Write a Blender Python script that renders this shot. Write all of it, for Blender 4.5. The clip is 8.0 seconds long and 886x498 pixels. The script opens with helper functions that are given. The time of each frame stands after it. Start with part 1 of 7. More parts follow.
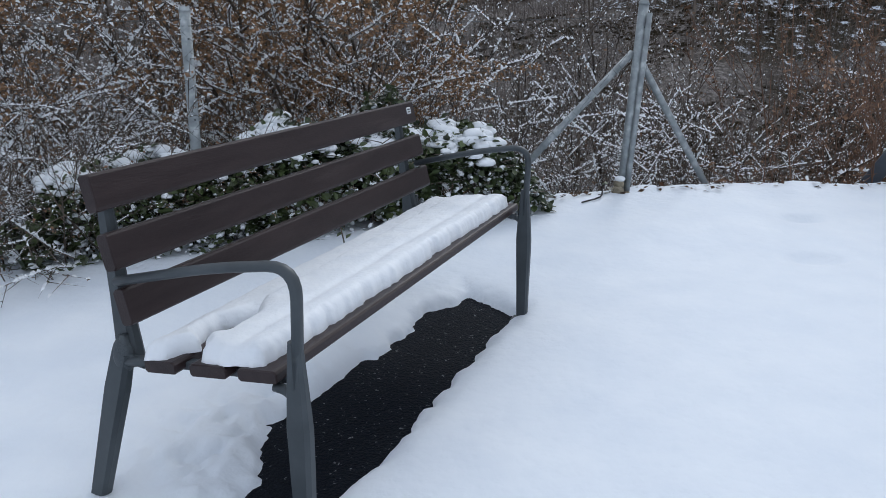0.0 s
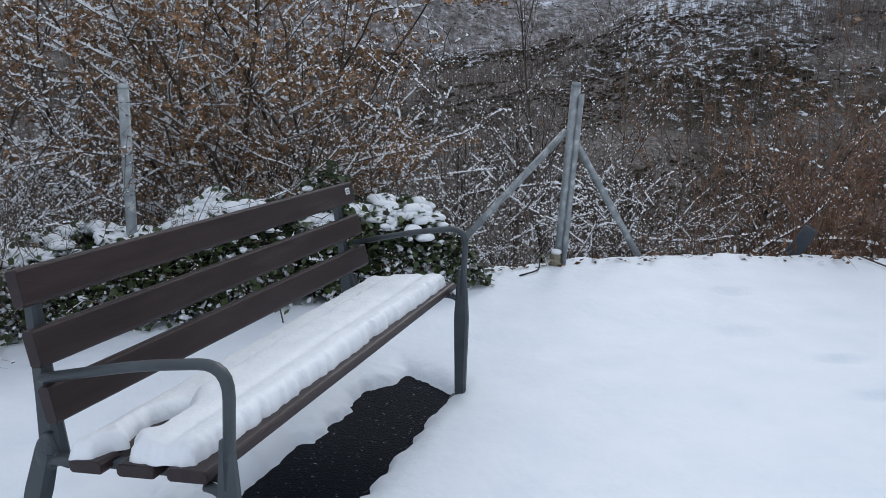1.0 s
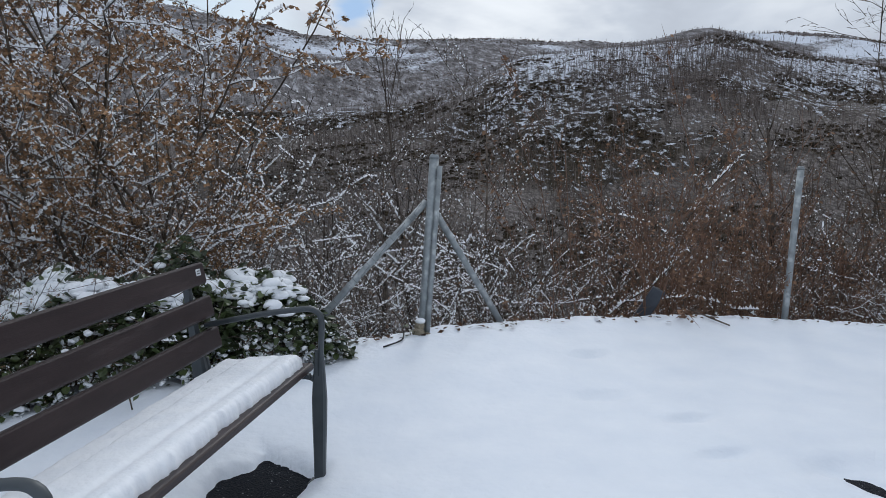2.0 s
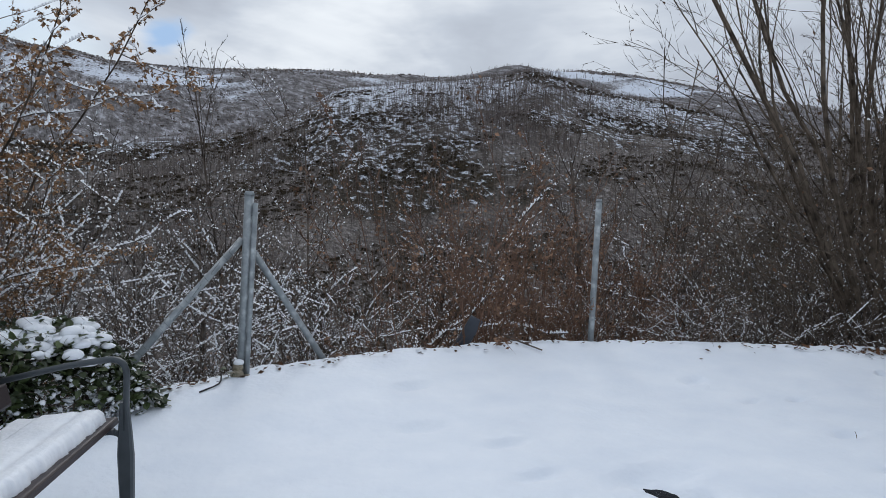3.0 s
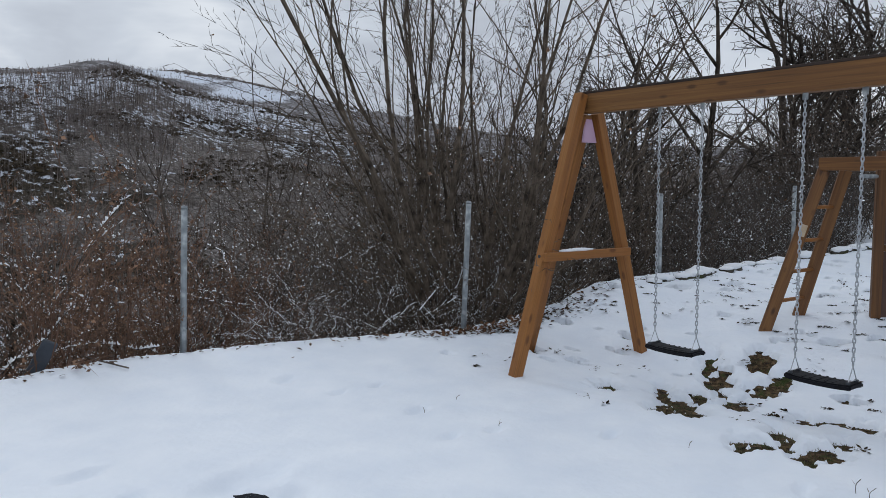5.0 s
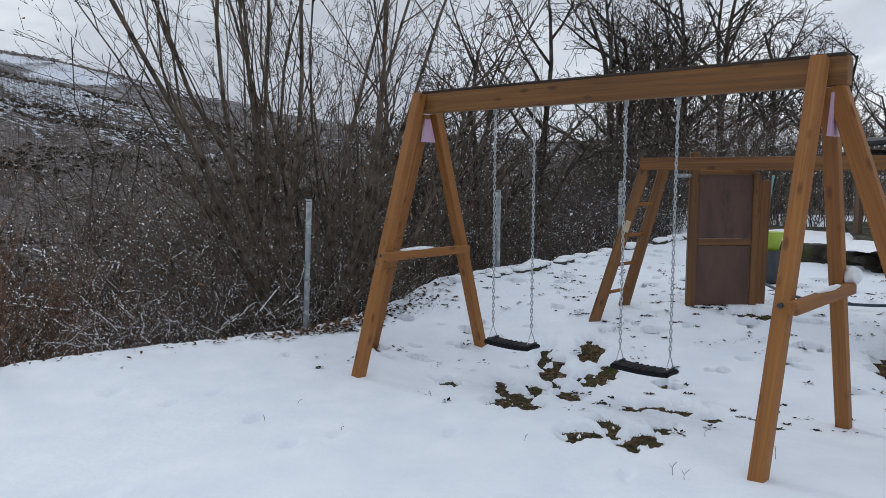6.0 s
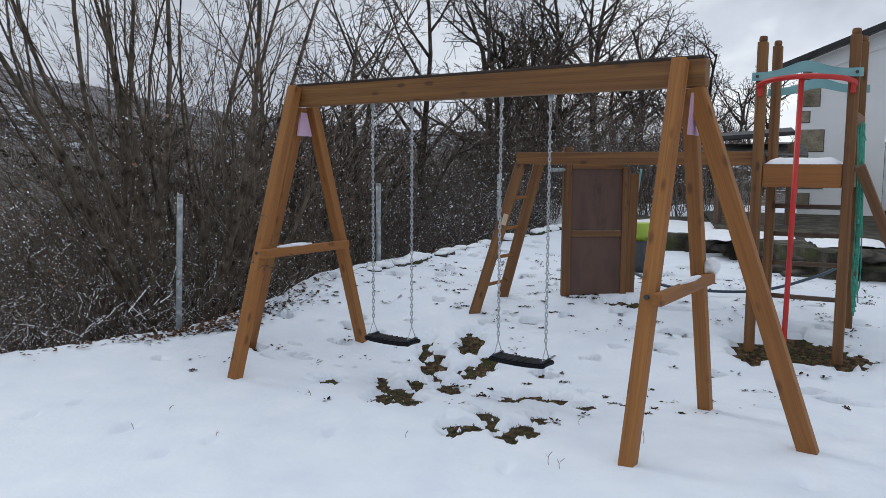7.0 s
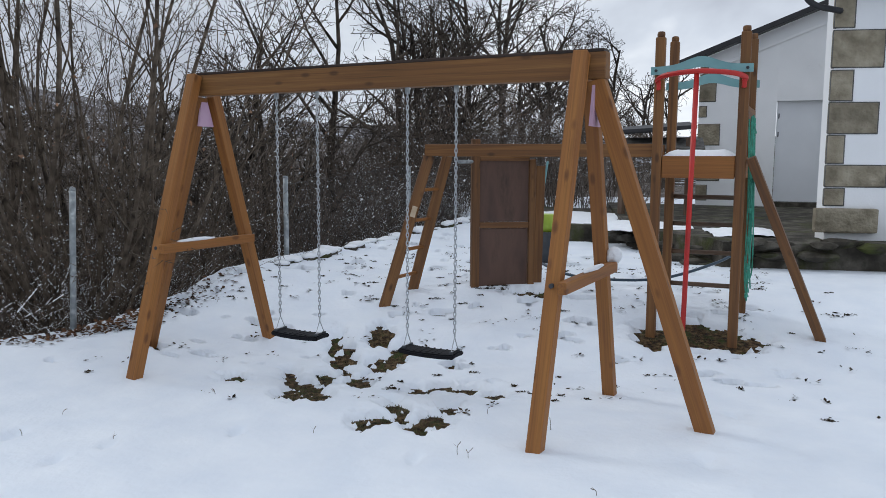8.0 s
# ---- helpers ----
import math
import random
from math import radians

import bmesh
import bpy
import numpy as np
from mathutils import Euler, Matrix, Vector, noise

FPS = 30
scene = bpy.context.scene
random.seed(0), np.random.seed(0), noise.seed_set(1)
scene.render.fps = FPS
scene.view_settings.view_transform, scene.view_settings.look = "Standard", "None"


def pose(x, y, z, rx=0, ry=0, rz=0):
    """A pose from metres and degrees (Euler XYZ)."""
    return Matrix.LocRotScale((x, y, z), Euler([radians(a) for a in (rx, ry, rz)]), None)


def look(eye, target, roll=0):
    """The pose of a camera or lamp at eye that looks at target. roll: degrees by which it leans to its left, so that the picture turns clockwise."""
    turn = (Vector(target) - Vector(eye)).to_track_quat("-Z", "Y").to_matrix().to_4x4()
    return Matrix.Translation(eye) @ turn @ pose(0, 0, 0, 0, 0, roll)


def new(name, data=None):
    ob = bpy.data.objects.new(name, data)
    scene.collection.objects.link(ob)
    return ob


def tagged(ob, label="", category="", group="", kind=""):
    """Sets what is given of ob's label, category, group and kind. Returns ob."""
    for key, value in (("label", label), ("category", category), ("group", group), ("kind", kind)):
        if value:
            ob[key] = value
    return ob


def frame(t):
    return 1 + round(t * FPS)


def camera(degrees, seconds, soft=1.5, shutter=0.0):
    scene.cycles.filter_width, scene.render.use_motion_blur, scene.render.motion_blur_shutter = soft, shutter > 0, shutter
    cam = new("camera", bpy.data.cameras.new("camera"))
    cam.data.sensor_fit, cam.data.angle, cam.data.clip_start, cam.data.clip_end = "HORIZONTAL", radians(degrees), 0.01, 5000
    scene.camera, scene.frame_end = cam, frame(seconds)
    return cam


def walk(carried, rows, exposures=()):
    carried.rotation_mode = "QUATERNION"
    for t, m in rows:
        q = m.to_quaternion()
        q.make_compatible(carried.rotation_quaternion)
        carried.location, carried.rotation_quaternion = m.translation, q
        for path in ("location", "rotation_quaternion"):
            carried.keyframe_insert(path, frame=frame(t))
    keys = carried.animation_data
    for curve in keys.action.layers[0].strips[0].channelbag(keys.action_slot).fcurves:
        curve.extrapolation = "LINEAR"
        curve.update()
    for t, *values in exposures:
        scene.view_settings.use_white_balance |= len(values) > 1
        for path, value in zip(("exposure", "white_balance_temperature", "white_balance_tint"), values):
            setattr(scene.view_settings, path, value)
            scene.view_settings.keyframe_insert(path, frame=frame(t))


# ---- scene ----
# ================= camera and its walk =================
cam = camera(59.06, 8.0, soft=0.45)
ROWS = [  # seconds, x, y, z, yaw, pitch, lean
    (0.0, 0.000, 0.000, 1.144, 0.00, -16.58, 0.11),
    (0.5, 0.006, -0.004, 1.178, -1.72, -14.39, -0.48),
    (1.0, 0.017, -0.010, 1.221, -4.30, -12.07, -0.81),
    (1.2, 0.025, -0.010, 1.237, -5.75, -11.08, -0.80),
    (2.3, 0.102, -0.015, 1.309, -17.14, -6.62, -0.96),
    (2.5, 0.108, -0.022, 1.315, -19.64, -6.10, -0.94),
    (3.0, 0.116, -0.044, 1.329, -26.33, -5.20, -0.71),
    (3.5, 0.120, -0.076, 1.342, -33.46, -4.78, -0.44),
    (4.0, 0.132, -0.107, 1.343, -40.73, -4.62, -0.28),
    (4.5, 0.167, -0.127, 1.344, -47.95, -4.65, -0.23),
    (5.0, 0.201, -0.145, 1.349, -54.66, -4.76, -0.10),
    (6.3, 0.248, -0.167, 1.434, -68.70, -5.68, -0.33),
    (6.5, 0.256, -0.170, 1.441, -70.38, -5.82, -0.35),
    (7.0, 0.279, -0.180, 1.449, -74.51, -6.11, -0.32),
    (7.5, 0.295, -0.191, 1.445, -78.12, -6.31, -0.29),
    (8.0, 0.312, -0.204, 1.435, -80.93, -6.54, -0.33),
]
EXPOSURES = [(0.0, 0.06, 6050, 9), (1.0, 0.06, 6120, 9), (2.5, -0.1, 6150, 9), (4.5, -0.1, 6200, 9), (6.5, 0.03, 6280, 9), (8.0, 0.08, 6250, 9)]
walk(cam, [(t, pose(x, y, z, 90 + pitch, 0, yaw) @ pose(0, 0, 0, 0, 0, -lean)) for t, x, y, z, yaw, pitch, lean in ROWS], EXPOSURES)

# ================= sky and sun =================
SUN_EL, SUN_AZ = 34.0, 25.0  # degrees; azimuth clockwise from +y
world = bpy.data.worlds.new("sky")
scene.world = world
world.use_nodes = True
wn, wl = world.node_tree.nodes, world.node_tree.links
wn.clear()


def wnode(kind, **kw):
    n = wn.new(kind)
    for k, v in kw.items():
        n.inputs[k].default_value = v
    return n


sky = wn.new("ShaderNodeTexSky")
sky.sky_type = "NISHITA"
sky.sun_disc = False
sky.sun_elevation = radians(SUN_EL)
sky.sun_rotation = radians(SUN_AZ)
sky_gain = wn.new("ShaderNodeVectorMath")
sky_gain.operation = "SCALE"
sky_gain.inputs["Scale"].default_value = 0.10
wl.new(sky.outputs["Color"], sky_gain.inputs[0])
w_co = wn.new("ShaderNodeTexCoord")
w_map = wn.new("ShaderNodeMapping")
w_map.inputs["Scale"].default_value = (1.0, 1.0, 2.6)
w_map.inputs["Location"].default_value = (0.33, 0.1, 0.0)
wl.new(w_co.outputs["Generated"], w_map.inputs["Vector"])
n1 = wnode("ShaderNodeTexNoise", Scale=2.3, Detail=5.0, Roughness=0.52, Distortion=0.5)
wl.new(w_map.outputs["Vector"], n1.inputs["Vector"])
ramp = wn.new("ShaderNodeValToRGB")
ramp.color_ramp.elements[0].position = 0.30
ramp.color_ramp.elements[0].color = (0.42, 0.45, 0.525, 1)
ramp.color_ramp.elements[1].position = 0.68
ramp.color_ramp.elements[1].color = (0.92, 0.95, 1.00, 1)
el = ramp.color_ramp.elements.new(0.5)
el.color = (0.61, 0.655, 0.74, 1)


def toward(az, el, inner, outer, wobble=0.0):
    """1 inside a cone of inner degrees round a direction, falling to 0 at outer degrees, with an uneven border."""
    a, e = radians(az), radians(el)
    dot = wn.new("ShaderNodeVectorMath")
    dot.operation = "DISTANCE"
    dot.inputs[1].default_value = (math.sin(a) * math.cos(e), math.cos(a) * math.cos(e), math.sin(e))
    wl.new(w_co.outputs["Generated"], dot.inputs[0])
    bend = wn.new("ShaderNodeMath")
    bend.operation = "MULTIPLY_ADD"
    wl.new(n3.outputs["Fac"], bend.inputs[0])
    bend.inputs[1].default_value = wobble
    wl.new(dot.outputs["Value"], bend.inputs[2])
    mr = wn.new("ShaderNodeMapRange")
    mr.interpolation_type = "SMOOTHSTEP"
    mr.inputs["From Min"].default_value = radians(outer) + wobble * 0.5
    mr.inputs["From Max"].default_value = radians(inner) + wobble * 0.5
    wl.new(bend.outputs[0], mr.inputs["Value"])
    return mr.outputs["Result"]


n3 = wnode("ShaderNodeTexNoise", Scale=9.0, Detail=4.0, Roughness=0.55)
wl.new(w_map.outputs["Vector"], n3.inputs["Vector"])
# thinner, brighter cloud low towards the sun
glow = wn.new("ShaderNodeMath")
glow.operation = "MULTIPLY_ADD"
wl.new(toward(18.5, 10.0, 0, 12, 0.25), glow.inputs[0])
glow.inputs[1].default_value = 0.22
wl.new(n1.outputs["Fac"], glow.inputs[2])
wl.new(glow.outputs[0], ramp.inputs["Fac"])
# cloud is greyer on the sun's side, bluer away from it
warm = wn.new("ShaderNodeMix")
warm.data_type = "RGBA"
warm.blend_type = "MULTIPLY"
warm.inputs["B"].default_value = (0.955, 0.94, 0.905, 1)
wl.new(toward(40.0, 15.0, 25, 110), warm.inputs["Factor"])
wl.new(ramp.outputs["Color"], warm.inputs["A"])
n2 = wnode("ShaderNodeTexNoise", Scale=1.7, Detail=3.0, Roughness=0.5)
w_map2 = wn.new("ShaderNodeMapping")
w_map2.inputs["Location"].default_value = (4.2, 1.3, 0.7)
wl.new(w_co.outputs["Generated"], w_map2.inputs["Vector"])
wl.new(w_map2.outputs["Vector"], n2.inputs["Vector"])
gap = wn.new("ShaderNodeMapRange")
gap.inputs["From Min"].default_value = 0.66
gap.inputs["From Max"].default_value = 0.74
wl.new(n2.outputs["Fac"], gap.inputs["Value"])
w_mix = wn.new("ShaderNodeMix")
w_mix.data_type = "RGBA"
wl.new(gap.outputs["Result"], w_mix.inputs["Factor"])
blue = wn.new("ShaderNodeMix")  # a small rift of blue sky
blue.data_type = "RGBA"
blue.inputs["B"].default_value = (0.40, 0.55, 0.77, 1)
wl.new(toward(7.0, 9.2, 0.0, 1.9, 0.10), blue.inputs["Factor"])
wl.new(w_mix.outputs["Result"], blue.inputs["A"])
wl.new(warm.outputs["Result"], w_mix.inputs["A"])
wl.new(sky_gain.outputs["Vector"], w_mix.inputs["B"])
w_bg = wnode("ShaderNodeBackground", Strength=1.08)
w_out = wn.new("ShaderNodeOutputWorld")
wl.new(blue.outputs["Result"], w_bg.inputs["Color"])
wl.new(w_bg.outputs["Background"], w_out.inputs["Surface"])

sun_data = bpy.data.lights.new("sun", "SUN")
sun_data.energy = 0.7
sun_data.angle = radians(16)
sun_data.color = (1.0, 0.97, 0.93)
sun = new("sun", sun_data)
sun_dir = Vector((math.sin(radians(SUN_AZ)) * math.cos(radians(SUN_EL)), math.cos(radians(SUN_AZ)) * math.cos(radians(SUN_EL)), math.sin(radians(SUN_EL))))
sun.matrix_world = look(sun_dir * 60, (0, 0, 0))
# ================= materials =================
def material(name, stops, scale=8.0, detail=4.0, rough=(0.6, 0.8), bump=0.2, bump_scale=40.0, bump_dist=0.01, metal=0.0,
             stretch=(1, 1, 1), coords="Object", random_gain=0.0, stain=None, stain_scale=1.5, spec=0.5, distort=0.0, island=False):
    """A principled surface: a colour ramp over noise, a second noise for stains, fine relief."""
    m = bpy.data.materials.new(name)
    m.use_nodes = True
    nt = m.node_tree
    nd, lk = nt.nodes, nt.links
    bsdf = nd["Principled BSDF"]
    bsdf.inputs["Metallic"].default_value = metal
    bsdf.inputs["Specular IOR Level"].default_value = spec
    co = nd.new("ShaderNodeTexCoord")
    mp = nd.new("ShaderNodeMapping")
    mp.inputs["Scale"].default_value = stretch
    lk.new(co.outputs["Object"], mp.inputs["Vector"])
    info = nd.new("ShaderNodeObjectInfo")
    shift = nd.new("ShaderNodeVectorMath")
    shift.operation = "MULTIPLY_ADD"
    shift.inputs[1].default_value = (1, 1, 1)
    add = nd.new("ShaderNodeMath")
    add.operation = "MULTIPLY"
    add.inputs[1].default_value = 37.0
    lk.new(info.outputs["Random"], add.inputs[0])
    lk.new(mp.outputs["Vector"], shift.inputs[0])
    if coords == "Object":
        lk.new(add.outputs[0], shift.inputs[2])
    else:
        shift.inputs[2].default_value = (0, 0, 0)
    ns = nd.new("ShaderNodeTexNoise")
    ns.inputs["Scale"].default_value = scale
    ns.inputs["Detail"].default_value = detail
    ns.inputs["Distortion"].default_value = distort
    lk.new(shift.outputs[0], ns.inputs["Vector"])
    rp = nd.new("ShaderNodeValToRGB")
    while len(rp.color_ramp.elements) < len(stops):
        rp.color_ramp.elements.new(0.5)
    for e, (p, c) in zip(rp.color_ramp.elements, stops):
        e.position, e.color = p, (*c, 1)
    lk.new(ns.outputs["Fac"], rp.inputs["Fac"])
    colour = rp.outputs["Color"]
    if stain:
        s2 = nd.new("ShaderNodeTexNoise")
        s2.inputs["Scale"].default_value = stain_scale
        s2.inputs["Detail"].default_value = 6
        s2.inputs["Roughness"].default_value = 0.65
        lk.new(shift.outputs[0], s2.inputs["Vector"])
        mr = nd.new("ShaderNodeMapRange")
        mr.inputs["From Min"].default_value, mr.inputs["From Max"].default_value = stain[1], stain[2]
        lk.new(s2.outputs["Fac"], mr.inputs["Value"])
        mx = nd.new("ShaderNodeMix")
        mx.data_type = "RGBA"
        lk.new(mr.outputs["Result"], mx.inputs["Factor"])
        lk.new(colour, mx.inputs["A"])
        mx.inputs["B"].default_value = (*stain[0], 1)
        colour = mx.outputs["Result"]
    if random_gain:
        hv = nd.new("ShaderNodeHueSaturation")
        vr = nd.new("ShaderNodeMapRange")
        vr.inputs["To Min"].default_value, vr.inputs["To Max"].default_value = 1 - random_gain, 1 + random_gain
        if island:
            geo = nd.new("ShaderNodeNewGeometry")
            lk.new(geo.outputs["Random Per Island"], vr.inputs["Value"])
        else:
            lk.new(info.outputs["Random"], vr.inputs["Value"])
        lk.new(vr.outputs["Result"], hv.inputs["Value"])
        lk.new(colour, hv.inputs["Color"])
        colour = hv.outputs["Color"]
    lk.new(colour, bsdf.inputs["Base Color"])
    rr = nd.new("ShaderNodeMapRange")
    rr.inputs["To Min"].default_value, rr.inputs["To Max"].default_value = rough
    lk.new(ns.outputs["Fac"], rr.inputs["Value"])
    lk.new(rr.outputs["Result"], bsdf.inputs["Roughness"])
    if bump:
        bn = nd.new("ShaderNodeTexNoise")
        bn.inputs["Scale"].default_value = bump_scale
        bn.inputs["Detail"].default_value = 4
        lk.new(shift.outputs[0], bn.inputs["Vector"])
        bp = nd.new("ShaderNodeBump")
        bp.inputs["Strength"].default_value = bump
        bp.inputs["Distance"].default_value = bump_dist
        lk.new(bn.outputs["Fac"], bp.inputs["Height"])
        lk.new(bp.outputs["Normal"], bsdf.inputs["Normal"])
    return m


def wood(name, dark, mid, light, rough=(0.5, 0.75), rings=1.0, gain=0.12):
    """Sawn timber with its grain along the local z axis, with knots and weather streaks."""
    m = material(name, [(0.33, dark), (0.5, mid), (0.67, light)], scale=8.0 * rings, detail=6, rough=rough, bump=0.4, bump_scale=30,
                 bump_dist=0.003, stretch=(3.2, 3.2, 0.10), random_gain=gain, distort=0.5, stain=((dark[0] * 0.7, dark[1] * 0.66, dark[2] * 0.65), 0.58, 0.84), stain_scale=2.2)
    nt = m.node_tree
    nd, lk = nt.nodes, nt.links
    bsdf = nd["Principled BSDF"]
    src = bsdf.inputs["Base Color"].links[0].from_socket
    co = nd.new("ShaderNodeTexCoord")
    mp = nd.new("ShaderNodeMapping")
    mp.inputs["Scale"].default_value = (11.0, 11.0, 4.6)
    info = nd.new("ShaderNodeObjectInfo")
    mul = nd.new("ShaderNodeVectorMath")
    mul.operation = "SCALE"
    mul.inputs[0].default_value = (13, 7, 11)
    lk.new(info.outputs["Random"], mul.inputs["Scale"])
    lk.new(mul.outputs[0], mp.inputs["Location"])
    lk.new(co.outputs["Object"], mp.inputs["Vector"])
    vo = nd.new("ShaderNodeTexVoronoi")
    vo.inputs["Scale"].default_value = 1.0
    lk.new(mp.outputs["Vector"], vo.inputs["Vector"])
    mr = nd.new("ShaderNodeMapRange")
    mr.inputs["From Min"].default_value, mr.inputs["From Max"].default_value = 0.10, 0.22
    mr.inputs["To Min"].default_value, mr.inputs["To Max"].default_value = 0.8, 0.0
    lk.new(vo.outputs["Distance"], mr.inputs["Value"])
    mx = nd.new("ShaderNodeMix")
    mx.data_type = "RGBA"
    lk.new(mr.outputs["Result"], mx.inputs["Factor"])
    lk.new(src, mx.inputs["A"])
    mx.inputs["B"].default_value = (dark[0] * 0.45, dark[1] * 0.4, dark[2] * 0.35, 1)
    # drying cracks along the grain
    mp2 = nd.new("ShaderNodeMapping")
    mp2.inputs["Scale"].default_value = (46.0, 46.0, 1.1)
    lk.new(mul.outputs[0], mp2.inputs["Location"])
    lk.new(co.outputs["Object"], mp2.inputs["Vector"])
    cr = nd.new("ShaderNodeTexNoise")
    cr.inputs["Scale"].default_value = 1.0
    cr.inputs["Detail"].default_value = 3
    lk.new(mp2.outputs["Vector"], cr.inputs["Vector"])
    cm = nd.new("ShaderNodeMapRange")
    cm.inputs["From Min"].default_value, cm.inputs["From Max"].default_value = 0.64, 0.72
    cm.inputs["To Max"].default_value = 0.4
    lk.new(cr.outputs["Fac"], cm.inputs["Value"])
    mx2 = nd.new("ShaderNodeMix")
    mx2.data_type = "RGBA"
    lk.new(cm.outputs["Result"], mx2.inputs["Factor"])
    lk.new(mx.outputs["Result"], mx2.inputs["A"])
    mx2.inputs["B"].default_value = (dark[0] * 0.35, dark[1] * 0.32, dark[2] * 0.3, 1)
    # fine year lines
    mp3 = nd.new("ShaderNodeMapping")
    mp3.inputs["Scale"].default_value = (120.0, 120.0, 2.2)
    lk.new(mul.outputs[0], mp3.inputs["Location"])
    lk.new(co.outputs["Object"], mp3.inputs["Vector"])
    yr = nd.new("ShaderNodeTexNoise")
    yr.inputs["Scale"].default_value = 1.0
    yr.inputs["Detail"].default_value = 2
    yr.inputs["Distortion"].default_value = 0.4
    lk.new(mp3.outputs["Vector"], yr.inputs["Vector"])
    ym = nd.new("ShaderNodeMapRange")
    ym.inputs["From Min"].default_value, ym.inputs["From Max"].default_value = 0.32, 0.68
    ym.inputs["To Min"].default_value, ym.inputs["To Max"].default_value = 0.86, 1.13
    lk.new(yr.outputs["Fac"], ym.inputs["Value"])
    tone = nd.new("ShaderNodeHueSaturation")
    lk.new(ym.outputs["Result"], tone.inputs["Value"])
    lk.new(mx2.outputs["Result"], tone.inputs["Color"])
    lk.new(tone.outputs["Color"], bsdf.inputs["Base Color"])
    return m


M_SNOW = material("snow", [(0.3, (0.755, 0.808, 0.88)), (0.7, (0.842, 0.882, 0.93))], scale=3.0, detail=6, rough=(0.5, 0.7), bump=0.5, bump_scale=22,
                  bump_dist=0.012, coords="World", spec=0.3)
M_SNOW_OBJ = material("snow_lump", [(0.3, (0.82, 0.85, 0.89)), (0.7, (0.90, 0.92, 0.94))], scale=12.0, detail=5, rough=(0.5, 0.7), bump=0.4, bump_scale=70,
                      bump_dist=0.006, spec=0.3)
M_TIMBER = wood("stained_pine", (0.236, 0.089, 0.018), (0.266, 0.105, 0.021), (0.298, 0.124, 0.026))
M_BEAM = wood("beam_pine", (0.138, 0.058, 0.014), (0.178, 0.079, 0.020), (0.222, 0.106, 0.030))
M_TIMBER_OLD = wood("weathered_pine", (0.104, 0.042, 0.011), (0.158, 0.068, 0.018), (0.215, 0.098, 0.028))
M_TIMBER_DARK = wood("dark_timber", (0.06, 0.036, 0.022), (0.10, 0.06, 0.037), (0.14, 0.09, 0.055))
M_PANEL = material("brown_plywood", [(0.3, (0.062, 0.031, 0.022)), (0.7, (0.148, 0.080, 0.054))], scale=3, detail=6, rough=(0.5, 0.7), bump=0.15, bump_scale=60, bump_dist=0.002, stretch=(2.2, 2.2, 0.6), stain=((0.036, 0.020, 0.015), 0.50, 0.76), stain_scale=3.0)
M_SLAT = material("brown_bench_board", [(0.3, (0.021, 0.0125, 0.0130)), (0.7, (0.038, 0.0245, 0.0245))], scale=14, detail=6, rough=(0.36, 0.5), spec=0.32, bump=0.4,
                  bump_scale=120, bump_dist=0.002, stretch=(2, 2, 0.3), random_gain=0.08, stain=((0.060, 0.044, 0.042), 0.60, 0.75), stain_scale=5)
M_BENCH_METAL = material("grey_painted_iron", [(0.3, (0.044, 0.053, 0.060)), (0.7, (0.074, 0.086, 0.095))], scale=10, detail=5, rough=(0.4, 0.58), bump=0.15,
                         bump_scale=90, bump_dist=0.002, metal=0.25, stain=((0.13, 0.15, 0.15), 0.62, 0.78), stain_scale=6)
M_GALV = material("galvanised_steel", [(0.3, (0.20, 0.225, 0.235)), (0.55, (0.33, 0.36, 0.37)), (0.68, (0.52, 0.55, 0.56))], scale=16, detail=5, rough=(0.45, 0.7), bump=0.15,
                      bump_scale=80, bump_dist=0.002, metal=0.35, stain=((0.16, 0.13, 0.10), 0.64, 0.8), stain_scale=5)
M_CHAIN = material("zinc_chain", [(0.3, (0.36, 0.38, 0.40)), (0.7, (0.56, 0.58, 0.60))], scale=30, rough=(0.3, 0.5), bump=0, metal=0.6)
M_RUBBER = material("black_rubber", [(0.3, (0.004, 0.004, 0.006)), (0.7, (0.009, 0.010, 0.014))], scale=20, spec=0.22, rough=(0.5, 0.7), bump=0.3, bump_scale=150, bump_dist=0.002)
# the last, pale stop paints glints on the black asphalt as specks of colour
M_ASPHALT = material("wet_asphalt", [(0.3, (0.0025, 0.004, 0.008)), (0.66, (0.007, 0.010, 0.016)), (0.76, (0.34, 0.35, 0.36))], scale=75, detail=4, rough=(0.55, 0.85), bump=0.9,
                     bump_scale=110, bump_dist=0.012, spec=0.10)
M_EARTH = material("earth_and_dead_grass", [(0.34, (0.014, 0.010, 0.007)), (0.5, (0.075, 0.046, 0.024)), (0.68, (0.20, 0.135, 0.070))], scale=26, detail=7, rough=(0.8, 0.95),
                   bump=1.0, bump_scale=60, bump_dist=0.03, spec=0.15, stain=((0.045, 0.060, 0.016), 0.53, 0.62), stain_scale=9.0)
M_MOULD = material("leaf_mould", [(0.3, (0.010, 0.008, 0.006)), (0.55, (0.030, 0.022, 0.015)), (0.75, (0.075, 0.055, 0.038))], scale=6, detail=7, rough=(0.85, 0.95), bump=0.8, bump_scale=9, bump_dist=0.05, spec=0.1,
                   stain=((0.60, 0.64, 0.70), 0.60, 0.65), stain_scale=1.6)
M_LITTER = material("dead_leaf_litter", [(0.3, (0.010, 0.008, 0.006)), (0.7, (0.055, 0.038, 0.020))], scale=4, rough=(0.7, 0.9), bump=0, random_gain=0.5, island=True, spec=0.1)
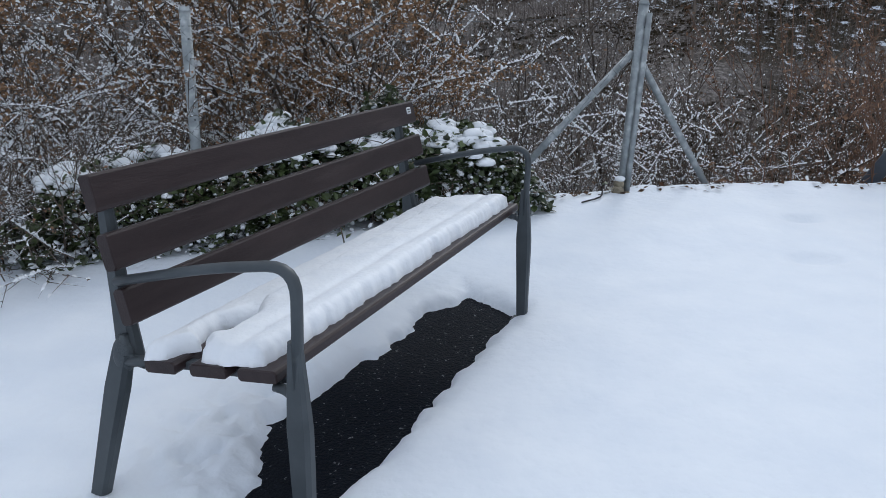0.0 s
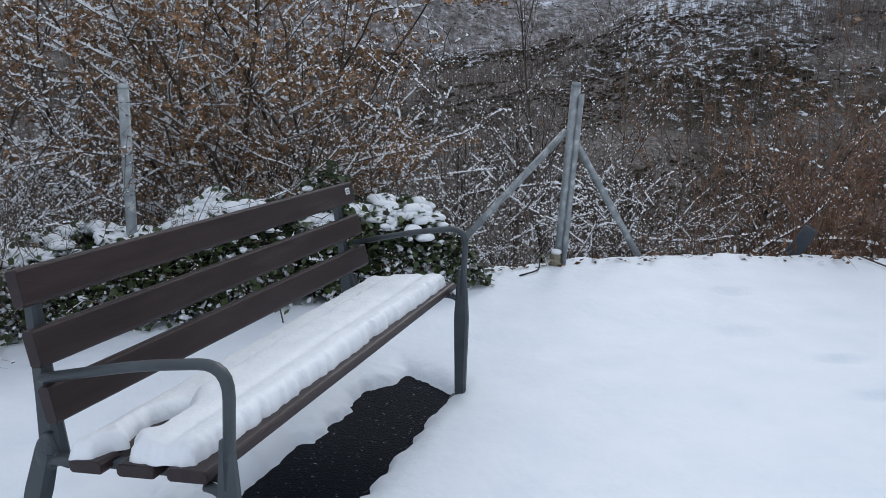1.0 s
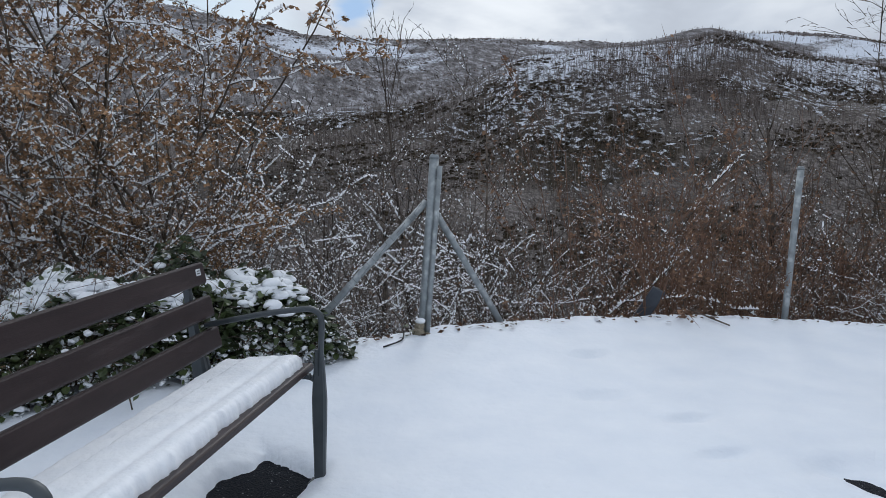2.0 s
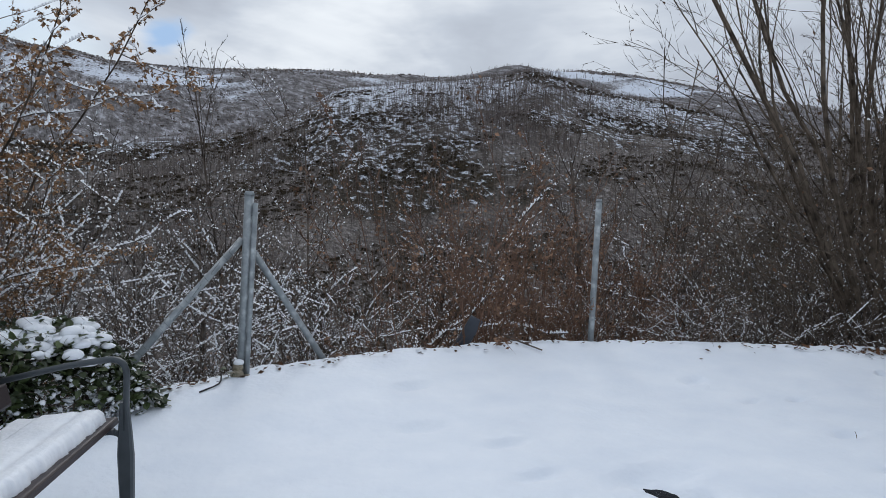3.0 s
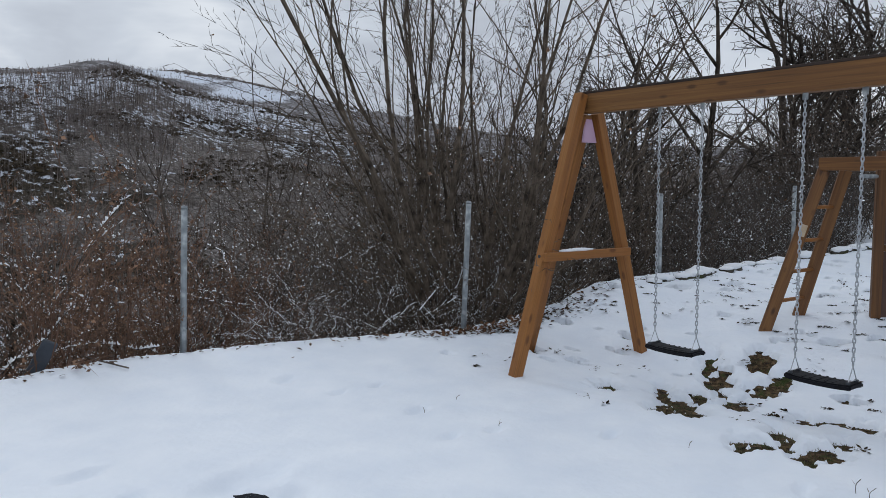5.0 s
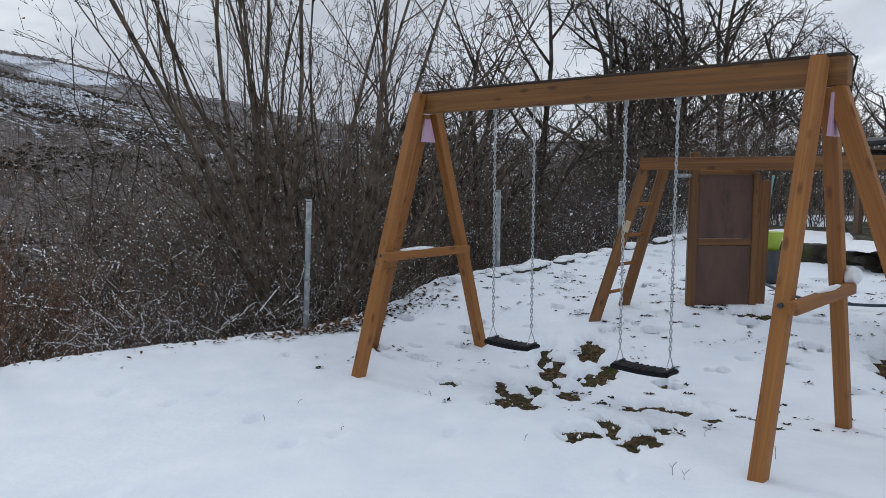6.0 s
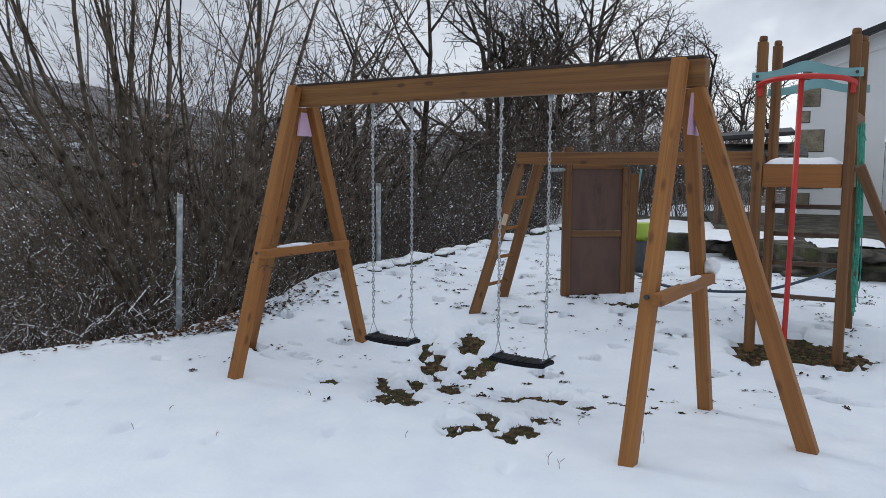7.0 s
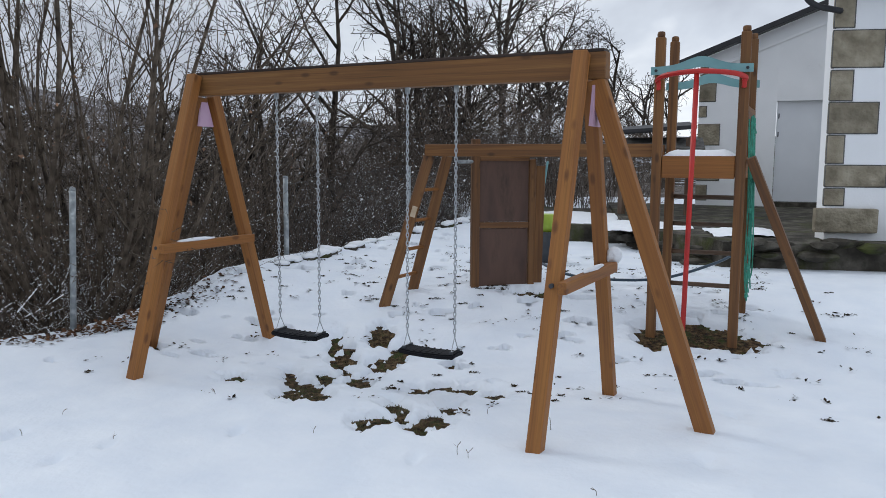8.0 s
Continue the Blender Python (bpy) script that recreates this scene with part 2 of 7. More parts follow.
M_FALLEN = material("fallen_leaf", [(0.3, (0.030, 0.015, 0.008)), (0.7, (0.13, 0.066, 0.034))], scale=3, rough=(0.6, 0.8), bump=0, random_gain=0.5, island=True, spec=0.15)
M_GRASS = material("winter_grass", [(0.3, (0.030, 0.040, 0.012)), (0.7, (0.13, 0.105, 0.042))], scale=5, rough=(0.6, 0.8), bump=0, random_gain=0.4, island=True)
M_TWIG = material("dark_bark", [(0.3, (0.011, 0.009, 0.007)), (0.66, (0.205, 0.168, 0.140))], scale=7, detail=5, rough=(0.75, 0.95), bump=0.4, bump_scale=50, bump_dist=0.005, random_gain=0.25, spec=0.15)
M_BARK_DARK = material("blackish_bark", [(0.3, (0.012, 0.010, 0.008)), (0.7, (0.100, 0.080, 0.064))], scale=6, detail=5, rough=(0.75, 0.95), bump=0.4, bump_scale=40, bump_dist=0.006, random_gain=0.2, spec=0.15)
M_TWIG_RED = material("reddish_bark", [(0.3, (0.080, 0.048, 0.034)), (0.7, (0.26, 0.160, 0.112))], scale=7, detail=5, rough=(0.75, 0.95), bump=0, random_gain=0.25, spec=0.15)
M_TWIG_GREY = material("grey_bark", [(0.3, (0.026, 0.020, 0.015)), (0.68, (0.160, 0.127, 0.096))], scale=9, detail=5, rough=(0.75, 0.95), bump=0.5, bump_scale=40, bump_dist=0.006, random_gain=0.2, spec=0.15)
M_HEATH = material("dark_heath", [(0.3, (0.022, 0.018, 0.011)), (0.7, (0.062, 0.046, 0.028))], scale=0.4, rough=(0.85, 0.95), bump=0, random_gain=0.5, island=True, spec=0.1)
M_WOODS = material("grey_far_trunks", [(0.3, (0.085, 0.070, 0.060)), (0.7, (0.25, 0.215, 0.20))], scale=0.3, rough=(0.8, 0.95), bump=0, random_gain=0.5, island=True, spec=0.1)
M_DRY_LEAF = material("dry_oak_leaf", [(0.3, (0.135, 0.078, 0.048)), (0.7, (0.31, 0.190, 0.122))], scale=3, rough=(0.6, 0.8), bump=0, random_gain=0.45, island=True, spec=0.15)
M_OAK_LEAF = material("tan_oak_leaf", [(0.3, (0.20, 0.115, 0.060)), (0.7, (0.42, 0.26, 0.150))], scale=3, rough=(0.6, 0.8), bump=0, random_gain=0.4, island=True, spec=0.15)
M_IVY = material("bramble_leaf", [(0.3, (0.014, 0.026, 0.010)), (0.7, (0.075, 0.098, 0.034))], scale=2.5, rough=(0.3, 0.5), bump=0, random_gain=0.5, island=True)
M_CONCRETE = material("mossy_concrete", [(0.3, (0.018, 0.016, 0.012)), (0.5, (0.058, 0.052, 0.042)), (0.72, (0.15, 0.138, 0.115))], scale=5, detail=7, rough=(0.7, 0.9), bump=0.6,
                      bump_scale=30, bump_dist=0.02, stain=((0.060, 0.068, 0.022), 0.52, 0.68), stain_scale=2.0, spec=0.15)
M_PLASTER = material("white_plaster", [(0.3, (0.82, 0.83, 0.84)), (0.7, (0.89, 0.90, 0.91))], scale=1.5, detail=6, rough=(0.7, 0.9), bump=0.25, bump_scale=45, bump_dist=0.008,
                     stain=((0.42, 0.43, 0.42), 0.66, 0.9), stain_scale=1.2)
M_QUOIN = material("sandstone_quoin", [(0.3, (0.17, 0.145, 0.10)), (0.55, (0.29, 0.255, 0.185)), (0.75, (0.40, 0.355, 0.27))], scale=6, detail=7, rough=(0.8, 0.95), bump=0.9,
                   bump_scale=24, bump_dist=0.03, random_gain=0.15, stain=((0.14, 0.12, 0.03), 0.66, 0.8), stain_scale=3)
M_DOOR = material("grey_white_door", [(0.3, (0.72, 0.745, 0.78)), (0.7, (0.77, 0.795, 0.83))], scale=2, rough=(0.5, 0.6), bump=0.1, bump_scale=30)
M_ROOF = material("dark_roof_edge", [(0.3, (0.012, 0.012, 0.014)), (0.7, (0.032, 0.032, 0.036))], scale=6, rough=(0.5, 0.7), bump=0.3, bump_scale=30)
M_RED = material("red_paint", [(0.3, (0.42, 0.012, 0.009)), (0.7, (0.52, 0.022, 0.015))], scale=8, rough=(0.35, 0.5), bump=0.1, bump_scale=60, bump_dist=0.002,
                 stain=((0.30, 0.02, 0.02), 0.6, 0.8))
M_TURQ = material("turquoise_board", [(0.3, (0.16, 0.34, 0.36)), (0.7, (0.22, 0.42, 0.43))], scale=6, rough=(0.4, 0.55), bump=0.1, bump_scale=60, bump_dist=0.002)
M_ROPE_GREEN = material("green_rope", [(0.3, (0.03, 0.22, 0.15)), (0.7, (0.07, 0.36, 0.26))], scale=40, rough=(0.6, 0.8), bump=0.5, bump_scale=150, bump_dist=0.003)
M_ROPE_BLUE = material("dark_blue_hose", [(0.3, (0.014, 0.03, 0.05)), (0.7, (0.03, 0.06, 0.09))], scale=20, rough=(0.4, 0.6), bump=0)
M_PINK = material("pink_plastic_plate", [(0.3, (0.48, 0.30, 0.42)), (0.7, (0.58, 0.40, 0.52))], scale=5, rough=(0.4, 0.6), bump=0)
M_LIME = material("lime_plastic", [(0.3, (0.28, 0.40, 0.03)), (0.7, (0.45, 0.55, 0.08))], scale=5, rough=(0.4, 0.6), bump=0)
M_STEEL_DARK = material("dark_slate", [(0.3, (0.025, 0.030, 0.036)), (0.7, (0.05, 0.058, 0.066))], scale=9, rough=(0.4, 0.7), bump=0.4, bump_scale=40)
M_SLATE = material("blue_grey_slate", [(0.3, (0.045, 0.055, 0.070)), (0.7, (0.085, 0.098, 0.120))], scale=9, rough=(0.4, 0.7), bump=0.4, bump_scale=40)
M_STONE = material("grey_stone", [(0.3, (0.06, 0.058, 0.054)), (0.7, (0.16, 0.155, 0.145))], scale=9, rough=(0.8, 0.9), bump=0.7, bump_scale=30, bump_dist=0.02)
M_WET_EDGE = wood("wet_black_edge", (0.012, 0.007, 0.004), (0.024, 0.013, 0.008), (0.05, 0.026, 0.014))
M_TAG_WOOD = material("pale_wood", [(0.3, (0.45, 0.34, 0.22)), (0.7, (0.58, 0.47, 0.33))], scale=12, rough=(0.5, 0.7), bump=0)
M_WIRE = material("dull_wire", [(0.3, (0.05, 0.055, 0.06)), (0.7, (0.10, 0.105, 0.11))], scale=20, rough=(0.5, 0.7), bump=0)
M_WHITE_TAG = material("white_tag", [(0.3, (0.6, 0.62, 0.64)), (0.7, (0.72, 0.74, 0.76))], scale=9, rough=(0.3, 0.5), bump=0)
M_BLACK = material("black_gap", [(0.3, (0.008, 0.008, 0.009)), (0.7, (0.014, 0.014, 0.016))], scale=9, rough=(0.7, 0.9), bump=0)


def terrain_material():
    """Hillsides: dark heath mottled with snow, grey-brown bare woods, and open snowy fields on far hills with haze
    painted in.
    """
    m = bpy.data.materials.new("hillside")
    m.use_nodes = True
    nd, lk = m.node_tree.nodes, m.node_tree.links
    bsdf = nd["Principled BSDF"]
    bsdf.inputs["Roughness"].default_value = 0.95
    bsdf.inputs["Specular IOR Level"].default_value = 0.1
    co = nd.new("ShaderNodeTexCoord")

    def noise_at(scale, detail, rough=0.6, stretch=None, off=0.0):
        n = nd.new("ShaderNodeTexNoise")
        n.inputs["Scale"].default_value = scale
        n.inputs["Detail"].default_value = detail
        n.inputs["Roughness"].default_value = rough
        mp = nd.new("ShaderNodeMapping")
        mp.inputs["Location"].default_value = (off, off * 0.7, off * 0.3)
        if stretch:
            mp.inputs["Scale"].default_value = stretch
        lk.new(co.outputs["Object"], mp.inputs["Vector"])
        lk.new(mp.outputs["Vector"], n.inputs["Vector"])
        return n.outputs["Fac"]

    def ramp_of(fac, stops):
        rp = nd.new("ShaderNodeValToRGB")
        while len(rp.color_ramp.elements) < len(stops):
            rp.color_ramp.elements.new(0.5)
        for e, (p, c) in zip(rp.color_ramp.elements, stops):
            e.position, e.color = p, (*c, 1)
        lk.new(fac, rp.inputs["Fac"])
        return rp.outputs["Color"]

    def span_of(value, lo, hi, to_lo=0.0, to_hi=1.0):
        mr = nd.new("ShaderNodeMapRange")
        for key, v in (("From Min", lo), ("From Max", hi), ("To Min", to_lo), ("To Max", to_hi)):
            mr.inputs[key].default_value = v
        lk.new(value, mr.inputs["Value"])
        return mr.outputs["Result"]

    def sum_of(p, q, gain=1.0):
        ma = nd.new("ShaderNodeMath")
        ma.operation = "MULTIPLY_ADD"
        lk.new(q, ma.inputs[0])
        ma.inputs[1].default_value = gain
        lk.new(p, ma.inputs[2])
        return ma.outputs[0]

    def mix_of(fac, p, q):
        mx = nd.new("ShaderNodeMix")
        mx.data_type = "RGBA"
        lk.new(fac, mx.inputs["Factor"])
        lk.new(p, mx.inputs["A"])
        if isinstance(q, tuple):
            mx.inputs["B"].default_value = (*q, 1)
        else:
            lk.new(q, mx.inputs["B"])
        return mx.outputs["Result"]

    big = noise_at(0.016, 4, 0.55, off=3.0)
    mottle = noise_at(0.42, 7, 0.72, (1.0, 0.55, 1.0))
    fine = noise_at(1.1, 6, 0.75, (1.0, 0.55, 1.0))
    field = noise_at(0.010, 4, 0.5, off=11.0)
    at = nd.new("ShaderNodeSeparateXYZ")
    lk.new(co.outputs["Object"], at.inputs[0])
    span = nd.new("ShaderNodeVectorMath")
    span.operation = "LENGTH"
    lk.new(co.outputs["Object"], span.inputs[0])
    height = span_of(at.outputs["Z"], -5.0, 40.0)
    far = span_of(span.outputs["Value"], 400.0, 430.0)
    heath = ramp_of(fine, [(0.38, (0.014, 0.013, 0.009)), (0.55, (0.050, 0.038, 0.025)), (0.68, (0.105, 0.082, 0.060))])
    woods = ramp_of(fine, [(0.36, (0.045, 0.040, 0.037)), (0.52, (0.16, 0.142, 0.130)), (0.68, (0.40, 0.37, 0.36))])
    zone = span_of(sum_of(big, height, 0.14), 0.50, 0.58)           # open heath against bare woods
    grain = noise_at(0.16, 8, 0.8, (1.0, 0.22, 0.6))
    # paler, greyer woods past 400 m: aerial haze put into the colour
    hazed = ramp_of(grain, [(0.40, (0.070, 0.064, 0.064)), (0.52, (0.18, 0.17, 0.172)), (0.62, (0.42, 0.42, 0.45))])
    base = mix_of(far, mix_of(zone, woods, heath), hazed)
    lying = sum_of(sum_of(mottle, height, 0.125), zone, 0.075)      # more snow lies high up and in the open
    near_snow = span_of(lying, 0.630, 0.680)
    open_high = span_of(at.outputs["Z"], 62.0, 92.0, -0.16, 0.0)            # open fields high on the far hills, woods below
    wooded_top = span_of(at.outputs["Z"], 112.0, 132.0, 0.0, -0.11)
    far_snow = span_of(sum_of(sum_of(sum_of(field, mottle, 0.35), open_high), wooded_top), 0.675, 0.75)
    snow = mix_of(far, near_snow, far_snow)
    lk.new(mix_of(snow, base, (0.66, 0.70, 0.77)), bsdf.inputs["Base Color"])
    bp = nd.new("ShaderNodeBump")
    bp.inputs["Strength"].default_value = 0.8
    bp.inputs["Distance"].default_value = 1.5
    lk.new(mottle, bp.inputs["Height"])
    lk.new(bp.outputs["Normal"], bsdf.inputs["Normal"])
    return m


M_HILL = terrain_material()
# ================= builders =================
MADE = {}


def root(name, at, label, category, group="", kind=""):
    """An empty at the base of a thing, which parents its parts."""
    ob = new(name)
    ob.empty_display_size = 0.1
    ob.matrix_basis = at if isinstance(at, Matrix) else Matrix.Translation(at)
    MADE[ob] = ob.matrix_basis.copy()
    return tagged(ob, label, category, group, kind)


def hang(ob, parent, m):
    """Put ob at the world pose m, under parent."""
    ob.parent = parent
    ob.matrix_basis = MADE[parent].inverted() @ m if parent else m
    MADE[ob] = m.copy()
    return ob


def to_mesh(name, bm, mat, smooth=False):
    me = bpy.data.meshes.new(name)
    if isinstance(bm, bmesh.types.BMesh):
        bmesh.ops.recalc_face_normals(bm, faces=bm.faces)
        bm.to_mesh(me)
        bm.free()
    else:
        me.from_pydata(bm[0], [], bm[1])
    me.materials.append(mat)
    if smooth:
        me.polygons.foreach_set("use_smooth", [True] * len(me.polygons))
    me.update()
    return me


def part(name, bm, mat, parent, label="", m=None, smooth=False):
    """One mesh object under a thing or a part; m is its world pose (the parent's when left out)."""
    ob = new(name, to_mesh(name, bm, mat, smooth))
    hang(ob, parent, m if m is not None else MADE[parent])
    return tagged(ob, label)


def box(sx, sy, sz, bevel=0.006, seg=2, z0=None):
    """A bevelled block; centred, or standing with its foot at z0."""
    bm = bmesh.new()
    bmesh.ops.create_cube(bm, size=1)
    bmesh.ops.scale(bm, vec=(sx, sy, sz), verts=bm.verts)
    if z0 is not None:
        bmesh.ops.translate(bm, vec=(0, 0, z0 + sz / 2), verts=bm.verts)
    if bevel:
        bmesh.ops.bevel(bm, geom=bm.edges[:], offset=bevel, segments=seg, affect="EDGES", profile=0.6)
    return bm


def along(p, q, face=(0, 0, 1)):
    """A pose at p with local z towards q, local x as near as may be to face; and the length."""
    p, q = Vector(p), Vector(q)
    z = (q - p).normalized()
    x = Vector(face) - z * z.dot(Vector(face))
    x = x.normalized() if x.length > 1e-4 else z.orthogonal().normalized()
    y = z.cross(x)
    m = Matrix((x, y, z)).transposed().to_4x4()
    m.translation = p
    return m, (q - p).length


def beam(name, p, q, w, h, mat, parent, face=(0, 0, 1), bevel=0.006, label=""):
    """A timber from p to q, w across face and h along it."""
    m, ln = along(p, q, face)
    return part(name, box(h, w, ln, bevel, z0=0), mat, parent, label, m)


def rod(name, p, q, r, mat, parent, label="", n=10, r2=None):
    m, ln = along(p, q)
    bm = bmesh.new()
    bmesh.ops.create_cone(bm, cap_ends=True, segments=n, radius1=r, radius2=r if r2 is None else r2, depth=ln)
    bmesh.ops.translate(bm, vec=(0, 0, ln / 2), verts=bm.verts)
    ob = part(name, bm, mat, parent, label, m, smooth=False)
    for f in ob.data.polygons:
        f.use_smooth = len(f.vertices) == 4
    return ob


def sweep(points, profile, closed=False, up=(0, 0, 1), caps=True):
    """A profile [(a, b), ...] swept along points; a lies across, b along up. Returns vertices and faces."""
    pts = [Vector(p) for p in points]
    vs, fs = [], []
    n, k = len(pts), len(profile)
    for i, p in enumerate(pts):
        a = pts[i - 1] if (i or closed) else pts[0]
        b = pts[(i + 1) % n] if (i < n - 1 or closed) else pts[-1]
        t = (b - a).normalized()
        side = t.cross(Vector(up))
        side = side.normalized() if side.length > 1e-5 else t.orthogonal().normalized()
        top = side.cross(t)
        for u, v in profile:
            vs.append(p + side * u + top * v)
    for i in range(n if closed else n - 1):
        j = (i + 1) % n
        for c in range(k):
            d = (c + 1) % k
            fs.append((i * k + c, i * k + d, j * k + d, j * k + c))
    if caps and not closed:
        fs.append(tuple(range(k - 1, -1, -1)))
        fs.append(tuple((n - 1) * k + c for c in range(k)))
    return vs, fs


def ring(r, n=8, ry=None):
    return [(r * math.cos(2 * math.pi * i / n), (ry or r) * math.sin(2 * math.pi * i / n)) for i in range(n)]


def curve_points(ctrl, n=8):
    """A smooth line through the control points."""
    c = [Vector(p) for p in ctrl]
    c = [c[0] * 2 - c[1]] + c + [c[-1] * 2 - c[-2]]
    out = []
    for i in range(1, len(c) - 2):
        for s in range(n):
            t = s / n
            a, b, d, e = c[i - 1], c[i], c[i + 1], c[i + 2]
            out.append(0.5 * ((2 * b) + (d - a) * t + (2 * a - 5 * b + 4 * d - e) * t * t + (3 * b - a - 3 * d + e) * t ** 3))
    out.append(c[-2])
    return out


def fillet(ctrl, r, n=6):
    """A polyline with its inner corners rounded by radius r."""
    c = [Vector(p) for p in ctrl]
    out = [c[0]]
    for a, b, d in zip(c, c[1:], c[2:]):
        p, q = b + (a - b).normalized() * r, b + (d - b).normalized() * r
        for i in range(n + 1):
            t = i / n
            out.append(p * (1 - t) ** 2 + b * 2 * t * (1 - t) + q * t * t)
    out.append(c[-1])
    return out


def smooth(a, b, v):
    t = np.clip((v - a) / (b - a), 0, 1)
    return t * t * (3 - 2 * t)


def hash_noise(x, y, seed=0):
    """Value noise on arrays, about -1 to 1."""
    def h(i, j):
        n = (i * 374761393 + j * 668265263 + seed * 974711) & 0x7FFFFFFF
        n = ((n ^ (n >> 13)) * 1274126177) & 0x7FFFFFFF
        return ((n ^ (n >> 16)) & 0xFFFF) / 32767.5 - 1
    xi, yi = np.floor(x).astype(np.int64), np.floor(y).astype(np.int64)
    fx, fy = x - xi, y - yi
    fx, fy = fx * fx * (3 - 2 * fx), fy * fy * (3 - 2 * fy)
    return (h(xi, yi) * (1 - fx) + h(xi + 1, yi) * fx) * (1 - fy) + (h(xi, yi + 1) * (1 - fx) + h(xi + 1, yi + 1) * fx) * fy


def fractal(x, y, octaves=4, seed=0):
    v, a, s = 0, 1.0, 0
    for k in range(octaves):
        v = v + a * hash_noise(x * 2 ** k, y * 2 ** k, seed + k * 17)
        s += a
        a *= 0.55
    return v / s
# ================= the ground =================
EDGE = [(-40, -6.0), (-9, 1.05), (-1.25, 4.05), (1.12, 4.98), (2.2, 5.12), (3.2, 5.05), (4.25, 4.62), (5.3, 3.98), (5.95, 3.62), (6.9, 3.30), (8.6, 2.95), (10.6, 2.2),
        (14, 1.5), (22, 3.0), (60, 6.0), (60, -60), (-40, -60)]


def edge_distance(x, y):
    """Metres past the edge of the level ground; negative on it."""
    d = np.full(np.shape(x), 1e9)
    inside = np.zeros(np.shape(x), bool)
    for (x0, y0), (x1, y1) in zip(EDGE, EDGE[1:] + EDGE[:1]):
        dx, dy = x1 - x0, y1 - y0
        t = np.clip(((x - x0) * dx + (y - y0) * dy) / (dx * dx + dy * dy), 0, 1)
        d = np.minimum(d, np.hypot(x - x0 - t * dx, y - y0 - t * dy))
        if dy:
            cross = ((y0 > y) != (y1 > y)) & (x < dx * (y - y0) / dy + x0)
            inside ^= cross
    return np.where(inside, -d, d)


AZ = [-180, -60, -30, -9, -3, -1, 1.2, 3.4, 5.7, 8, 12, 16, 18.4, 20, 22, 25, 27, 30, 32.2, 34.3, 36.2, 39.6, 44.5, 48.6, 55, 65, 90, 180]
EL_NEAR = [2, 3, 3.6, 3.4, 3.3, 3.2, 3.1, 3.0, 3.0, 3.2, 4.0, 5.7, 7.0, 7.45, 7.65, 7.9, 8.0, 8.2, 8.65, 8.3, 7.7, 6.9, 5.9, 5.0, 4, 3, 2, 2]
EL_FAR = [2, 6, 9.5, 9.7, 8.75, 8.35, 8.2, 7.75, 7.65, 7.6, 7.65, 7.6, 7.5, 7.4, 7.3, 7.3, 7.4, 7.5, 7.6, 7.7, 7.8, 7.6, 6.6, 5.6, 4.5, 3.5, 2, 2]


def ground_z(x, y):
    """Height of the snow-covered level, and of the valley and hills past its edge."""
    x, y = np.asarray(x, float), np.asarray(y, float)
    d = edge_distance(x, y)
    r = np.hypot(x, y) + 1e-6
    az = np.degrees(np.arctan2(x, y))
    z = 0.0 + 0.075 * smooth(-1.5, -0.2, d) * smooth(-2, 1.5, x)            # a low rim along the fence
    z = z + 0.08 * smooth(5.9, 6.7, x) + 0.19 * smooth(6.6, 7.7, x)        # the bank towards the house
    z = z - 0.08 * smooth(4.6, 5.5, x) * (1 - smooth(5.9, 6.7, x)) * (1 - smooth(1.6, 3.2, y))
    out = np.maximum(d, 0)
    fall = np.maximum(-0.55 * out - 0.25 * smooth(0, 1.2, out), -26.0)
    front = smooth(-88, -55, az) * (1 - smooth(72, 86, az))
    fall = fall * front + (-0.10 * np.minimum(out, 30)) * (1 - front)
    e1, e2 = np.interp(az, AZ, EL_NEAR), np.interp(az, AZ, EL_FAR)
    t1, t2 = 380 * np.tan(np.radians(e1)) - 5, 1150 * np.tan(np.radians(e2)) - 12
    t = np.clip((r - 115) / 275, 0, 1)
    face = 0.55 * t + 0.45 * t * t * (3 - 2 * t)                             # the hillside across the valley
    rough = fractal(x / 42, y / 42, 5, 5) * 7.0 * smooth(110, 220, r) * (1 - 0.6 * smooth(300, 380, r))
    rough = rough + fractal(x / 150, y / 150, 3, 8) * 16.0 * smooth(420, 600, r) * (1 - smooth(850, 1100, r))
    past = smooth(400, 1150, r) * (t2 - t1) - 0.2 * np.maximum(t1, 0) * smooth(385, 520, r) * (1 - smooth(600, 1000, r))
    beyond = -300 * smooth(1200, 2600, r)
    far = np.where(r > 50, 1, 0)
    z = z + fall + (face * (t1 - fall) + rough + past + beyond) * far
    return z


BX, BY, BH, BL = -0.771, 1.670, -0.400, 1.666  # bench: end of its back, heading, length
BD, BN = (-math.sin(BH), math.cos(BH)), (math.cos(BH), math.sin(BH))
HX, HY, HH = -0.824, 1.719, -0.413  # sheltered strip of asphalt under it
HD, HN = (-math.sin(HH), math.cos(HH)), (math.cos(HH), math.sin(HH))

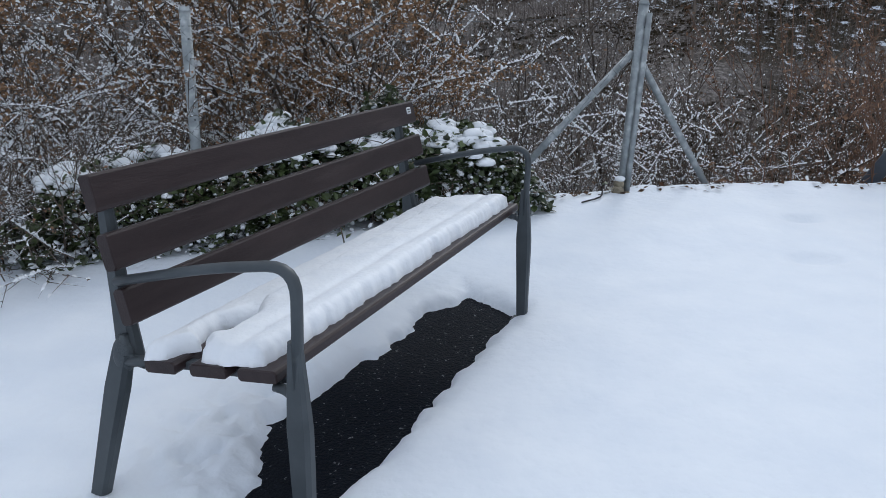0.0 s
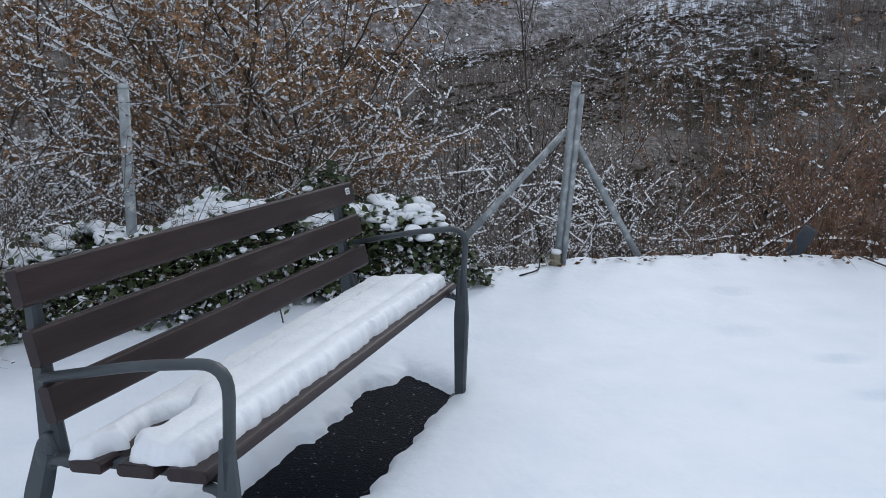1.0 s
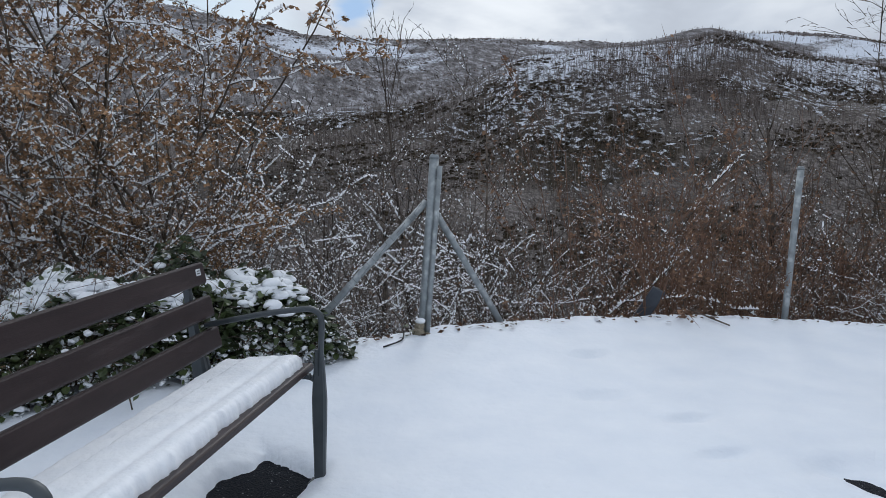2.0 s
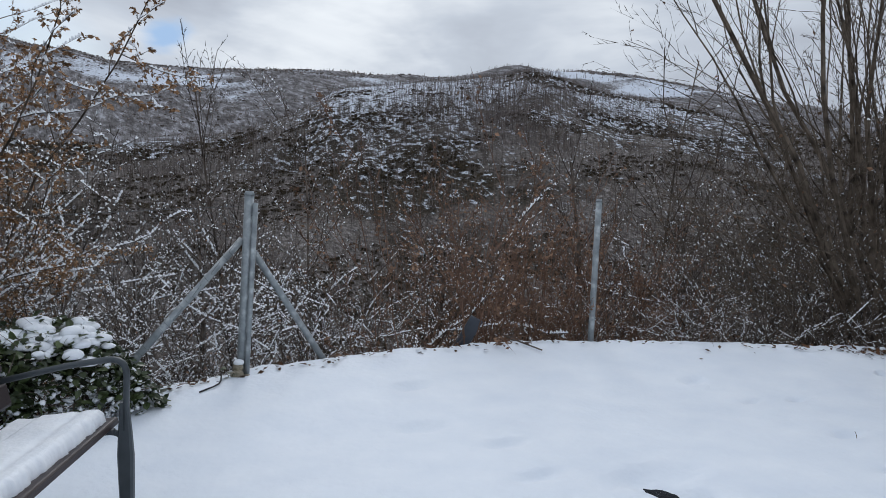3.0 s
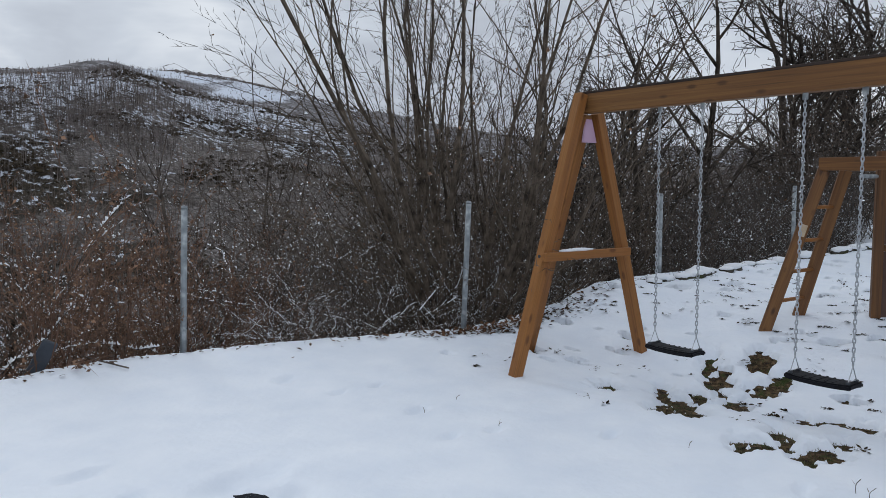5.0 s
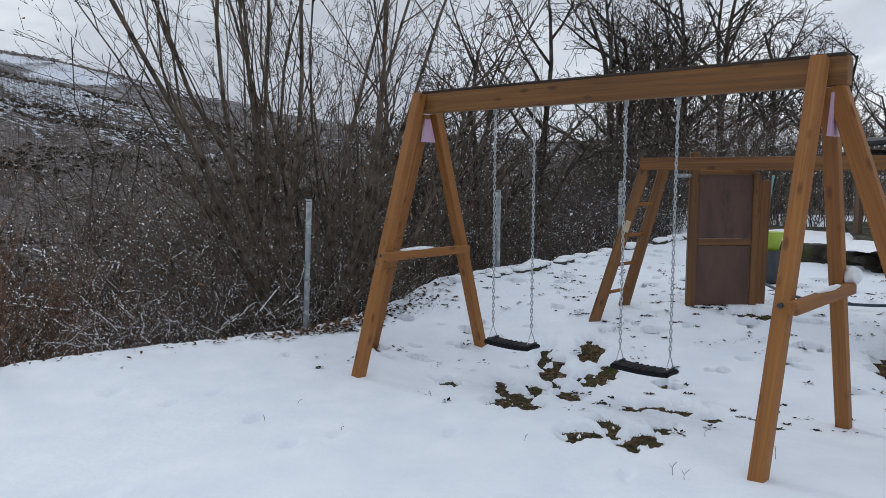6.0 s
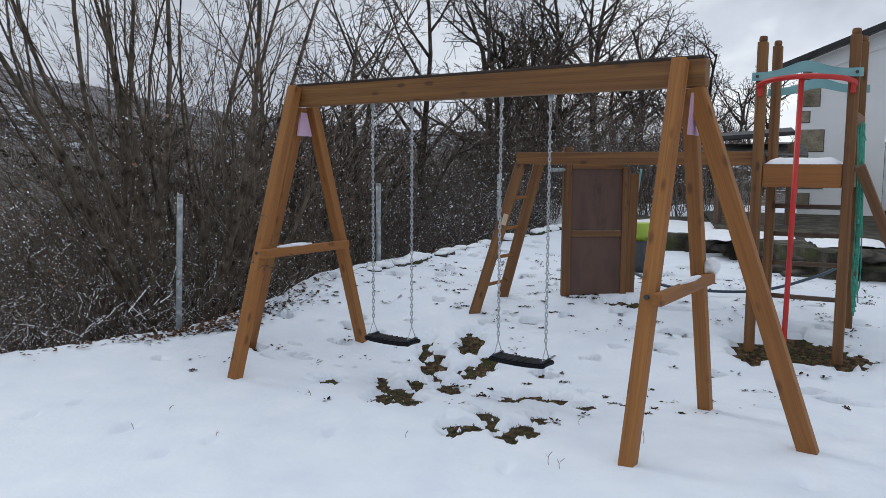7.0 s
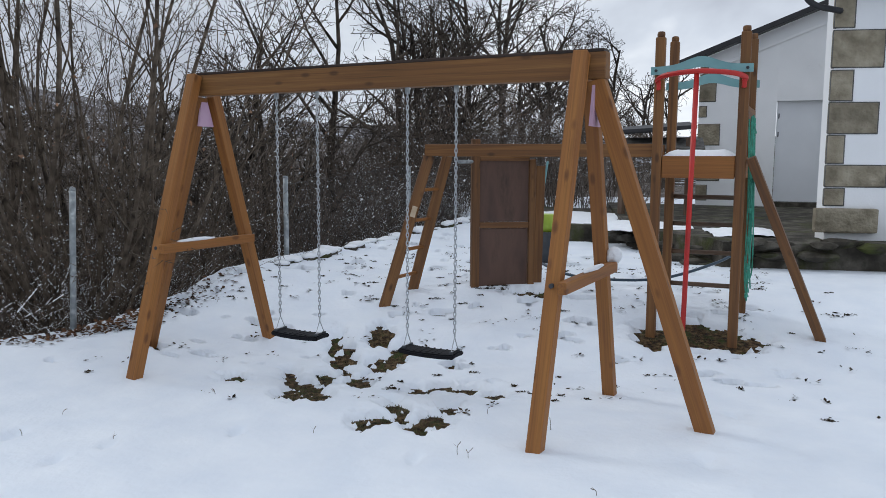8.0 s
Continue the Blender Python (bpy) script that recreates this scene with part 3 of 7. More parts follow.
# bare places in the snow: x, y, half width, half depth
BARE = [(4.93, 1.51, 0.072, 0.20), (5.19, 1.48, 0.088, 0.25), (5.5, 1.46, 0.075, 0.18), (5.41, 1.68, 0.057, 0.22), (5.98, 1.48, 0.077, 0.20), (5.73, 1.39, 0.045, 0.16), (6.24, 1.62, 0.044, 0.17), (5.43, 1.19, 0.076, 0.20),
        (4.9, 1.32, 0.08, 0.17), (6.42, 1.28, 0.091, 0.20), (5.9, 1.13, 0.082, 0.19), (6.1, 1.07, 0.077, 0.15), (5.3, 2.06, 0.081, 0.16)]
BARE += [(5.23, 0.74, 0.073, 0.17), (5.37, 0.58, 0.10, 0.12), (5.36, 0.43, 0.055, 0.16), (5.2, 0.25, 0.072, 0.17), (4.8, 0.82, 0.05, 0.13), (4.63, 0.72, 0.05, 0.12), (4.54, 0.52, 0.077, 0.135), (4.77, 0.48, 0.044, 0.13),
         (4.38, 0.58, 0.045, 0.085), (4.48, 0.8, 0.072, 0.09), (4.41, 0.92, 0.036, 0.10)]
THAW = [(6.62, -0.90, 0.13, 0.18), (6.66, -1.30, 0.34, 0.20), (7.45, 0.1, 0.16, 0.08)]  # wider ones round the tower


def rounded(out, floor):
    """The rounded lip of the snow: its height at a distance from a thawed border."""
    t = np.clip(out / 0.13, 0, 1)
    return np.where(out <= 0, floor, floor + 0.078 * np.sqrt(t * (2 - t)))


def snow_depth(x, y):
    """Depth of the snow; below zero where the ground shows."""
    x, y = np.asarray(x, float), np.asarray(y, float)
    depth = 0.055 + 0.010 * fractal(x * 0.9, y * 0.9, 3, 3) + 0.007 * fractal(x * 5, y * 5, 4, 9)
    ragged = 0.040 * fractal(x * 6, y * 6, 4, 21) + 0.03 * fractal(x * 2.2, y * 2.2, 2, 31)
    # sheltered strip under the bench
    u = (x - HX) * HD[0] + (y - HY) * HD[1]
    v = (x - HX) * HN[0] + (y - HY) * HN[1]
    back_edge = 0.145 + 0.11 * (1 - smooth(0.15, 0.5, u)) + 0.09 * smooth(1.45, 1.75, u)
    inside = np.minimum(np.minimum(v - back_edge, 0.508 - v), np.minimum(u + 0.35, (1.86 - u - 0.5 * (v - 0.1)) * 0.9)) + ragged * np.where(v > 0.4, 0.35, 1.0) + 0.026 * fractal(x * 17, y * 17, 2, 91)
    depth = np.minimum(depth, rounded(0.012 - inside, -0.02))
    depth = depth - 0.028 * np.exp(-(((u - 0.35) / 0.35) ** 2 + ((v - 0.05) / 0.22) ** 2)) * (0.4 + 1.5 * fractal(x * 13, y * 13, 3, 41) + 1.1 * fractal(x * 29, y * 29, 2, 43))
    fringe = 0.45 * ragged + 0.050 * fractal(x * 11, y * 15, 3, 33) + 0.024 * fractal(x * 26, y * 26, 2, 35)
    crumbs = 0.003 + 0.045 * fractal(x * 24, y * 24, 2, 37)  # small pieces of snow left in the holes
    for bx, by, a, b in BARE + THAW:
        hx, hy = bx - 0.3, by + 0.2
        ln = math.hypot(hx, hy)
        p, q = ((x - bx) * hy - (y - by) * hx) / ln, ((x - bx) * hx + (y - by) * hy) / ln
        wide = a > 0.12
        e = ((1.22 if wide else 1.06) - np.sqrt((p / a) ** 2 + (q / (b if wide else 0.84 * b)) ** 2)) * min(a, b) + (1.7 * fringe + crumbs if wide else 0.95 * fringe + crumbs)
        depth = np.minimum(depth, rounded(-e, -0.015))
    # a thawed spot on the asphalt
    c, s = math.cos(radians(-72)), math.sin(radians(-72))
    p, q = (x - 2.49) * c + (y - 2.40) * s, -(x - 2.49) * s + (y - 2.40) * c
    e = (1 - np.sqrt((p / 0.12) ** 2 + (q / 0.05) ** 2)) * 0.05 + 0.7 * ragged + 0.022
    depth = np.minimum(depth, rounded(-e, -0.015))
    # thin, broken snow on the bank, under the shrub and round the play frames
    thin = smooth(4.6, 6.2, x) * smooth(-2.6, -1.2, y) * 0.75 + 0.8 * np.exp(-(((x - 6.0) / 1.2) ** 2 + ((y - 3.6) / 0.55) ** 2))
    speck = fractal(x * 6.5, y * 3.4, 4, 77)
    depth = depth - np.where(speck > 0.44, 0.19 + (speck - 0.44) * 3.0, 0) * np.clip(thin - 0.42, 0, 1.0) * 2.0
    d = edge_distance(x, y)
    heap = 0.018 * np.exp(-((d + 0.15) / 0.22) ** 2) * (1 + fractal(x * 2.5, y * 2.5, 3, 51) + 1.2 * fractal(x * 7, y * 7, 3, 53))
    depth = depth + heap - 0.35 * smooth(0.02, 0.35, d + 0.18 * fractal(x * 3, y * 3, 3, 61))
    # prints and dents
    for px, py, pr in ((3.83, 3.72, 0.09), (3.88, 3.29, 0.07), (1.84, 3.65, 0.14), (2.03, 2.82, 0.12), (2.11, 3.25, 0.11), (3.86, 2.63, 0.10), (4.14, 3.19, 0.06), (3.83, 2.06, 0.08), (3.58, 2.19, 0.07), (2.5, 2.6, 0.25), (4.1, 1.5, 0.08), (2.05, 4.3, 0.12), (4.1, -0.9, 0.10), (4.9, -1.2, 0.09), (3.9, 0.5, 0.08)):
        depth = depth - 0.032 * np.exp(-(((x - px) / pr) ** 2 + ((y - py) / (pr * 0.5)) ** 2 + 0.5 * fractal(x * 9, y * 9, 2, 57)) ** 2)
    return depth


def top_z(x, y):
    return float(ground_z(x, y) + max(-0.055, snow_depth(np.array([x]), np.array([y]))[0] - 0.055))


def soil_z(x, y):
    return float(ground_z(x, y)) - 0.055


def grid_mesh(name, X, Y, Z, mat):
    ny, nx = X.shape
    me = bpy.data.meshes.new(name)
    idx = np.arange(nx * ny).reshape(ny, nx)
    quads = np.stack([idx[:-1, :-1], idx[:-1, 1:], idx[1:, 1:], idx[1:, :-1]], -1).reshape(-1, 4)
    me.from_pydata(np.stack([X.ravel(), Y.ravel(), Z.ravel()], -1).tolist(), [], quads.tolist())
    me.polygons.foreach_set("use_smooth", [True] * len(me.polygons))
    for m in mat if isinstance(mat, list) else [mat]:
        me.materials.append(m)
    me.update()
    return me, quads


# one sheet of ground from the feet to the horizon
rad = np.concatenate([np.linspace(0.02, 18, 74), 18 * (2600 / 18) ** (np.linspace(0, 1, 191)[1:])])
ang = np.radians(np.concatenate([np.linspace(-60, 110, 281), np.linspace(110, 300, 77)[1:]]))
RR, AA = np.meshgrid(rad, ang)
GX, GY = RR * np.sin(AA), RR * np.cos(AA)
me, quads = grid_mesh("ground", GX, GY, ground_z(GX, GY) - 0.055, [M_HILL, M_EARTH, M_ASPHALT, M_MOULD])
cx, cy = GX.ravel()[quads].mean(1), GY.ravel()[quads].mean(1)
cr, cd = np.hypot(cx, cy), edge_distance(cx, cy)
kind_of = np.where((cr < 26), 1, 0)
kind_of = np.where((cr < 26) & (cx < 3.6 + 0.1 * cy) & (cd < -0.2), 2, kind_of)
kind_of = np.where((cr < 45) & (cd > 0.1), 3, kind_of)
me.polygons.foreach_set("material_index", kind_of.astype(np.int32))
tagged(new("ground", me), "sheet of asphalt and winter grass falling to a wooded valley with snowy hills", "ground", kind="structure")

# the snow on it
def steps(spans):
    out = []
    for a, b, s in spans:
        out += list(np.arange(a, b - 1e-6, s))
    return np.array(out + [spans[-1][1]])


sx = steps([(-14, -3, 0.5), (-3, -1.2, 0.1), (-1.2, 0.7, 0.015), (0.7, 3.6, 0.05), (3.6, 4.3, 0.03), (4.3, 6.7, 0.022), (6.7, 7.8, 0.03), (7.8, 12, 0.1), (12, 26, 0.5)])
sy = steps([(-20, -4, 0.5), (-4, -2.2, 0.1), (-2.2, 0.1, 0.035), (0.1, 2.2, 0.02), (2.2, 3.4, 0.022), (3.4, 5.7, 0.04), (5.7, 9, 0.3)])
SX, SY = np.meshgrid(sx, sy)
SZ = ground_z(SX, SY) - 0.055 + snow_depth(SX, SY)
me, _ = grid_mesh("snow_cover", SX, SY, SZ, M_SNOW)
tagged(new("snow_cover", me), "fresh white snow with thawed holes, small dents and ragged edges", "snow", kind="structure")
# ================= the bench =================
def bench_point(u, v, z):
    return Vector((BX + BD[0] * u + BN[0] * v, BY + BD[1] * u + BN[1] * v, z))


AXIS, ACROSS = Vector((*BD, 0)), Vector((*BN, 0))
Z0 = -0.10  # the legs go down through the snow to the asphalt
bench = root("bench", bench_point(0.8, 0.25, 0.0), "dark brown slatted bench with grey iron arms and snowy seat", "bench")


LEAN = math.degrees(math.atan(0.2376))


def back_v(z):
    """Front face of the back boards at a height."""
    return 0.2376 * (0.81 - z)


def bevelled_board(name, m, w, h, length):
    """A moulded board with rounded long edges and a fine groove near its lower front edge."""
    prof = [(0.5 * w, -0.5 * h + 0.010), (0.5 * w, 0.5 * h - 0.007), (0.5 * w - 0.002, 0.5 * h - 0.002), (0.5 * w - 0.007, 0.5 * h), (-0.5 * w + 0.006, 0.5 * h), (-0.5 * w, 0.5 * h - 0.006),
            (-0.5 * w, -0.5 * h + 0.006), (-0.5 * w + 0.006, -0.5 * h), (0.5 * w - 0.007, -0.5 * h), (0.5 * w - 0.002, -0.5 * h + 0.004)]
    bm = bmesh.new()
    rows = [[bm.verts.new((a * k, b * k2, z)) for a, b in prof] for z, k, k2 in ((0, 0.90, 0.96), (0.004, 1, 1), (length - 0.004, 1, 1), (length, 0.90, 0.96))]
    for lo, hi in zip(rows, rows[1:]):
        for i in range(len(prof)):
            j = (i + 1) % len(prof)
            bm.faces.new((lo[i], lo[j], hi[j], hi[i]))
    bm.faces.new(rows[0][::-1])
    bm.faces.new(rows[-1])
    return part(name, bm, M_SLAT, bench, "", m)


def board_pose(u, v, z, turn):
    m = Matrix((ACROSS, Vector((0, 0, 1)), AXIS)).transposed().to_4x4()
    m.translation = bench_point(u, v, z)
    return m @ Matrix.Rotation(radians(turn), 4, "Z")


for z0, z1 in ((0.729, 0.814), (0.598, 0.682), (0.473, 0.557)):
    zc = (z0 + z1) / 2
    bevelled_board("back_board", board_pose(0.0, back_v(zc) - 0.0165, zc, LEAN), 0.033, 0.086, BL)
for v0, v1, zt in ((0.100, 0.188, 0.400), (0.228, 0.327, 0.414), (0.358, 0.459, 0.427)):
    bevelled_board("seat_board", board_pose(-0.002, (v0 + v1) / 2, zt - 0.0145, 96), 0.029, v1 - v0, BL + 0.004)


def tapered(name, p, q, widths, mat, parent):
    """A cast leg: thickness along the bench and width across it at even steps from p to q, with rounded corners."""
    m, ln = along(p, q, ACROSS)
    bm = bmesh.new()
    rows = []
    for k, (thick, wide) in enumerate(widths):
        rows.append([bm.verts.new((0.5 * wide * cx, 0.5 * thick * cy, ln * k / (len(widths) - 1)))
                     for cx, cy in ((-1, -0.45), (-0.72, -1), (0.72, -1), (1, -0.45), (1, 0.45), (0.72, 1), (-0.72, 1), (-1, 0.45))])
    for lo, hi in zip(rows, rows[1:]):
        for i in range(8):
            bm.faces.new((lo[i], lo[(i + 1) % 8], hi[(i + 1) % 8], hi[i]))
    bm.faces.new(rows[0][::-1])
    bm.faces.new(rows[-1])
    return part(name, bm, mat, parent, "", m, smooth=False)


def side_frame(u, inner):
    """Cast side: front leg running into the arm loop, rear leg with knuckle and back support, seat bar."""
    f = part("side_frame", bmesh.new(), M_BENCH_METAL, bench, "grey painted iron side with arm loop")
    inv = MADE[f].inverted()
    ov = [(0.0115 * math.cos(2 * math.pi * i / 14), 0.0165 * math.sin(2 * math.pi * i / 14)) for i in range(14)]

    def strip(name, ctrl, r, profile):
        pts = [inv @ bench_point(u, v, z) for v, z in ctrl]
        part(name, sweep(fillet(pts, r) if r else pts, profile, up=AXIS), M_BENCH_METAL, f, smooth=True)
    strip("arm_loop", [(0.497, 0.36), (0.511, 0.668), (0.300, 0.636), (0.030, 0.571)], 0.075, ov)
    tapered("front_leg", bench_point(u, 0.499, Z0), bench_point(u, 0.497, 0.50), ((0.034, 0.042), (0.036, 0.044), (0.038, 0.048), (0.040, 0.054), (0.038, 0.058), (0.032, 0.046), (0.024, 0.030)), M_BENCH_METAL, f)
    tapered("rear_leg", bench_point(u, -0.142, Z0), bench_point(u, 0.022, 0.40), ((0.038, 0.044), (0.038, 0.046), (0.040, 0.050), (0.042, 0.054), (0.042, 0.060), (0.036, 0.052)), M_BENCH_METAL, f)
    us = u + 0.045 * inner
    tapered("back_support", bench_point(us - 0.02 * inner, 0.020, 0.355), bench_point(us, -0.030, 0.775), ((0.044, 0.066), (0.040, 0.052), (0.036, 0.040), (0.034, 0.034), (0.032, 0.030), (0.026, 0.026)), M_BENCH_METAL, f)
    # darker than the frame: shade under the seat boards put into the rail's colour
    beam("seat_rail", bench_point(u + 0.03 * inner, 0.10, 0.376), bench_point(u + 0.03 * inner, 0.47, 0.400), 0.03, 0.02, M_STEEL_DARK, f)
    strip("seat_bar", [(0.005, 0.374), (0.06, 0.380), (0.112, 0.386)], 0.0, [(0.0125 * math.cos(2 * math.pi * i / 12), 0.0165 * math.sin(2 * math.pi * i / 12)) for i in range(12)])
    for name, ctrl in (("rear_fillet", [(0.028, 0.44), (0.030, 0.382), (0.085, 0.376)]), ("front_fillet", [(0.440, 0.388), (0.484, 0.384), (0.494, 0.31)])):
        strip(name, ctrl, 0.03, ring(0.0115, 10))
    bm = bmesh.new()
    bmesh.ops.create_icosphere(bm, subdivisions=3, radius=1)
    part("knuckle", bm, M_BENCH_METAL, f, "", Matrix.Translation(bench_point(u, 0.020, 0.388)) @ Matrix((ACROSS, AXIS, Vector((0, 0, 1)))).transposed().to_4x4() @ Matrix.Diagonal((0.027, 0.022, 0.046, 1)), smooth=True)
    for v, z in ((0.066, 0.50), (0.034, 0.64)):
        rod("bolt", bench_point(us, v - 0.062, z), bench_point(us, v - 0.044, z), 0.010, M_STEEL_DARK, f, "", 8)
    for v in (-0.132, 0.506):
        beam("foot_plate", bench_point(u, v - 0.05, Z0 + 0.06), bench_point(u, v + 0.05, Z0 + 0.06), 0.06, 0.012, M_BENCH_METAL, f)
    return f


side_frame(0.018, 1)
side_frame(BL - 0.045, -1)
# maker's tag on the top board, lettering too small to read
tag_m = Matrix((AXIS, Vector((-BN[0] * 0.231, -BN[1] * 0.231, 0.973)), Vector((BN[0] * 0.973, BN[1] * 0.973, 0.231)))).transposed().to_4x4()
tag_m.translation = bench_point(BL - 0.055, back_v(0.783) + 0.0015, 0.783)
tag = part("maker_tag", box(0.036, 0.026, 0.002, 0.0008, 1), M_WHITE_TAG, bench, "small white tag with grey bars", tag_m)
for k in range(2):
    part("bar", box(0.022, 0.004, 0.0012, 0), M_BENCH_METAL, tag, "", tag_m @ Matrix.Translation((0, 0.005 - 0.010 * k, 0.0012)))


def snow_bed(u0, u1, v0, v1, high, seed, groove):
    """A soft layer of snow on boards, with ragged sides; v0 and v1 give its sides along the bench."""
    nu, nv = int((u1 - u0) / 0.008), 34
    U, V = np.meshgrid(np.linspace(0, 1, nu), np.linspace(0, 1, nv))
    X = u0 + (u1 - u0) * U
    lo, hi = v0(X), v1(X)
    rag = 0.005 * fractal(X * 9, X * 0 + seed, 3, seed) + 0.0045 * fractal(X * 38, X * 0 + seed, 2, seed + 1)
    Y = lo - rag + (hi - lo + rag + 0.008 * fractal(X * 12, X * 0 + seed, 3, seed + 2) + 0.010 * fractal(X * 40, X * 0 + seed, 3, seed + 4)) * V
    X = X + (0.5 - U) * 2 * (0.012 + 0.020 * fractal(Y * 16, Y * 0 + seed + 5, 3, seed + 3)) * np.exp(-np.minimum(U, 1 - U) * (u1 - u0) / 0.05)
    e = np.minimum(np.minimum(V, 1 - V) * (hi - lo), np.minimum(U, 1 - U) * (u1 - u0))
    dome = np.sqrt(np.clip(1 - (1 - np.clip(e / 0.034, 0, 1)) ** 2, 0, 1))
    h = high * dome * (0.88 + 0.10 * fractal(X * 4, Y * 6, 3, seed + 7)) + 0.0022 * dome * fractal(X * 34, Y * 34, 3, seed + 9)
    h = h * (1 - 0.4 * np.exp(-((Y - 0.205) / 0.035) ** 2) * smooth(0.07, 0.12, X) * (1 - smooth(0.26, 0.34, X)))  # lower beside the gap
    h = h - groove * np.exp(-((Y - 0.342) / 0.017) ** 2) * dome
    Z = 0.384 + 0.105 * Y + 0.004 + np.maximum(h, 0.0)
    rim = (V == 0) | (V == 1) | (U == 0) | (U == 1)
    Z = np.where(rim, 0.384 + 0.105 * Y, Z)
    vs = [bench_point(x, y, z) for x, y, z in zip(X.ravel(), Y.ravel(), Z.ravel())]
    fs = [(i * nu + j, i * nu + j + 1, (i + 1) * nu + j + 1, (i + 1) * nu + j) for i in range(nv - 1) for j in range(nu - 1)]
    return vs, fs


snow1 = root("bench_snow", bench_point(0.8, 0.34, 0.43), "soft thick layer of snow lying along the bench seat", "snow")
for u0, u1, v0, v1, hgt, sd, gr in ((0.004, BL - 0.03, lambda u: 0.098 + 0 * u, lambda u: 0.167 + 0.075 * smooth(0.20, 0.34, u) - 0.012 * smooth(0.08, 0.0, u) + 0.030 * np.exp(-((u - 0.065) / 0.025) ** 2), 0.050, 8, 0.0),
                                    (0.0, BL - 0.03, lambda u: 0.246 - 0.064 * smooth(0.20, 0.34, u) + 0.004 * smooth(0.06, 0.0, u) - 0.026 * np.exp(-((u - 0.065) / 0.025) ** 2), lambda u: 0.428 - 0.010 * smooth(0.15, 0.0, u), 0.056, 3, 0.006)):
    vs, fs = snow_bed(u0, u1, v0, v1, hgt, sd, gr)
    ob = part("snow_layer", ([v - Vector(MADE[snow1].translation) for v in vs], fs), M_SNOW_OBJ, snow1, smooth=True)
# dry twig with two leaves standing in the snow behind the seat
twig = root("dry_twig", (-0.49, 3.79, 0.02), "thin dry twig with small dark leaves stuck in snow", "twig")
base = Vector((-0.49, 3.79, 0.0))
pts = curve_points([base, base + Vector((-0.012, 0.0, 0.07)), base + Vector((-0.03, 0.0, 0.16)), base + Vector((-0.045, 0.0, 0.23))], 4)
o = MADE[twig].translation
part("stem", sweep([p - o for p in pts], ring(0.004, 5)), M_TWIG, twig)
for k, (dx, dz) in enumerate(((0.0, 0.07), (-0.045, 0.08))):
    p = base + Vector((dx, 0, dz)) - o
    part("leaf", ([p, p + Vector((0.022, 0.006, 0.012)), p + Vector((0.03, 0.0, 0.03)), p + Vector((0.004, -0.006, 0.022))], [(0, 1, 2, 3)]), M_IVY, twig)
# ================= the swing =================
SX0, SY0, SH, SL, SHIGH = 5.62, 2.37, -1.894, 2.80, 2.018
SD, SN = Vector((math.cos(SH), math.sin(SH), 0)), Vector((math.sin(SH), -math.cos(SH), 0))


def swing_point(u, v, z):
    return Vector((SX0, SY0, 0)) + SD * u + SN * v + Vector((0, 0, z))


swing = root("swing_set", swing_point(SL / 2, 0, 0), "orange-brown pine double swing frame standing in snow", "swing set")
beam("top_beam", swing_point(-0.03, 0, SHIGH - 0.075), swing_point(SL + 0.12, 0, SHIGH - 0.075), 0.09, 0.145, M_BEAM, swing, (0, 0, 1), 0.008)

beam("top_strip", swing_point(-0.02, 0, SHIGH + 0.004), swing_point(SL + 0.11, 0, SHIGH + 0.004), 0.094, 0.018, M_WET_EDGE, swing, (0, 0, 1), 0.003, "dark wet weathered top edge")


def swing_leg(u, s, z, lean=0.0, top_u=None):
    beam("leg", swing_point(u + lean, s, z - 0.12), swing_point(u if top_u is None else top_u, 0.085 if s > 0.3 else (-0.085 if s < -0.3 else s * 0.3), SHIGH - (0.01 if s > 0.3 else 0.14)), 0.074, 0.078, M_TIMBER, swing, SD)


swing_leg(0.0, 0.745, -0.03)
swing_leg(0.0, -0.706, -0.08)
swing_leg(SL, 0.706, 0.02)
swing_leg(SL, -0.706, -0.06)
beam("brace_leg", swing_point(SL + 0.745, -0.03, -0.14), swing_point(SL + 0.06, 0.0, SHIGH - 0.15), 0.074, 0.095, M_TIMBER, swing, SD)
beam("brace_leg", swing_point(-0.62, 0.06, -0.12), swing_point(-0.04, 0.0, SHIGH - 0.15), 0.074, 0.095, M_TIMBER, swing, SD)
for u, zr in ((0.0, 0.83), (SL, 0.80)):
    k = (SHIGH - zr) / SHIGH
    sgn = 1 if u == 0 else -1
    rail = beam("rung", swing_point(u + 0.07 * sgn if u == 0 else u + 0.075, 0.70 * k + (0.09 if u == 0 else 0.13), zr), swing_point(u + 0.07 * sgn if u == 0 else u + 0.075, -0.70 * k + 0.02, zr), 0.050, 0.062, M_TIMBER, swing)
    for s in (1, -1):
        p = swing_point(u + (0.0), s * 0.70 * k + 0.0, zr)
        rod("bolt", p + SN * 0.035 * 1, p + SN * 0.075, 0.013, M_STEEL_DARK, swing, "dark round bolt head", 8)
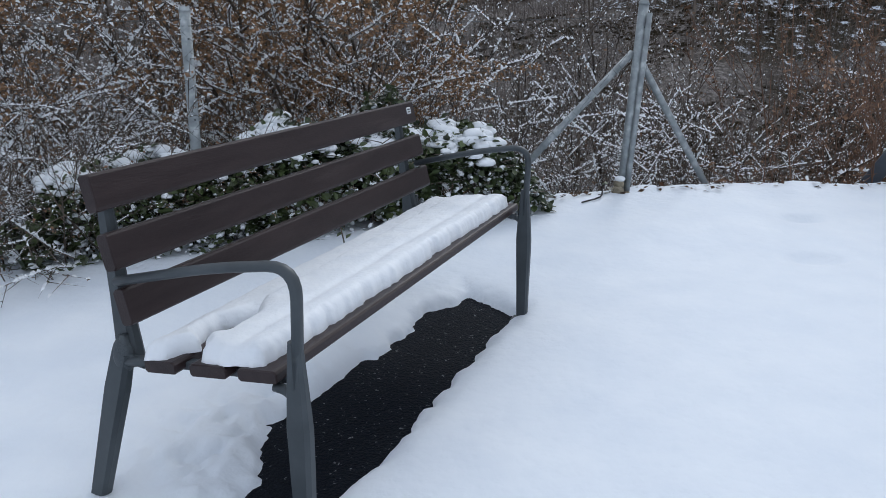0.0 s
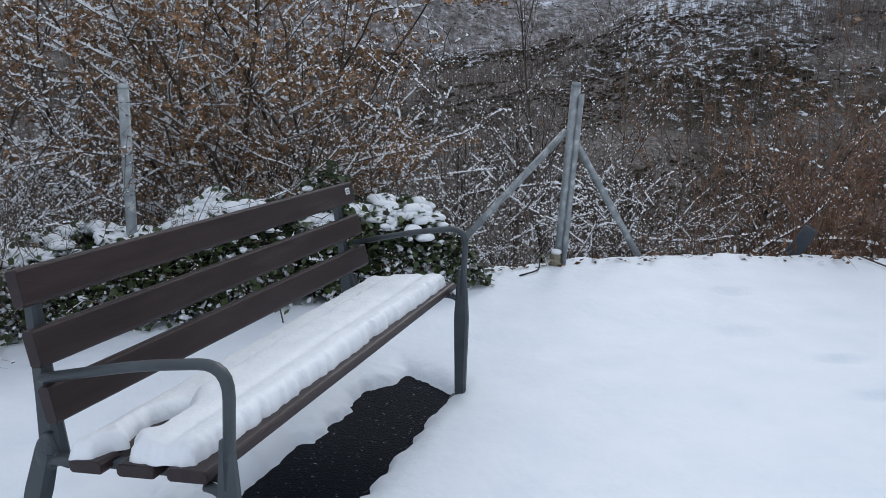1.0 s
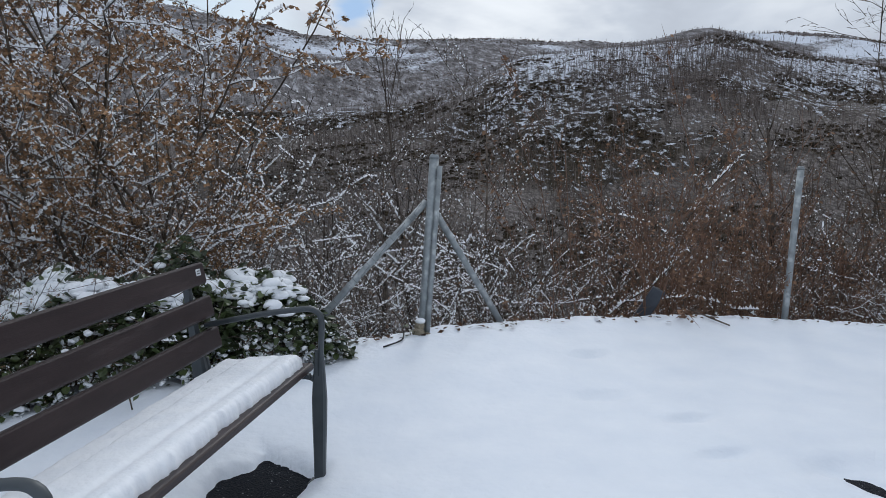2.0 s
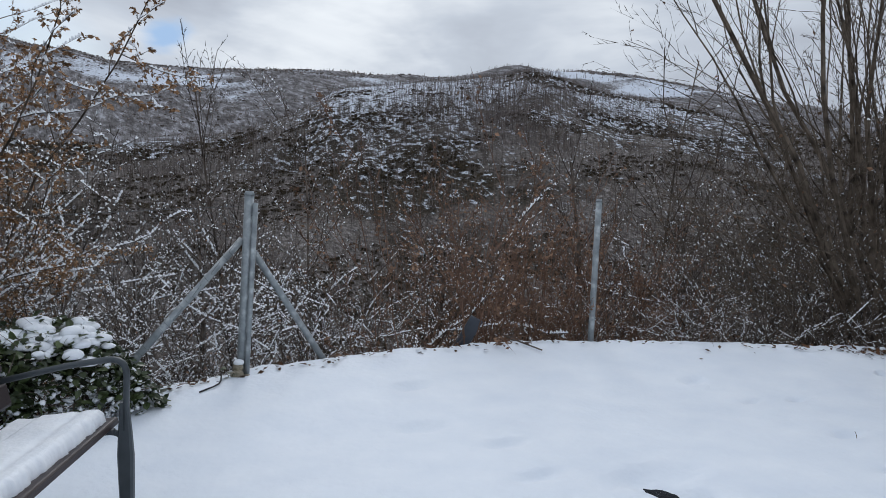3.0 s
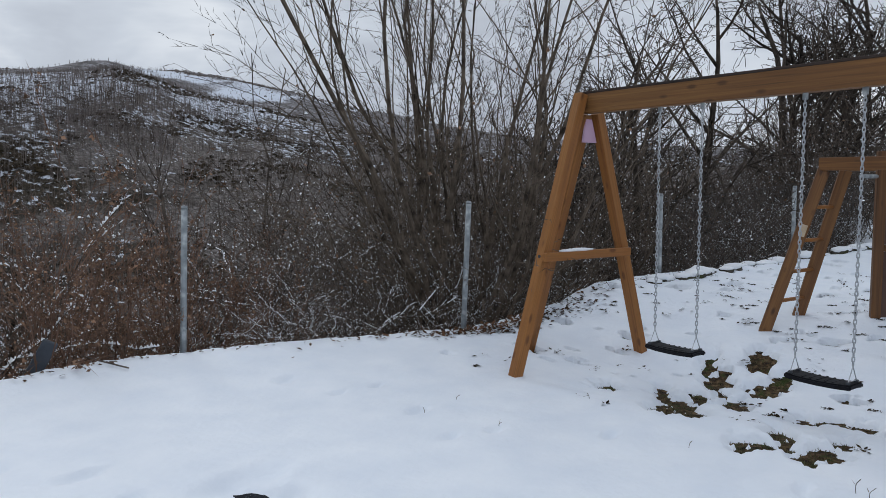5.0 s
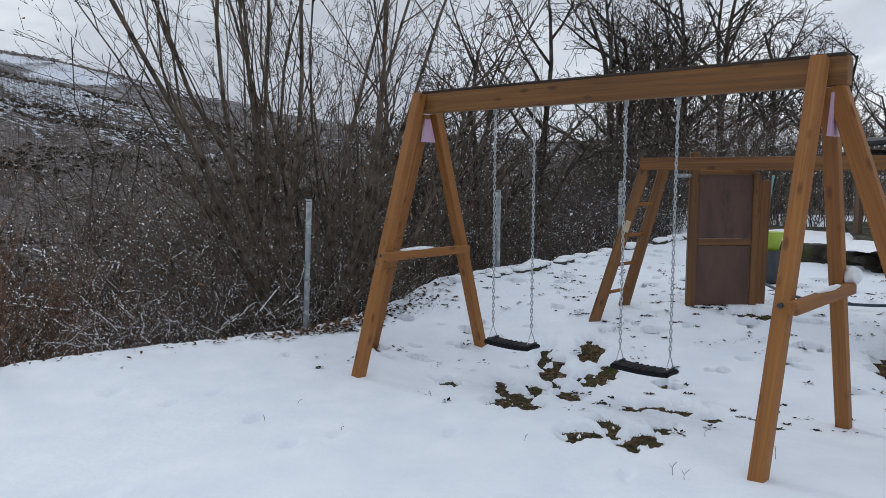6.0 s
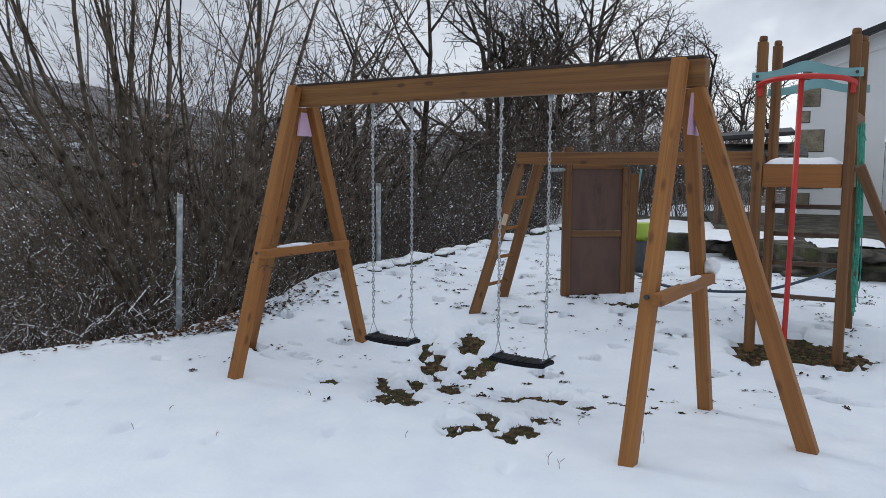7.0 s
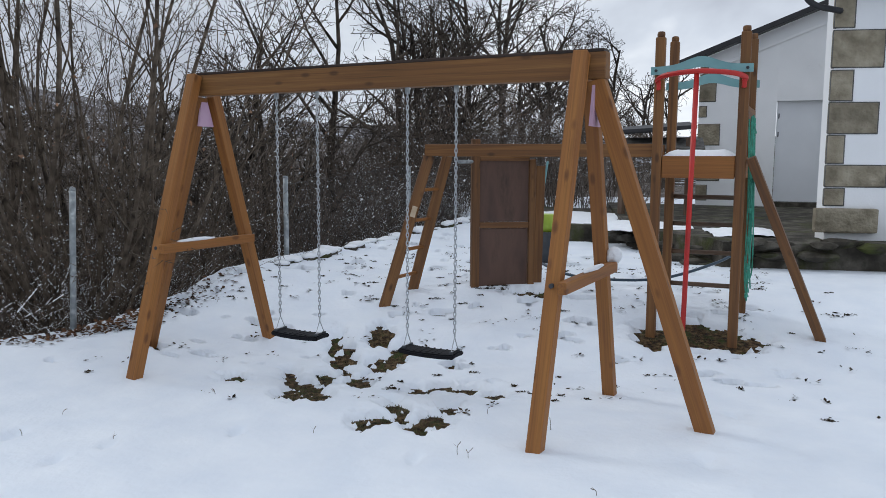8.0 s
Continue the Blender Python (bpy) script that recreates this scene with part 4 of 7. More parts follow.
for u in (0.0, SL):
    rod("bolt", swing_point(u, 0.12, SHIGH - 0.12), swing_point(u, 0.145, SHIGH - 0.12), 0.016, M_STEEL_DARK, swing, "dark round bolt head", 8)
    # pink plate in the fork of the legs
    bm = bmesh.new()
    prof = [(-0.03, -0.15), (0.03, -0.15), (0.085, -0.40), (-0.085, -0.40)] if u else [(-0.03, -0.17), (0.02, -0.17), (0.055, -0.36), (-0.09, -0.36)]
    vs = []
    for off in (-0.008, 0.008):
        for v, z in prof:
            vs.append(bm.verts.new(swing_point(u + off + (0.055 if u else -0.01), v, SHIGH + z) - MADE[swing].translation))
    bm.faces.new(vs[:4])
    bm.faces.new(vs[7:3:-1])
    for i in range(4):
        bm.faces.new((vs[i], vs[(i + 1) % 4], vs[4 + (i + 1) % 4], vs[4 + i]))
    part("fork_plate", bm, M_PINK, swing, "pink plastic triangular plate")


def link_mesh():
    pts = [Vector((0.0075 * math.cos(a), 0, 0.0132 * math.sin(a))) for a in [2 * math.pi * i / 10 for i in range(10)]]
    pts = [Vector((p.x, 0, p.z + (0.004 if p.z > 0.001 else (-0.004 if p.z < -0.001 else 0)))) for p in pts]
    return to_mesh("chain_link", sweep(pts, ring(0.0036, 4), closed=True, up=(0, 1, 0)), M_CHAIN)


LINK = link_mesh()


def hanging_swing(uc, tilt):
    zs, zt = 0.245, SHIGH - 0.16
    seat = root("hanging_swing", swing_point(uc, 0, zs), "black rubber swing seat hanging on two steel chains", "swing", "swings on the frame")
    m = MADE[seat] @ Matrix((SD, SN, Vector((0, 0, 1)))).transposed().to_4x4() @ Matrix.Rotation(radians(tilt), 4, "Y")
    bm = box(0.39, 0.150, 0.030, 0, z0=-0.026)
    bmesh.ops.subdivide_edges(bm, edges=bm.edges[:], cuts=3, use_grid_fill=True)
    for v in bm.verts:
        v.co.z += 0.008 * (abs(v.co.x) / 0.19) ** 2 - 0.006 * (abs(v.co.y) / 0.08) ** 2
    bmesh.ops.bevel(bm, geom=[e for e in bm.edges if e.calc_face_angle(0) > 0.8], offset=0.008, segments=2, affect="EDGES")
    part("seat", bm, M_RUBBER, seat, "", m)
    for k in range(7):
        part("tread", box(0.012, 0.12, 0.006, 0.002, 1), M_RUBBER, seat, "", m @ Matrix.Translation((-0.132 + 0.044 * k, 0, 0.0035)))
    for s in (-1, 1):
        bot, top = swing_point(uc + s * 0.168, 0, zs + 0.02), swing_point(uc + s * 0.168, 0, zt)
        apex = bot + (top - bot).normalized() * 0.085
        for e in (-1, 1):
            part("lug", box(0.03, 0.025, 0.022, 0.004, 1), M_STEEL_DARK, seat, "", Matrix.Translation(bot + SN * 0.045 * e + Vector((0, 0, -0.01))))
        tri = [bot - SN * 0.045, bot + SN * 0.045, apex]
        part("shackle", sweep([p - MADE[seat].translation for p in tri], ring(0.0035, 5), closed=True, up=SD), M_CHAIN, seat)
        way = (top - apex).normalized()
        count = int((top - apex).length / 0.0262)
        for i in range(count):
            p = apex + way * (0.010 + 0.0262 * i)
            ob = new("chain_link", LINK)
            hang(ob, seat, Matrix.Translation(p) @ Matrix.Rotation(SH + (0.8 if i % 2 else -0.8), 4, "Z"))
        part("hanger", box(0.034, 0.012, 0.125, 0.004, 1), M_GALV, seat, "", Matrix.Translation(top + Vector((0, 0, 0.035))) @ Matrix.Rotation(SH, 4, "Z"))


hanging_swing(0.82, 0)
hanging_swing(1.84, 0)

# snow on the rungs
def lump(name, at_p, size, label, seed=0):
    ob = root(name, at_p, label, "snow")
    bm = bmesh.new()
    bmesh.ops.create_icosphere(bm, subdivisions=3, radius=1)
    for v in bm.verts:
        v.co *= 1 + 0.22 * noise.noise(v.co * 1.8 + Vector((seed, 0, 0))) + 0.08 * noise.noise(v.co * 6)
    m = Matrix.Translation(at_p) @ Matrix((SN, -SD, Vector((0, 0, 1)))).transposed().to_4x4() @ Matrix.Diagonal((*size, 1))
    part("snow_lump", bm, M_SNOW_OBJ, ob, m=m, smooth=True)


kr = (SHIGH - 0.80) / SHIGH
lump("snow_ball", swing_point(SL + 0.075, -0.70 * kr + 0.02, 0.865), (0.045, 0.05, 0.055), "round lump of snow on the end of the rung", 2)
lump("snow_strip", swing_point(SL + 0.075, 0.0, 0.838), (0.20, 0.022, 0.012), "thin strip of snow on the rung", 3)
lump("snow_strip", swing_point(0.07, 0.18, 0.868), (0.17, 0.024, 0.014), "thin strip of snow on the rung", 4)

# ================= play tower with bars =================
A, B = Vector((6.69, -0.885, 0)), Vector((6.54, -1.485, 0))
W = (B - A).normalized()
DEEP = Vector((-W.y, W.x, 0))
DEEP = DEEP if DEEP.x > 0 else -DEEP
C, D = A + DEEP * 0.62 + W * 0.03, B + DEEP * 0.62 + W * 0.03
tower = root("play_tower", (A + D) / 2 + Vector((0, 0, 0.1)), "brown timber play tower with red pole, turquoise boards and snowy deck", "play tower")
POSTS = ((A, 2.41, -0.02), (B, 2.42, -0.02), (C, 2.46, 0.12), (D, 2.45, 0.12))
for p, zt, zb in POSTS:
    post = beam("post", p + Vector((0, 0, zb - 0.1)), p + Vector((0, 0, zt - 0.03)), 0.074, 0.074, M_TIMBER_OLD, tower, W, 0.010)
    part("post_cap", box(0.058, 0.058, 0.05, 0.018, 2), M_TIMBER_OLD, post, "", Matrix.Translation(p + Vector((0, 0, zt - 0.01))))
DECK = 1.475


def between(name, p, q, z, w, h, mat, parent=None, out=0.0, label=""):
    o = DEEP * out
    return beam(name, p + o + Vector((0, 0, z)), q + o + Vector((0, 0, z)), w, h, mat, parent or tower, (0, 0, 1), 0.006, label)


between("deck_board", A + W * 0.04, B - W * 0.04, DECK - 0.09, 0.04, 0.17, M_TIMBER)
between("deck_board", C + W * 0.04, D - W * 0.04, DECK - 0.09, 0.04, 0.17, M_TIMBER)
between("deck_board", A + DEEP * 0.04, C - DEEP * 0.04, DECK - 0.09, 0.04, 0.17, M_TIMBER)
between("deck_board", B + DEEP * 0.04, D - DEEP * 0.04, DECK - 0.09, 0.04, 0.17, M_TIMBER)
for k in range(6):
    between("deck_plank", A + DEEP * (0.06 + 0.1 * k), B + DEEP * (0.06 + 0.1 * k), DECK - 0.015, 0.09, 0.025, M_TIMBER_OLD)
for z in (0.38, 0.66, 0.90, 1.13):
    p, q = C + Vector((0, 0, z)), D + Vector((0, 0, z))
    rod("rung", p, q, 0.02, M_TIMBER_DARK, tower)
# turquoise arched boards
def arched(p, q, z, name):
    m = Matrix((W, Vector((0, 0, 1)), W.cross(Vector((0, 0, 1))))).transposed().to_4x4()
    m.translation = p + Vector((0, 0, z))
    ln = (q - p).length
    bm = bmesh.new()
    lo, hi = [], []
    for i in range(25):
        t = i / 24
        s = -0.06 + (ln + 0.12) * t
        arch = math.exp(-((t - 0.5) / 0.2) ** 2)
        lo.append((s, -0.030 + 0.050 * arch))
        hi.append((s, 0.030 + 0.068 * arch))
    ring_pts = lo + hi[::-1]
    f = [bm.verts.new((a, b, -0.012)) for a, b in ring_pts]
    g = [bm.verts.new((a, b, 0.012)) for a, b in ring_pts]
    n = len(ring_pts)
    for i in range(24):
        bm.faces.new((f[i], f[i + 1], f[n - 2 - i], f[n - 1 - i]))
        bm.faces.new((g[i + 1], g[i], g[n - 1 - i], g[n - 2 - i]))
    for i in range(n):
        bm.faces.new((f[i], g[i], g[(i + 1) % n], f[(i + 1) % n]))
    ob = part(name, bm, M_TURQ, tower, "turquoise arched board", m)
    for s in (-0.02, ln + 0.02):
        rod("screw", m @ Vector((s, 0, 0.01)), m @ Vector((s, 0, 0.022)), 0.012, M_STEEL_DARK, ob, "", 8)


arched(A - DEEP * 0.06, B - DEEP * 0.06, 2.12, "arch_board")
arched(C, D, 2.06, "arch_board")
# red loop and pole
loop = [A + Vector((0, 0, 2.025)) - DEEP * 0.05, A + Vector((0, 0, 2.055)) - DEEP * 0.07 - W * 0.005, A + Vector((0, 0, 2.075)) - DEEP * 0.20 + W * 0.09, A + Vector((0, 0, 2.085)) - DEEP * 0.28 + W * 0.31,
        B + Vector((0, 0, 2.075)) - DEEP * 0.20 - W * 0.09, B + Vector((0, 0, 2.055)) - DEEP * 0.07 + W * 0.005, B + Vector((0, 0, 2.025)) - DEEP * 0.05]
o = MADE[tower].translation
red = part("pole_loop", sweep([p - o for p in curve_points(loop, 6)], ring(0.019, 10)), M_RED, tower, "red painted steel loop", smooth=True)
foot = A + W * 0.27 - DEEP * 0.26
rod("slide_pole", foot + Vector((0, 0, -0.1)), A + Vector((0, 0, 2.09)) - DEEP * 0.27 + W * 0.30, 0.019, M_RED, tower, "red painted steel pole", 12)
for p in (A, B):
    part("pole_flange", box(0.045, 0.03, 0.07, 0.008, 2), M_RED, tower, "", Matrix.Translation(p + Vector((0, 0, 2.01)) - DEEP * 0.05))
# side brace with climbing net
foot_b = Vector((6.60, -2.19, -0.03))
beam("ramp_beam", foot_b, B + Vector((0, 0, 1.46)) + W * 0.07, 0.095, 0.07, M_TIMBER_OLD, tower, W)
net = part("climbing_net", bmesh.new(), M_ROPE_GREEN, tower, "green rope climbing net")
no = MADE[net].translation
rng = random.Random(6)
for i in range(7):
    s = i / 6
    p = B + W * (0.050 + rng.uniform(-0.01, 0.03)) + DEEP * (0.06 + 0.5 * s)
    c = [p + Vector((0, 0, 1.78)), p + W * rng.uniform(0.0, 0.03) + Vector((0, 0, 1.1)), p + W * rng.uniform(0.0, 0.04) + Vector((0, 0, 0.6)), p + W * rng.uniform(0.0, 0.05) + Vector((0.0, 0, 0.36 + 0.12 * s))]
    part("rope", sweep([q - no for q in curve_points(c, 5)], ring(0.0065, 6)), M_ROPE_GREEN, net)
for z in (0.40, 0.62, 0.84, 1.06, 1.28, 1.50, 1.70):
    p, q = B + W * 0.08 + DEEP * 0.05 + Vector((0, 0, z)), B + W * 0.06 + DEEP * 0.57 + Vector((0, 0, z - 0.03))
    part("rope", sweep([x - no for x in (p, (p + q) / 2 - Vector((0, 0, 0.03)) + W * 0.02, q)], ring(0.0065, 6)), M_ROPE_GREEN, net)
    rod("knot", p - Vector((0, 0, 0.018)), p + Vector((0, 0, 0.018)), 0.011, M_ROPE_GREEN, net, "", 6)
beam("net_rail", B + DEEP * 0.0 + Vector((0, 0, 1.80)) + W * 0.02, D + Vector((0, 0, 1.80)) + W * 0.02, 0.04, 0.09, M_TIMBER_OLD, tower)
# snow on the deck
deck_snow = root("deck_snow", (A + D) / 2 + Vector((0, 0, DECK)), "thin layer of snow on the tower deck", "snow")
vs, fs = [], []
for i in range(15):
    for j in range(15):
        e = min(i, j, 14 - i, 14 - j)
        p = A + W * (0.05 + 0.52 * i / 14) + DEEP * (-0.01 + 0.6 * j / 14)
        vs.append(p + Vector((0, 0, DECK + (0.045 * min(1, e / 1.5) + 0.008 * noise.noise(p * 9) if e else -0.003))) - MADE[deck_snow].translation)
for i in range(14):
    for j in range(14):
        fs.append((i * 15 + j, i * 15 + j + 1, (i + 1) * 15 + j + 1, (i + 1) * 15 + j))
part("snow_layer", (vs, fs), M_SNOW_OBJ, deck_snow, smooth=True)

# ---- overhead bars with end ladder ----
bars = root("monkey_bars", (7.2, 0.4, 0.15), "brown timber overhead bars with a slanted end ladder", "climbing frame")
E0, E1 = Vector((7.23, 1.06, 1.515)), A + DEEP * 0.04 + W * -0.02 + Vector((0, 0, 1.515))
E0B, E1B = E0 + DEEP * 0.55, E1 + DEEP * 0.55
for p, q in ((E0, E1), (E0B, E1B)):
    beam("bar_beam", p, q, 0.06, 0.105, M_TIMBER_OLD, bars)
for k in range(6):
    s = 0.16 + 0.14 * k
    rod("steel_bar", E0.lerp(E1, s) + Vector((0, 0, -0.10)) if k == 0 else E0.lerp(E1, s), E0B.lerp(E1B, s) + Vector((0, 0, -0.10)) if k == 0 else E0B.lerp(E1B, s), 0.016, M_GALV, bars, "grey steel bar", 8)
LF, LR = Vector((6.98, 1.42, 0.02)), Vector((7.26, 1.20, 0.03))
LFT, LRT = E0 + Vector((0.0, -0.03, -0.05)), E0 + Vector((0.10, -0.22, -0.05))
for p, q in ((LF, LFT), (LR + Vector((0.12, 0.06, 0)), LRT + Vector((0.12, 0.06, 0)))):
    beam("ladder_rail", p, q, 0.05, 0.095, M_TIMBER_OLD, bars, (0.3, -0.95, 0))
LR2, LRT2 = LR + Vector((0.12, 0.06, 0)), LRT + Vector((0.12, 0.06, 0))
for s in (0.25, 0.42, 0.60, 0.79):
    rod("ladder_rung", LF.lerp(LFT, s), LR2.lerp(LRT2, s), 0.016, M_TIMBER, bars)

tp = LF.lerp(LFT, 0.66) - Vector((0.055, 0.02, 0))
beam("name_plate", tp - (LFT - LF).normalized() * 0.05, tp + (LFT - LF).normalized() * 0.05, 0.012, 0.045, M_TAG_WOOD, bars, (0.3, -0.95, 0), 0.004, "small pale wooden plate")

# ---- brown panel standing under the bars ----
panel = root("plywood_screen", (7.5, 0.5, 0.2), "brown plywood screen in a timber frame standing on snow", "screen")
PL, PR = Vector((7.50, 0.645, -0.04)), Vector((7.67, 0.135, -0.04))
pw = (PR - PL).normalized()
beam("post", PL + Vector((0, 0, 0.05)), PL + Vector((0, 0, 1.66)), 0.075, 0.075, M_TIMBER_OLD, panel, pw)
beam("post", PR - pw * 0.0 + Vector((0, 0, 0.12)), PR + Vector((0, 0, 1.48)), 0.06, 0.06, M_TIMBER_OLD, panel, pw)
PR2 = PR + pw * 0.05 + Vector((0.10, 0.0, 0))
beam("post", PR2 + Vector((0, 0, 0.12)), PR2 + pw * 0.02 + Vector((0, 0, 1.42)), 0.10, 0.085, M_TIMBER_OLD, panel, pw)
mid = (PL + PR) / 2
for z0, z1 in ((0.27, 0.84), (0.90, 1.47)):
    m = Matrix((pw, Vector((0, 0, 1)).cross(pw), Vector((0, 0, 1)))).transposed().to_4x4()
    m.translation = mid
    part("plywood_sheet", box((PR - PL).length - 0.07, 0.018, z1 - z0, 0.003, 1, z0=z0), M_PANEL, panel, "", m)
beam("rail", PL + pw * 0.04 + Vector((0, 0, 0.87)), PR - pw * 0.03 + Vector((0, 0, 0.87)), 0.05, 0.055, M_TIMBER_OLD, panel)
beam("rail", PL + pw * 0.04 + Vector((0, 0, 1.485)), PR - pw * 0.03 + Vector((0, 0, 1.485)), 0.05, 0.04, M_TIMBER_OLD, panel)
# ================= fence =================
def fence_post(x, y, z0, z1, lean=(0, 0), r=0.026, label="galvanised round steel fence post with a cap", group="fence posts"):
    p = Vector((x, y, z0 - 0.35))
    k = (z1 - z0)
    q = Vector((x + lean[0] * k, y + lean[1] * k, z1))
    ob = root("fence_post", Vector((x, y, z0)), label, "fence post", group)
    pole = rod("pole", p, q, r, M_GALV, ob, "", 14)
    rod("cap", q - (q - p).normalized() * 0.012, q + (q - p).normalized() * 0.012, r * 1.14, M_GALV, pole, "", 14, r * 0.8)
    for f in (0.35, 0.62, 0.9):
        c = p.lerp(q, f)
        rod("wire_clip", c, c + Vector((0.02, -r - 0.006, 0)), 0.004, M_STEEL_DARK, pole, "", 6)
    return ob


corner = fence_post(1.12, 4.87, 0.16, 1.22, (0.073, -0.004), 0.030, "leaning galvanised corner post with two slanted struts")
rod("second_pole", Vector((1.148, 4.83, -0.1)), Vector((1.226, 4.83, 1.16)), 0.017, M_GALV, corner, "", 10)
rod("strut", Vector((1.17, 4.87, 0.93)), Vector((1.76, 5.12, 0.05)), 0.022, M_GALV, corner, "slanted grey strut", 10)
rod("strut", Vector((1.15, 4.88, 0.93)), Vector((0.30, 4.62, 0.08)), 0.022, M_GALV, corner, "slanted grey strut", 10)
foot = part("footing", bmesh.new(), M_STONE, corner, "mossy stone heaped at the post's foot")
for k, (dx, dy, dz, r) in enumerate(((-0.03, -0.02, 0.02, 0.045), (0.02, -0.04, 0.0, 0.035), (-0.02, -0.02, 0.07, 0.035), (-0.05, -0.03, -0.02, 0.03))):
    bm = bmesh.new()
    bmesh.ops.create_icosphere(bm, subdivisions=2, radius=r)
    for v in bm.verts:
        v.co *= 1 + 0.4 * noise.noise(v.co * 14 + Vector((k, 2, 0)))
    part("stone", bm, M_QUOIN, foot, "", Matrix.Translation((1.13 + dx, 4.84 + dy, 0.06 + dz)), smooth=False)
bm = bmesh.new()
bmesh.ops.create_icosphere(bm, subdivisions=2, radius=0.034)
for v in bm.verts:
    v.co.z *= 0.6
part("snow_cap", bm, M_SNOW_OBJ, foot, "small cap of snow", Matrix.Translation((1.11, 4.82, 0.165)), smooth=True)
fence_post(3.825, 4.85, 0.11, 1.17, (0.033, -0.025), 0.024)
fence_post(5.84, 3.645, 0.13, 1.19, (0.025, -0.043), 0.024)
fence_post(8.26, 2.76, 0.2, 1.24, (0, 0), 0.026)
fence_post(11.3, 2.05, 0.3, 1.32, (0, 0), 0.026)
fence_post(-1.275, 4.0, 0.12, 1.18, (0.012, 0), 0.027)
fence_post(-4.3, 2.85, 0.1, 1.16)


def wire_mesh(p, q, high, name="wire_fence"):
    """Chain-link netting with top and bottom wires between two posts."""
    p, q = Vector(p), Vector(q)
    ob = root(name, p, "grey diamond wire netting between steel fence posts", "wire fence")
    way, ln = (q - p).normalized(), (q - p).length
    cell = 0.062
    vs, fs = [], []
    n = int(ln / cell)
    rows = int(high / cell)
    for i in range(n):
        pts = []
        for k in range(rows + 1):
            s = (i + (k % 2)) * cell
            pts.append(way * s + Vector((0, 0, k * cell + (q.z - p.z) * s / ln)) + Vector((-way.y, way.x, 0)) * (0.003 if k % 2 else -0.003))
        a, b = sweep(pts, ring(0.0016, 3), up=(way.y, -way.x, 0.01), caps=False)
        c = len(vs)
        vs += a
        fs += [tuple(x + c for x in f) for f in b]
    part("netting", (vs, fs), M_WIRE, ob)
    for z in (0.02, high):
        part("wire", sweep([Vector((0, 0, z)), way * ln * 0.5 + Vector((0, 0, z - 0.012 + (q.z - p.z) / 2)), way * ln + Vector((0, 0, z + q.z - p.z))], ring(0.0016, 4)), M_WIRE, ob)


wire_mesh((-4.3, 2.84, 0.05), (-1.275, 3.97, 0.08), 1.02)
wire_mesh((-1.275, 3.97, 0.08), (1.12, 4.84, 0.10), 1.02)
wire_mesh((8.26, 2.77, 0.16), (11.3, 2.06, 0.26), 1.0)
wire_mesh((11.3, 2.06, 0.26), (14.2, 1.55, 0.3), 1.0)

SLAB, CORNER = (2.96, 5.30), (1.3, 4.95)
# dark slate stump leaning out of the snow
stump = root("slate_slab", (2.96, 5.30, 0.05), "dark grey slate slab leaning in the snow edge", "stone slab")
part("slab", box(0.105, 0.040, 0.40, 0.012, 2, z0=-0.2), M_SLATE, stump, "", Matrix.Translation((2.96, 5.30, 0.07)) @ Matrix.Rotation(radians(30), 4, (0.75, 0.66, 0)) @ Matrix.Rotation(radians(-30), 4, "Z"))

# snow-capped stones under the far fence
rng = random.Random(4)
for k in range(40):
    q = (k + rng.uniform(0, 0.8)) / 40
    x, y = 7.9 + 6.3 * q, 2.74 - 1.30 * q + rng.uniform(-0.05, 0.05)
    r = rng.uniform(0.045, 0.13)
    z = top_z(x, y) - 0.01
    turn = rng.uniform(-0.5, 0.2)
    st = root("edge_stone", (x, y, z), "dark rough stone with thin snow on top", "stone", "stones along the fence")
    wide, tall = rng.uniform(1.1, 1.9), rng.uniform(0.5, 0.9)
    for nm, mat, up, sq in (("stone", M_CONCRETE, 0.0, tall), ("snow_cap", M_SNOW_OBJ, tall * 0.55, tall * 0.55)):
        bm = bmesh.new()
        bmesh.ops.create_icosphere(bm, subdivisions=2, radius=r)
        for v in bm.verts:
            v.co *= 1 + 0.45 * noise.noise(v.co * 9 + Vector((k * 3.1, 0, 0)))
            v.co.z = v.co.z * sq + r * up
            v.co.x *= wide
        part(nm, bm, mat, st, m=Matrix.Translation((x, y, z)) @ Matrix.Rotation(turn, 4, "Z"), smooth=(nm != "stone"))

# ================= house =================
def wall_frame(p, q):
    """A pose with x from p towards q, y into the wall (away from the eye), z up."""
    p, q = Vector((*p, 0)), Vector((*q, 0))
    x = (q - p).normalized()
    y = Vector((0, 0, 1)).cross(x)
    m = Matrix((x, y, Vector((0, 0, 1)))).transposed().to_4x4()
    m.translation = p
    return m, (q - p).length


house = root("house", (13, -6, 0.4), "white plastered house with sandstone quoins and a dark roof edge", "house")


def wall_slab(name, m, x0, x1, z0, z1, thick, mat, parent, label=""):
    bm = bmesh.new()
    bmesh.ops.create_cube(bm, size=1)
    bmesh.ops.scale(bm, vec=(x1 - x0, thick, z1 - z0), verts=bm.verts)
    bmesh.ops.translate(bm, vec=((x0 + x1) / 2, thick / 2, (z0 + z1) / 2), verts=bm.verts)
    return part(name, bm, mat, parent, label, m)


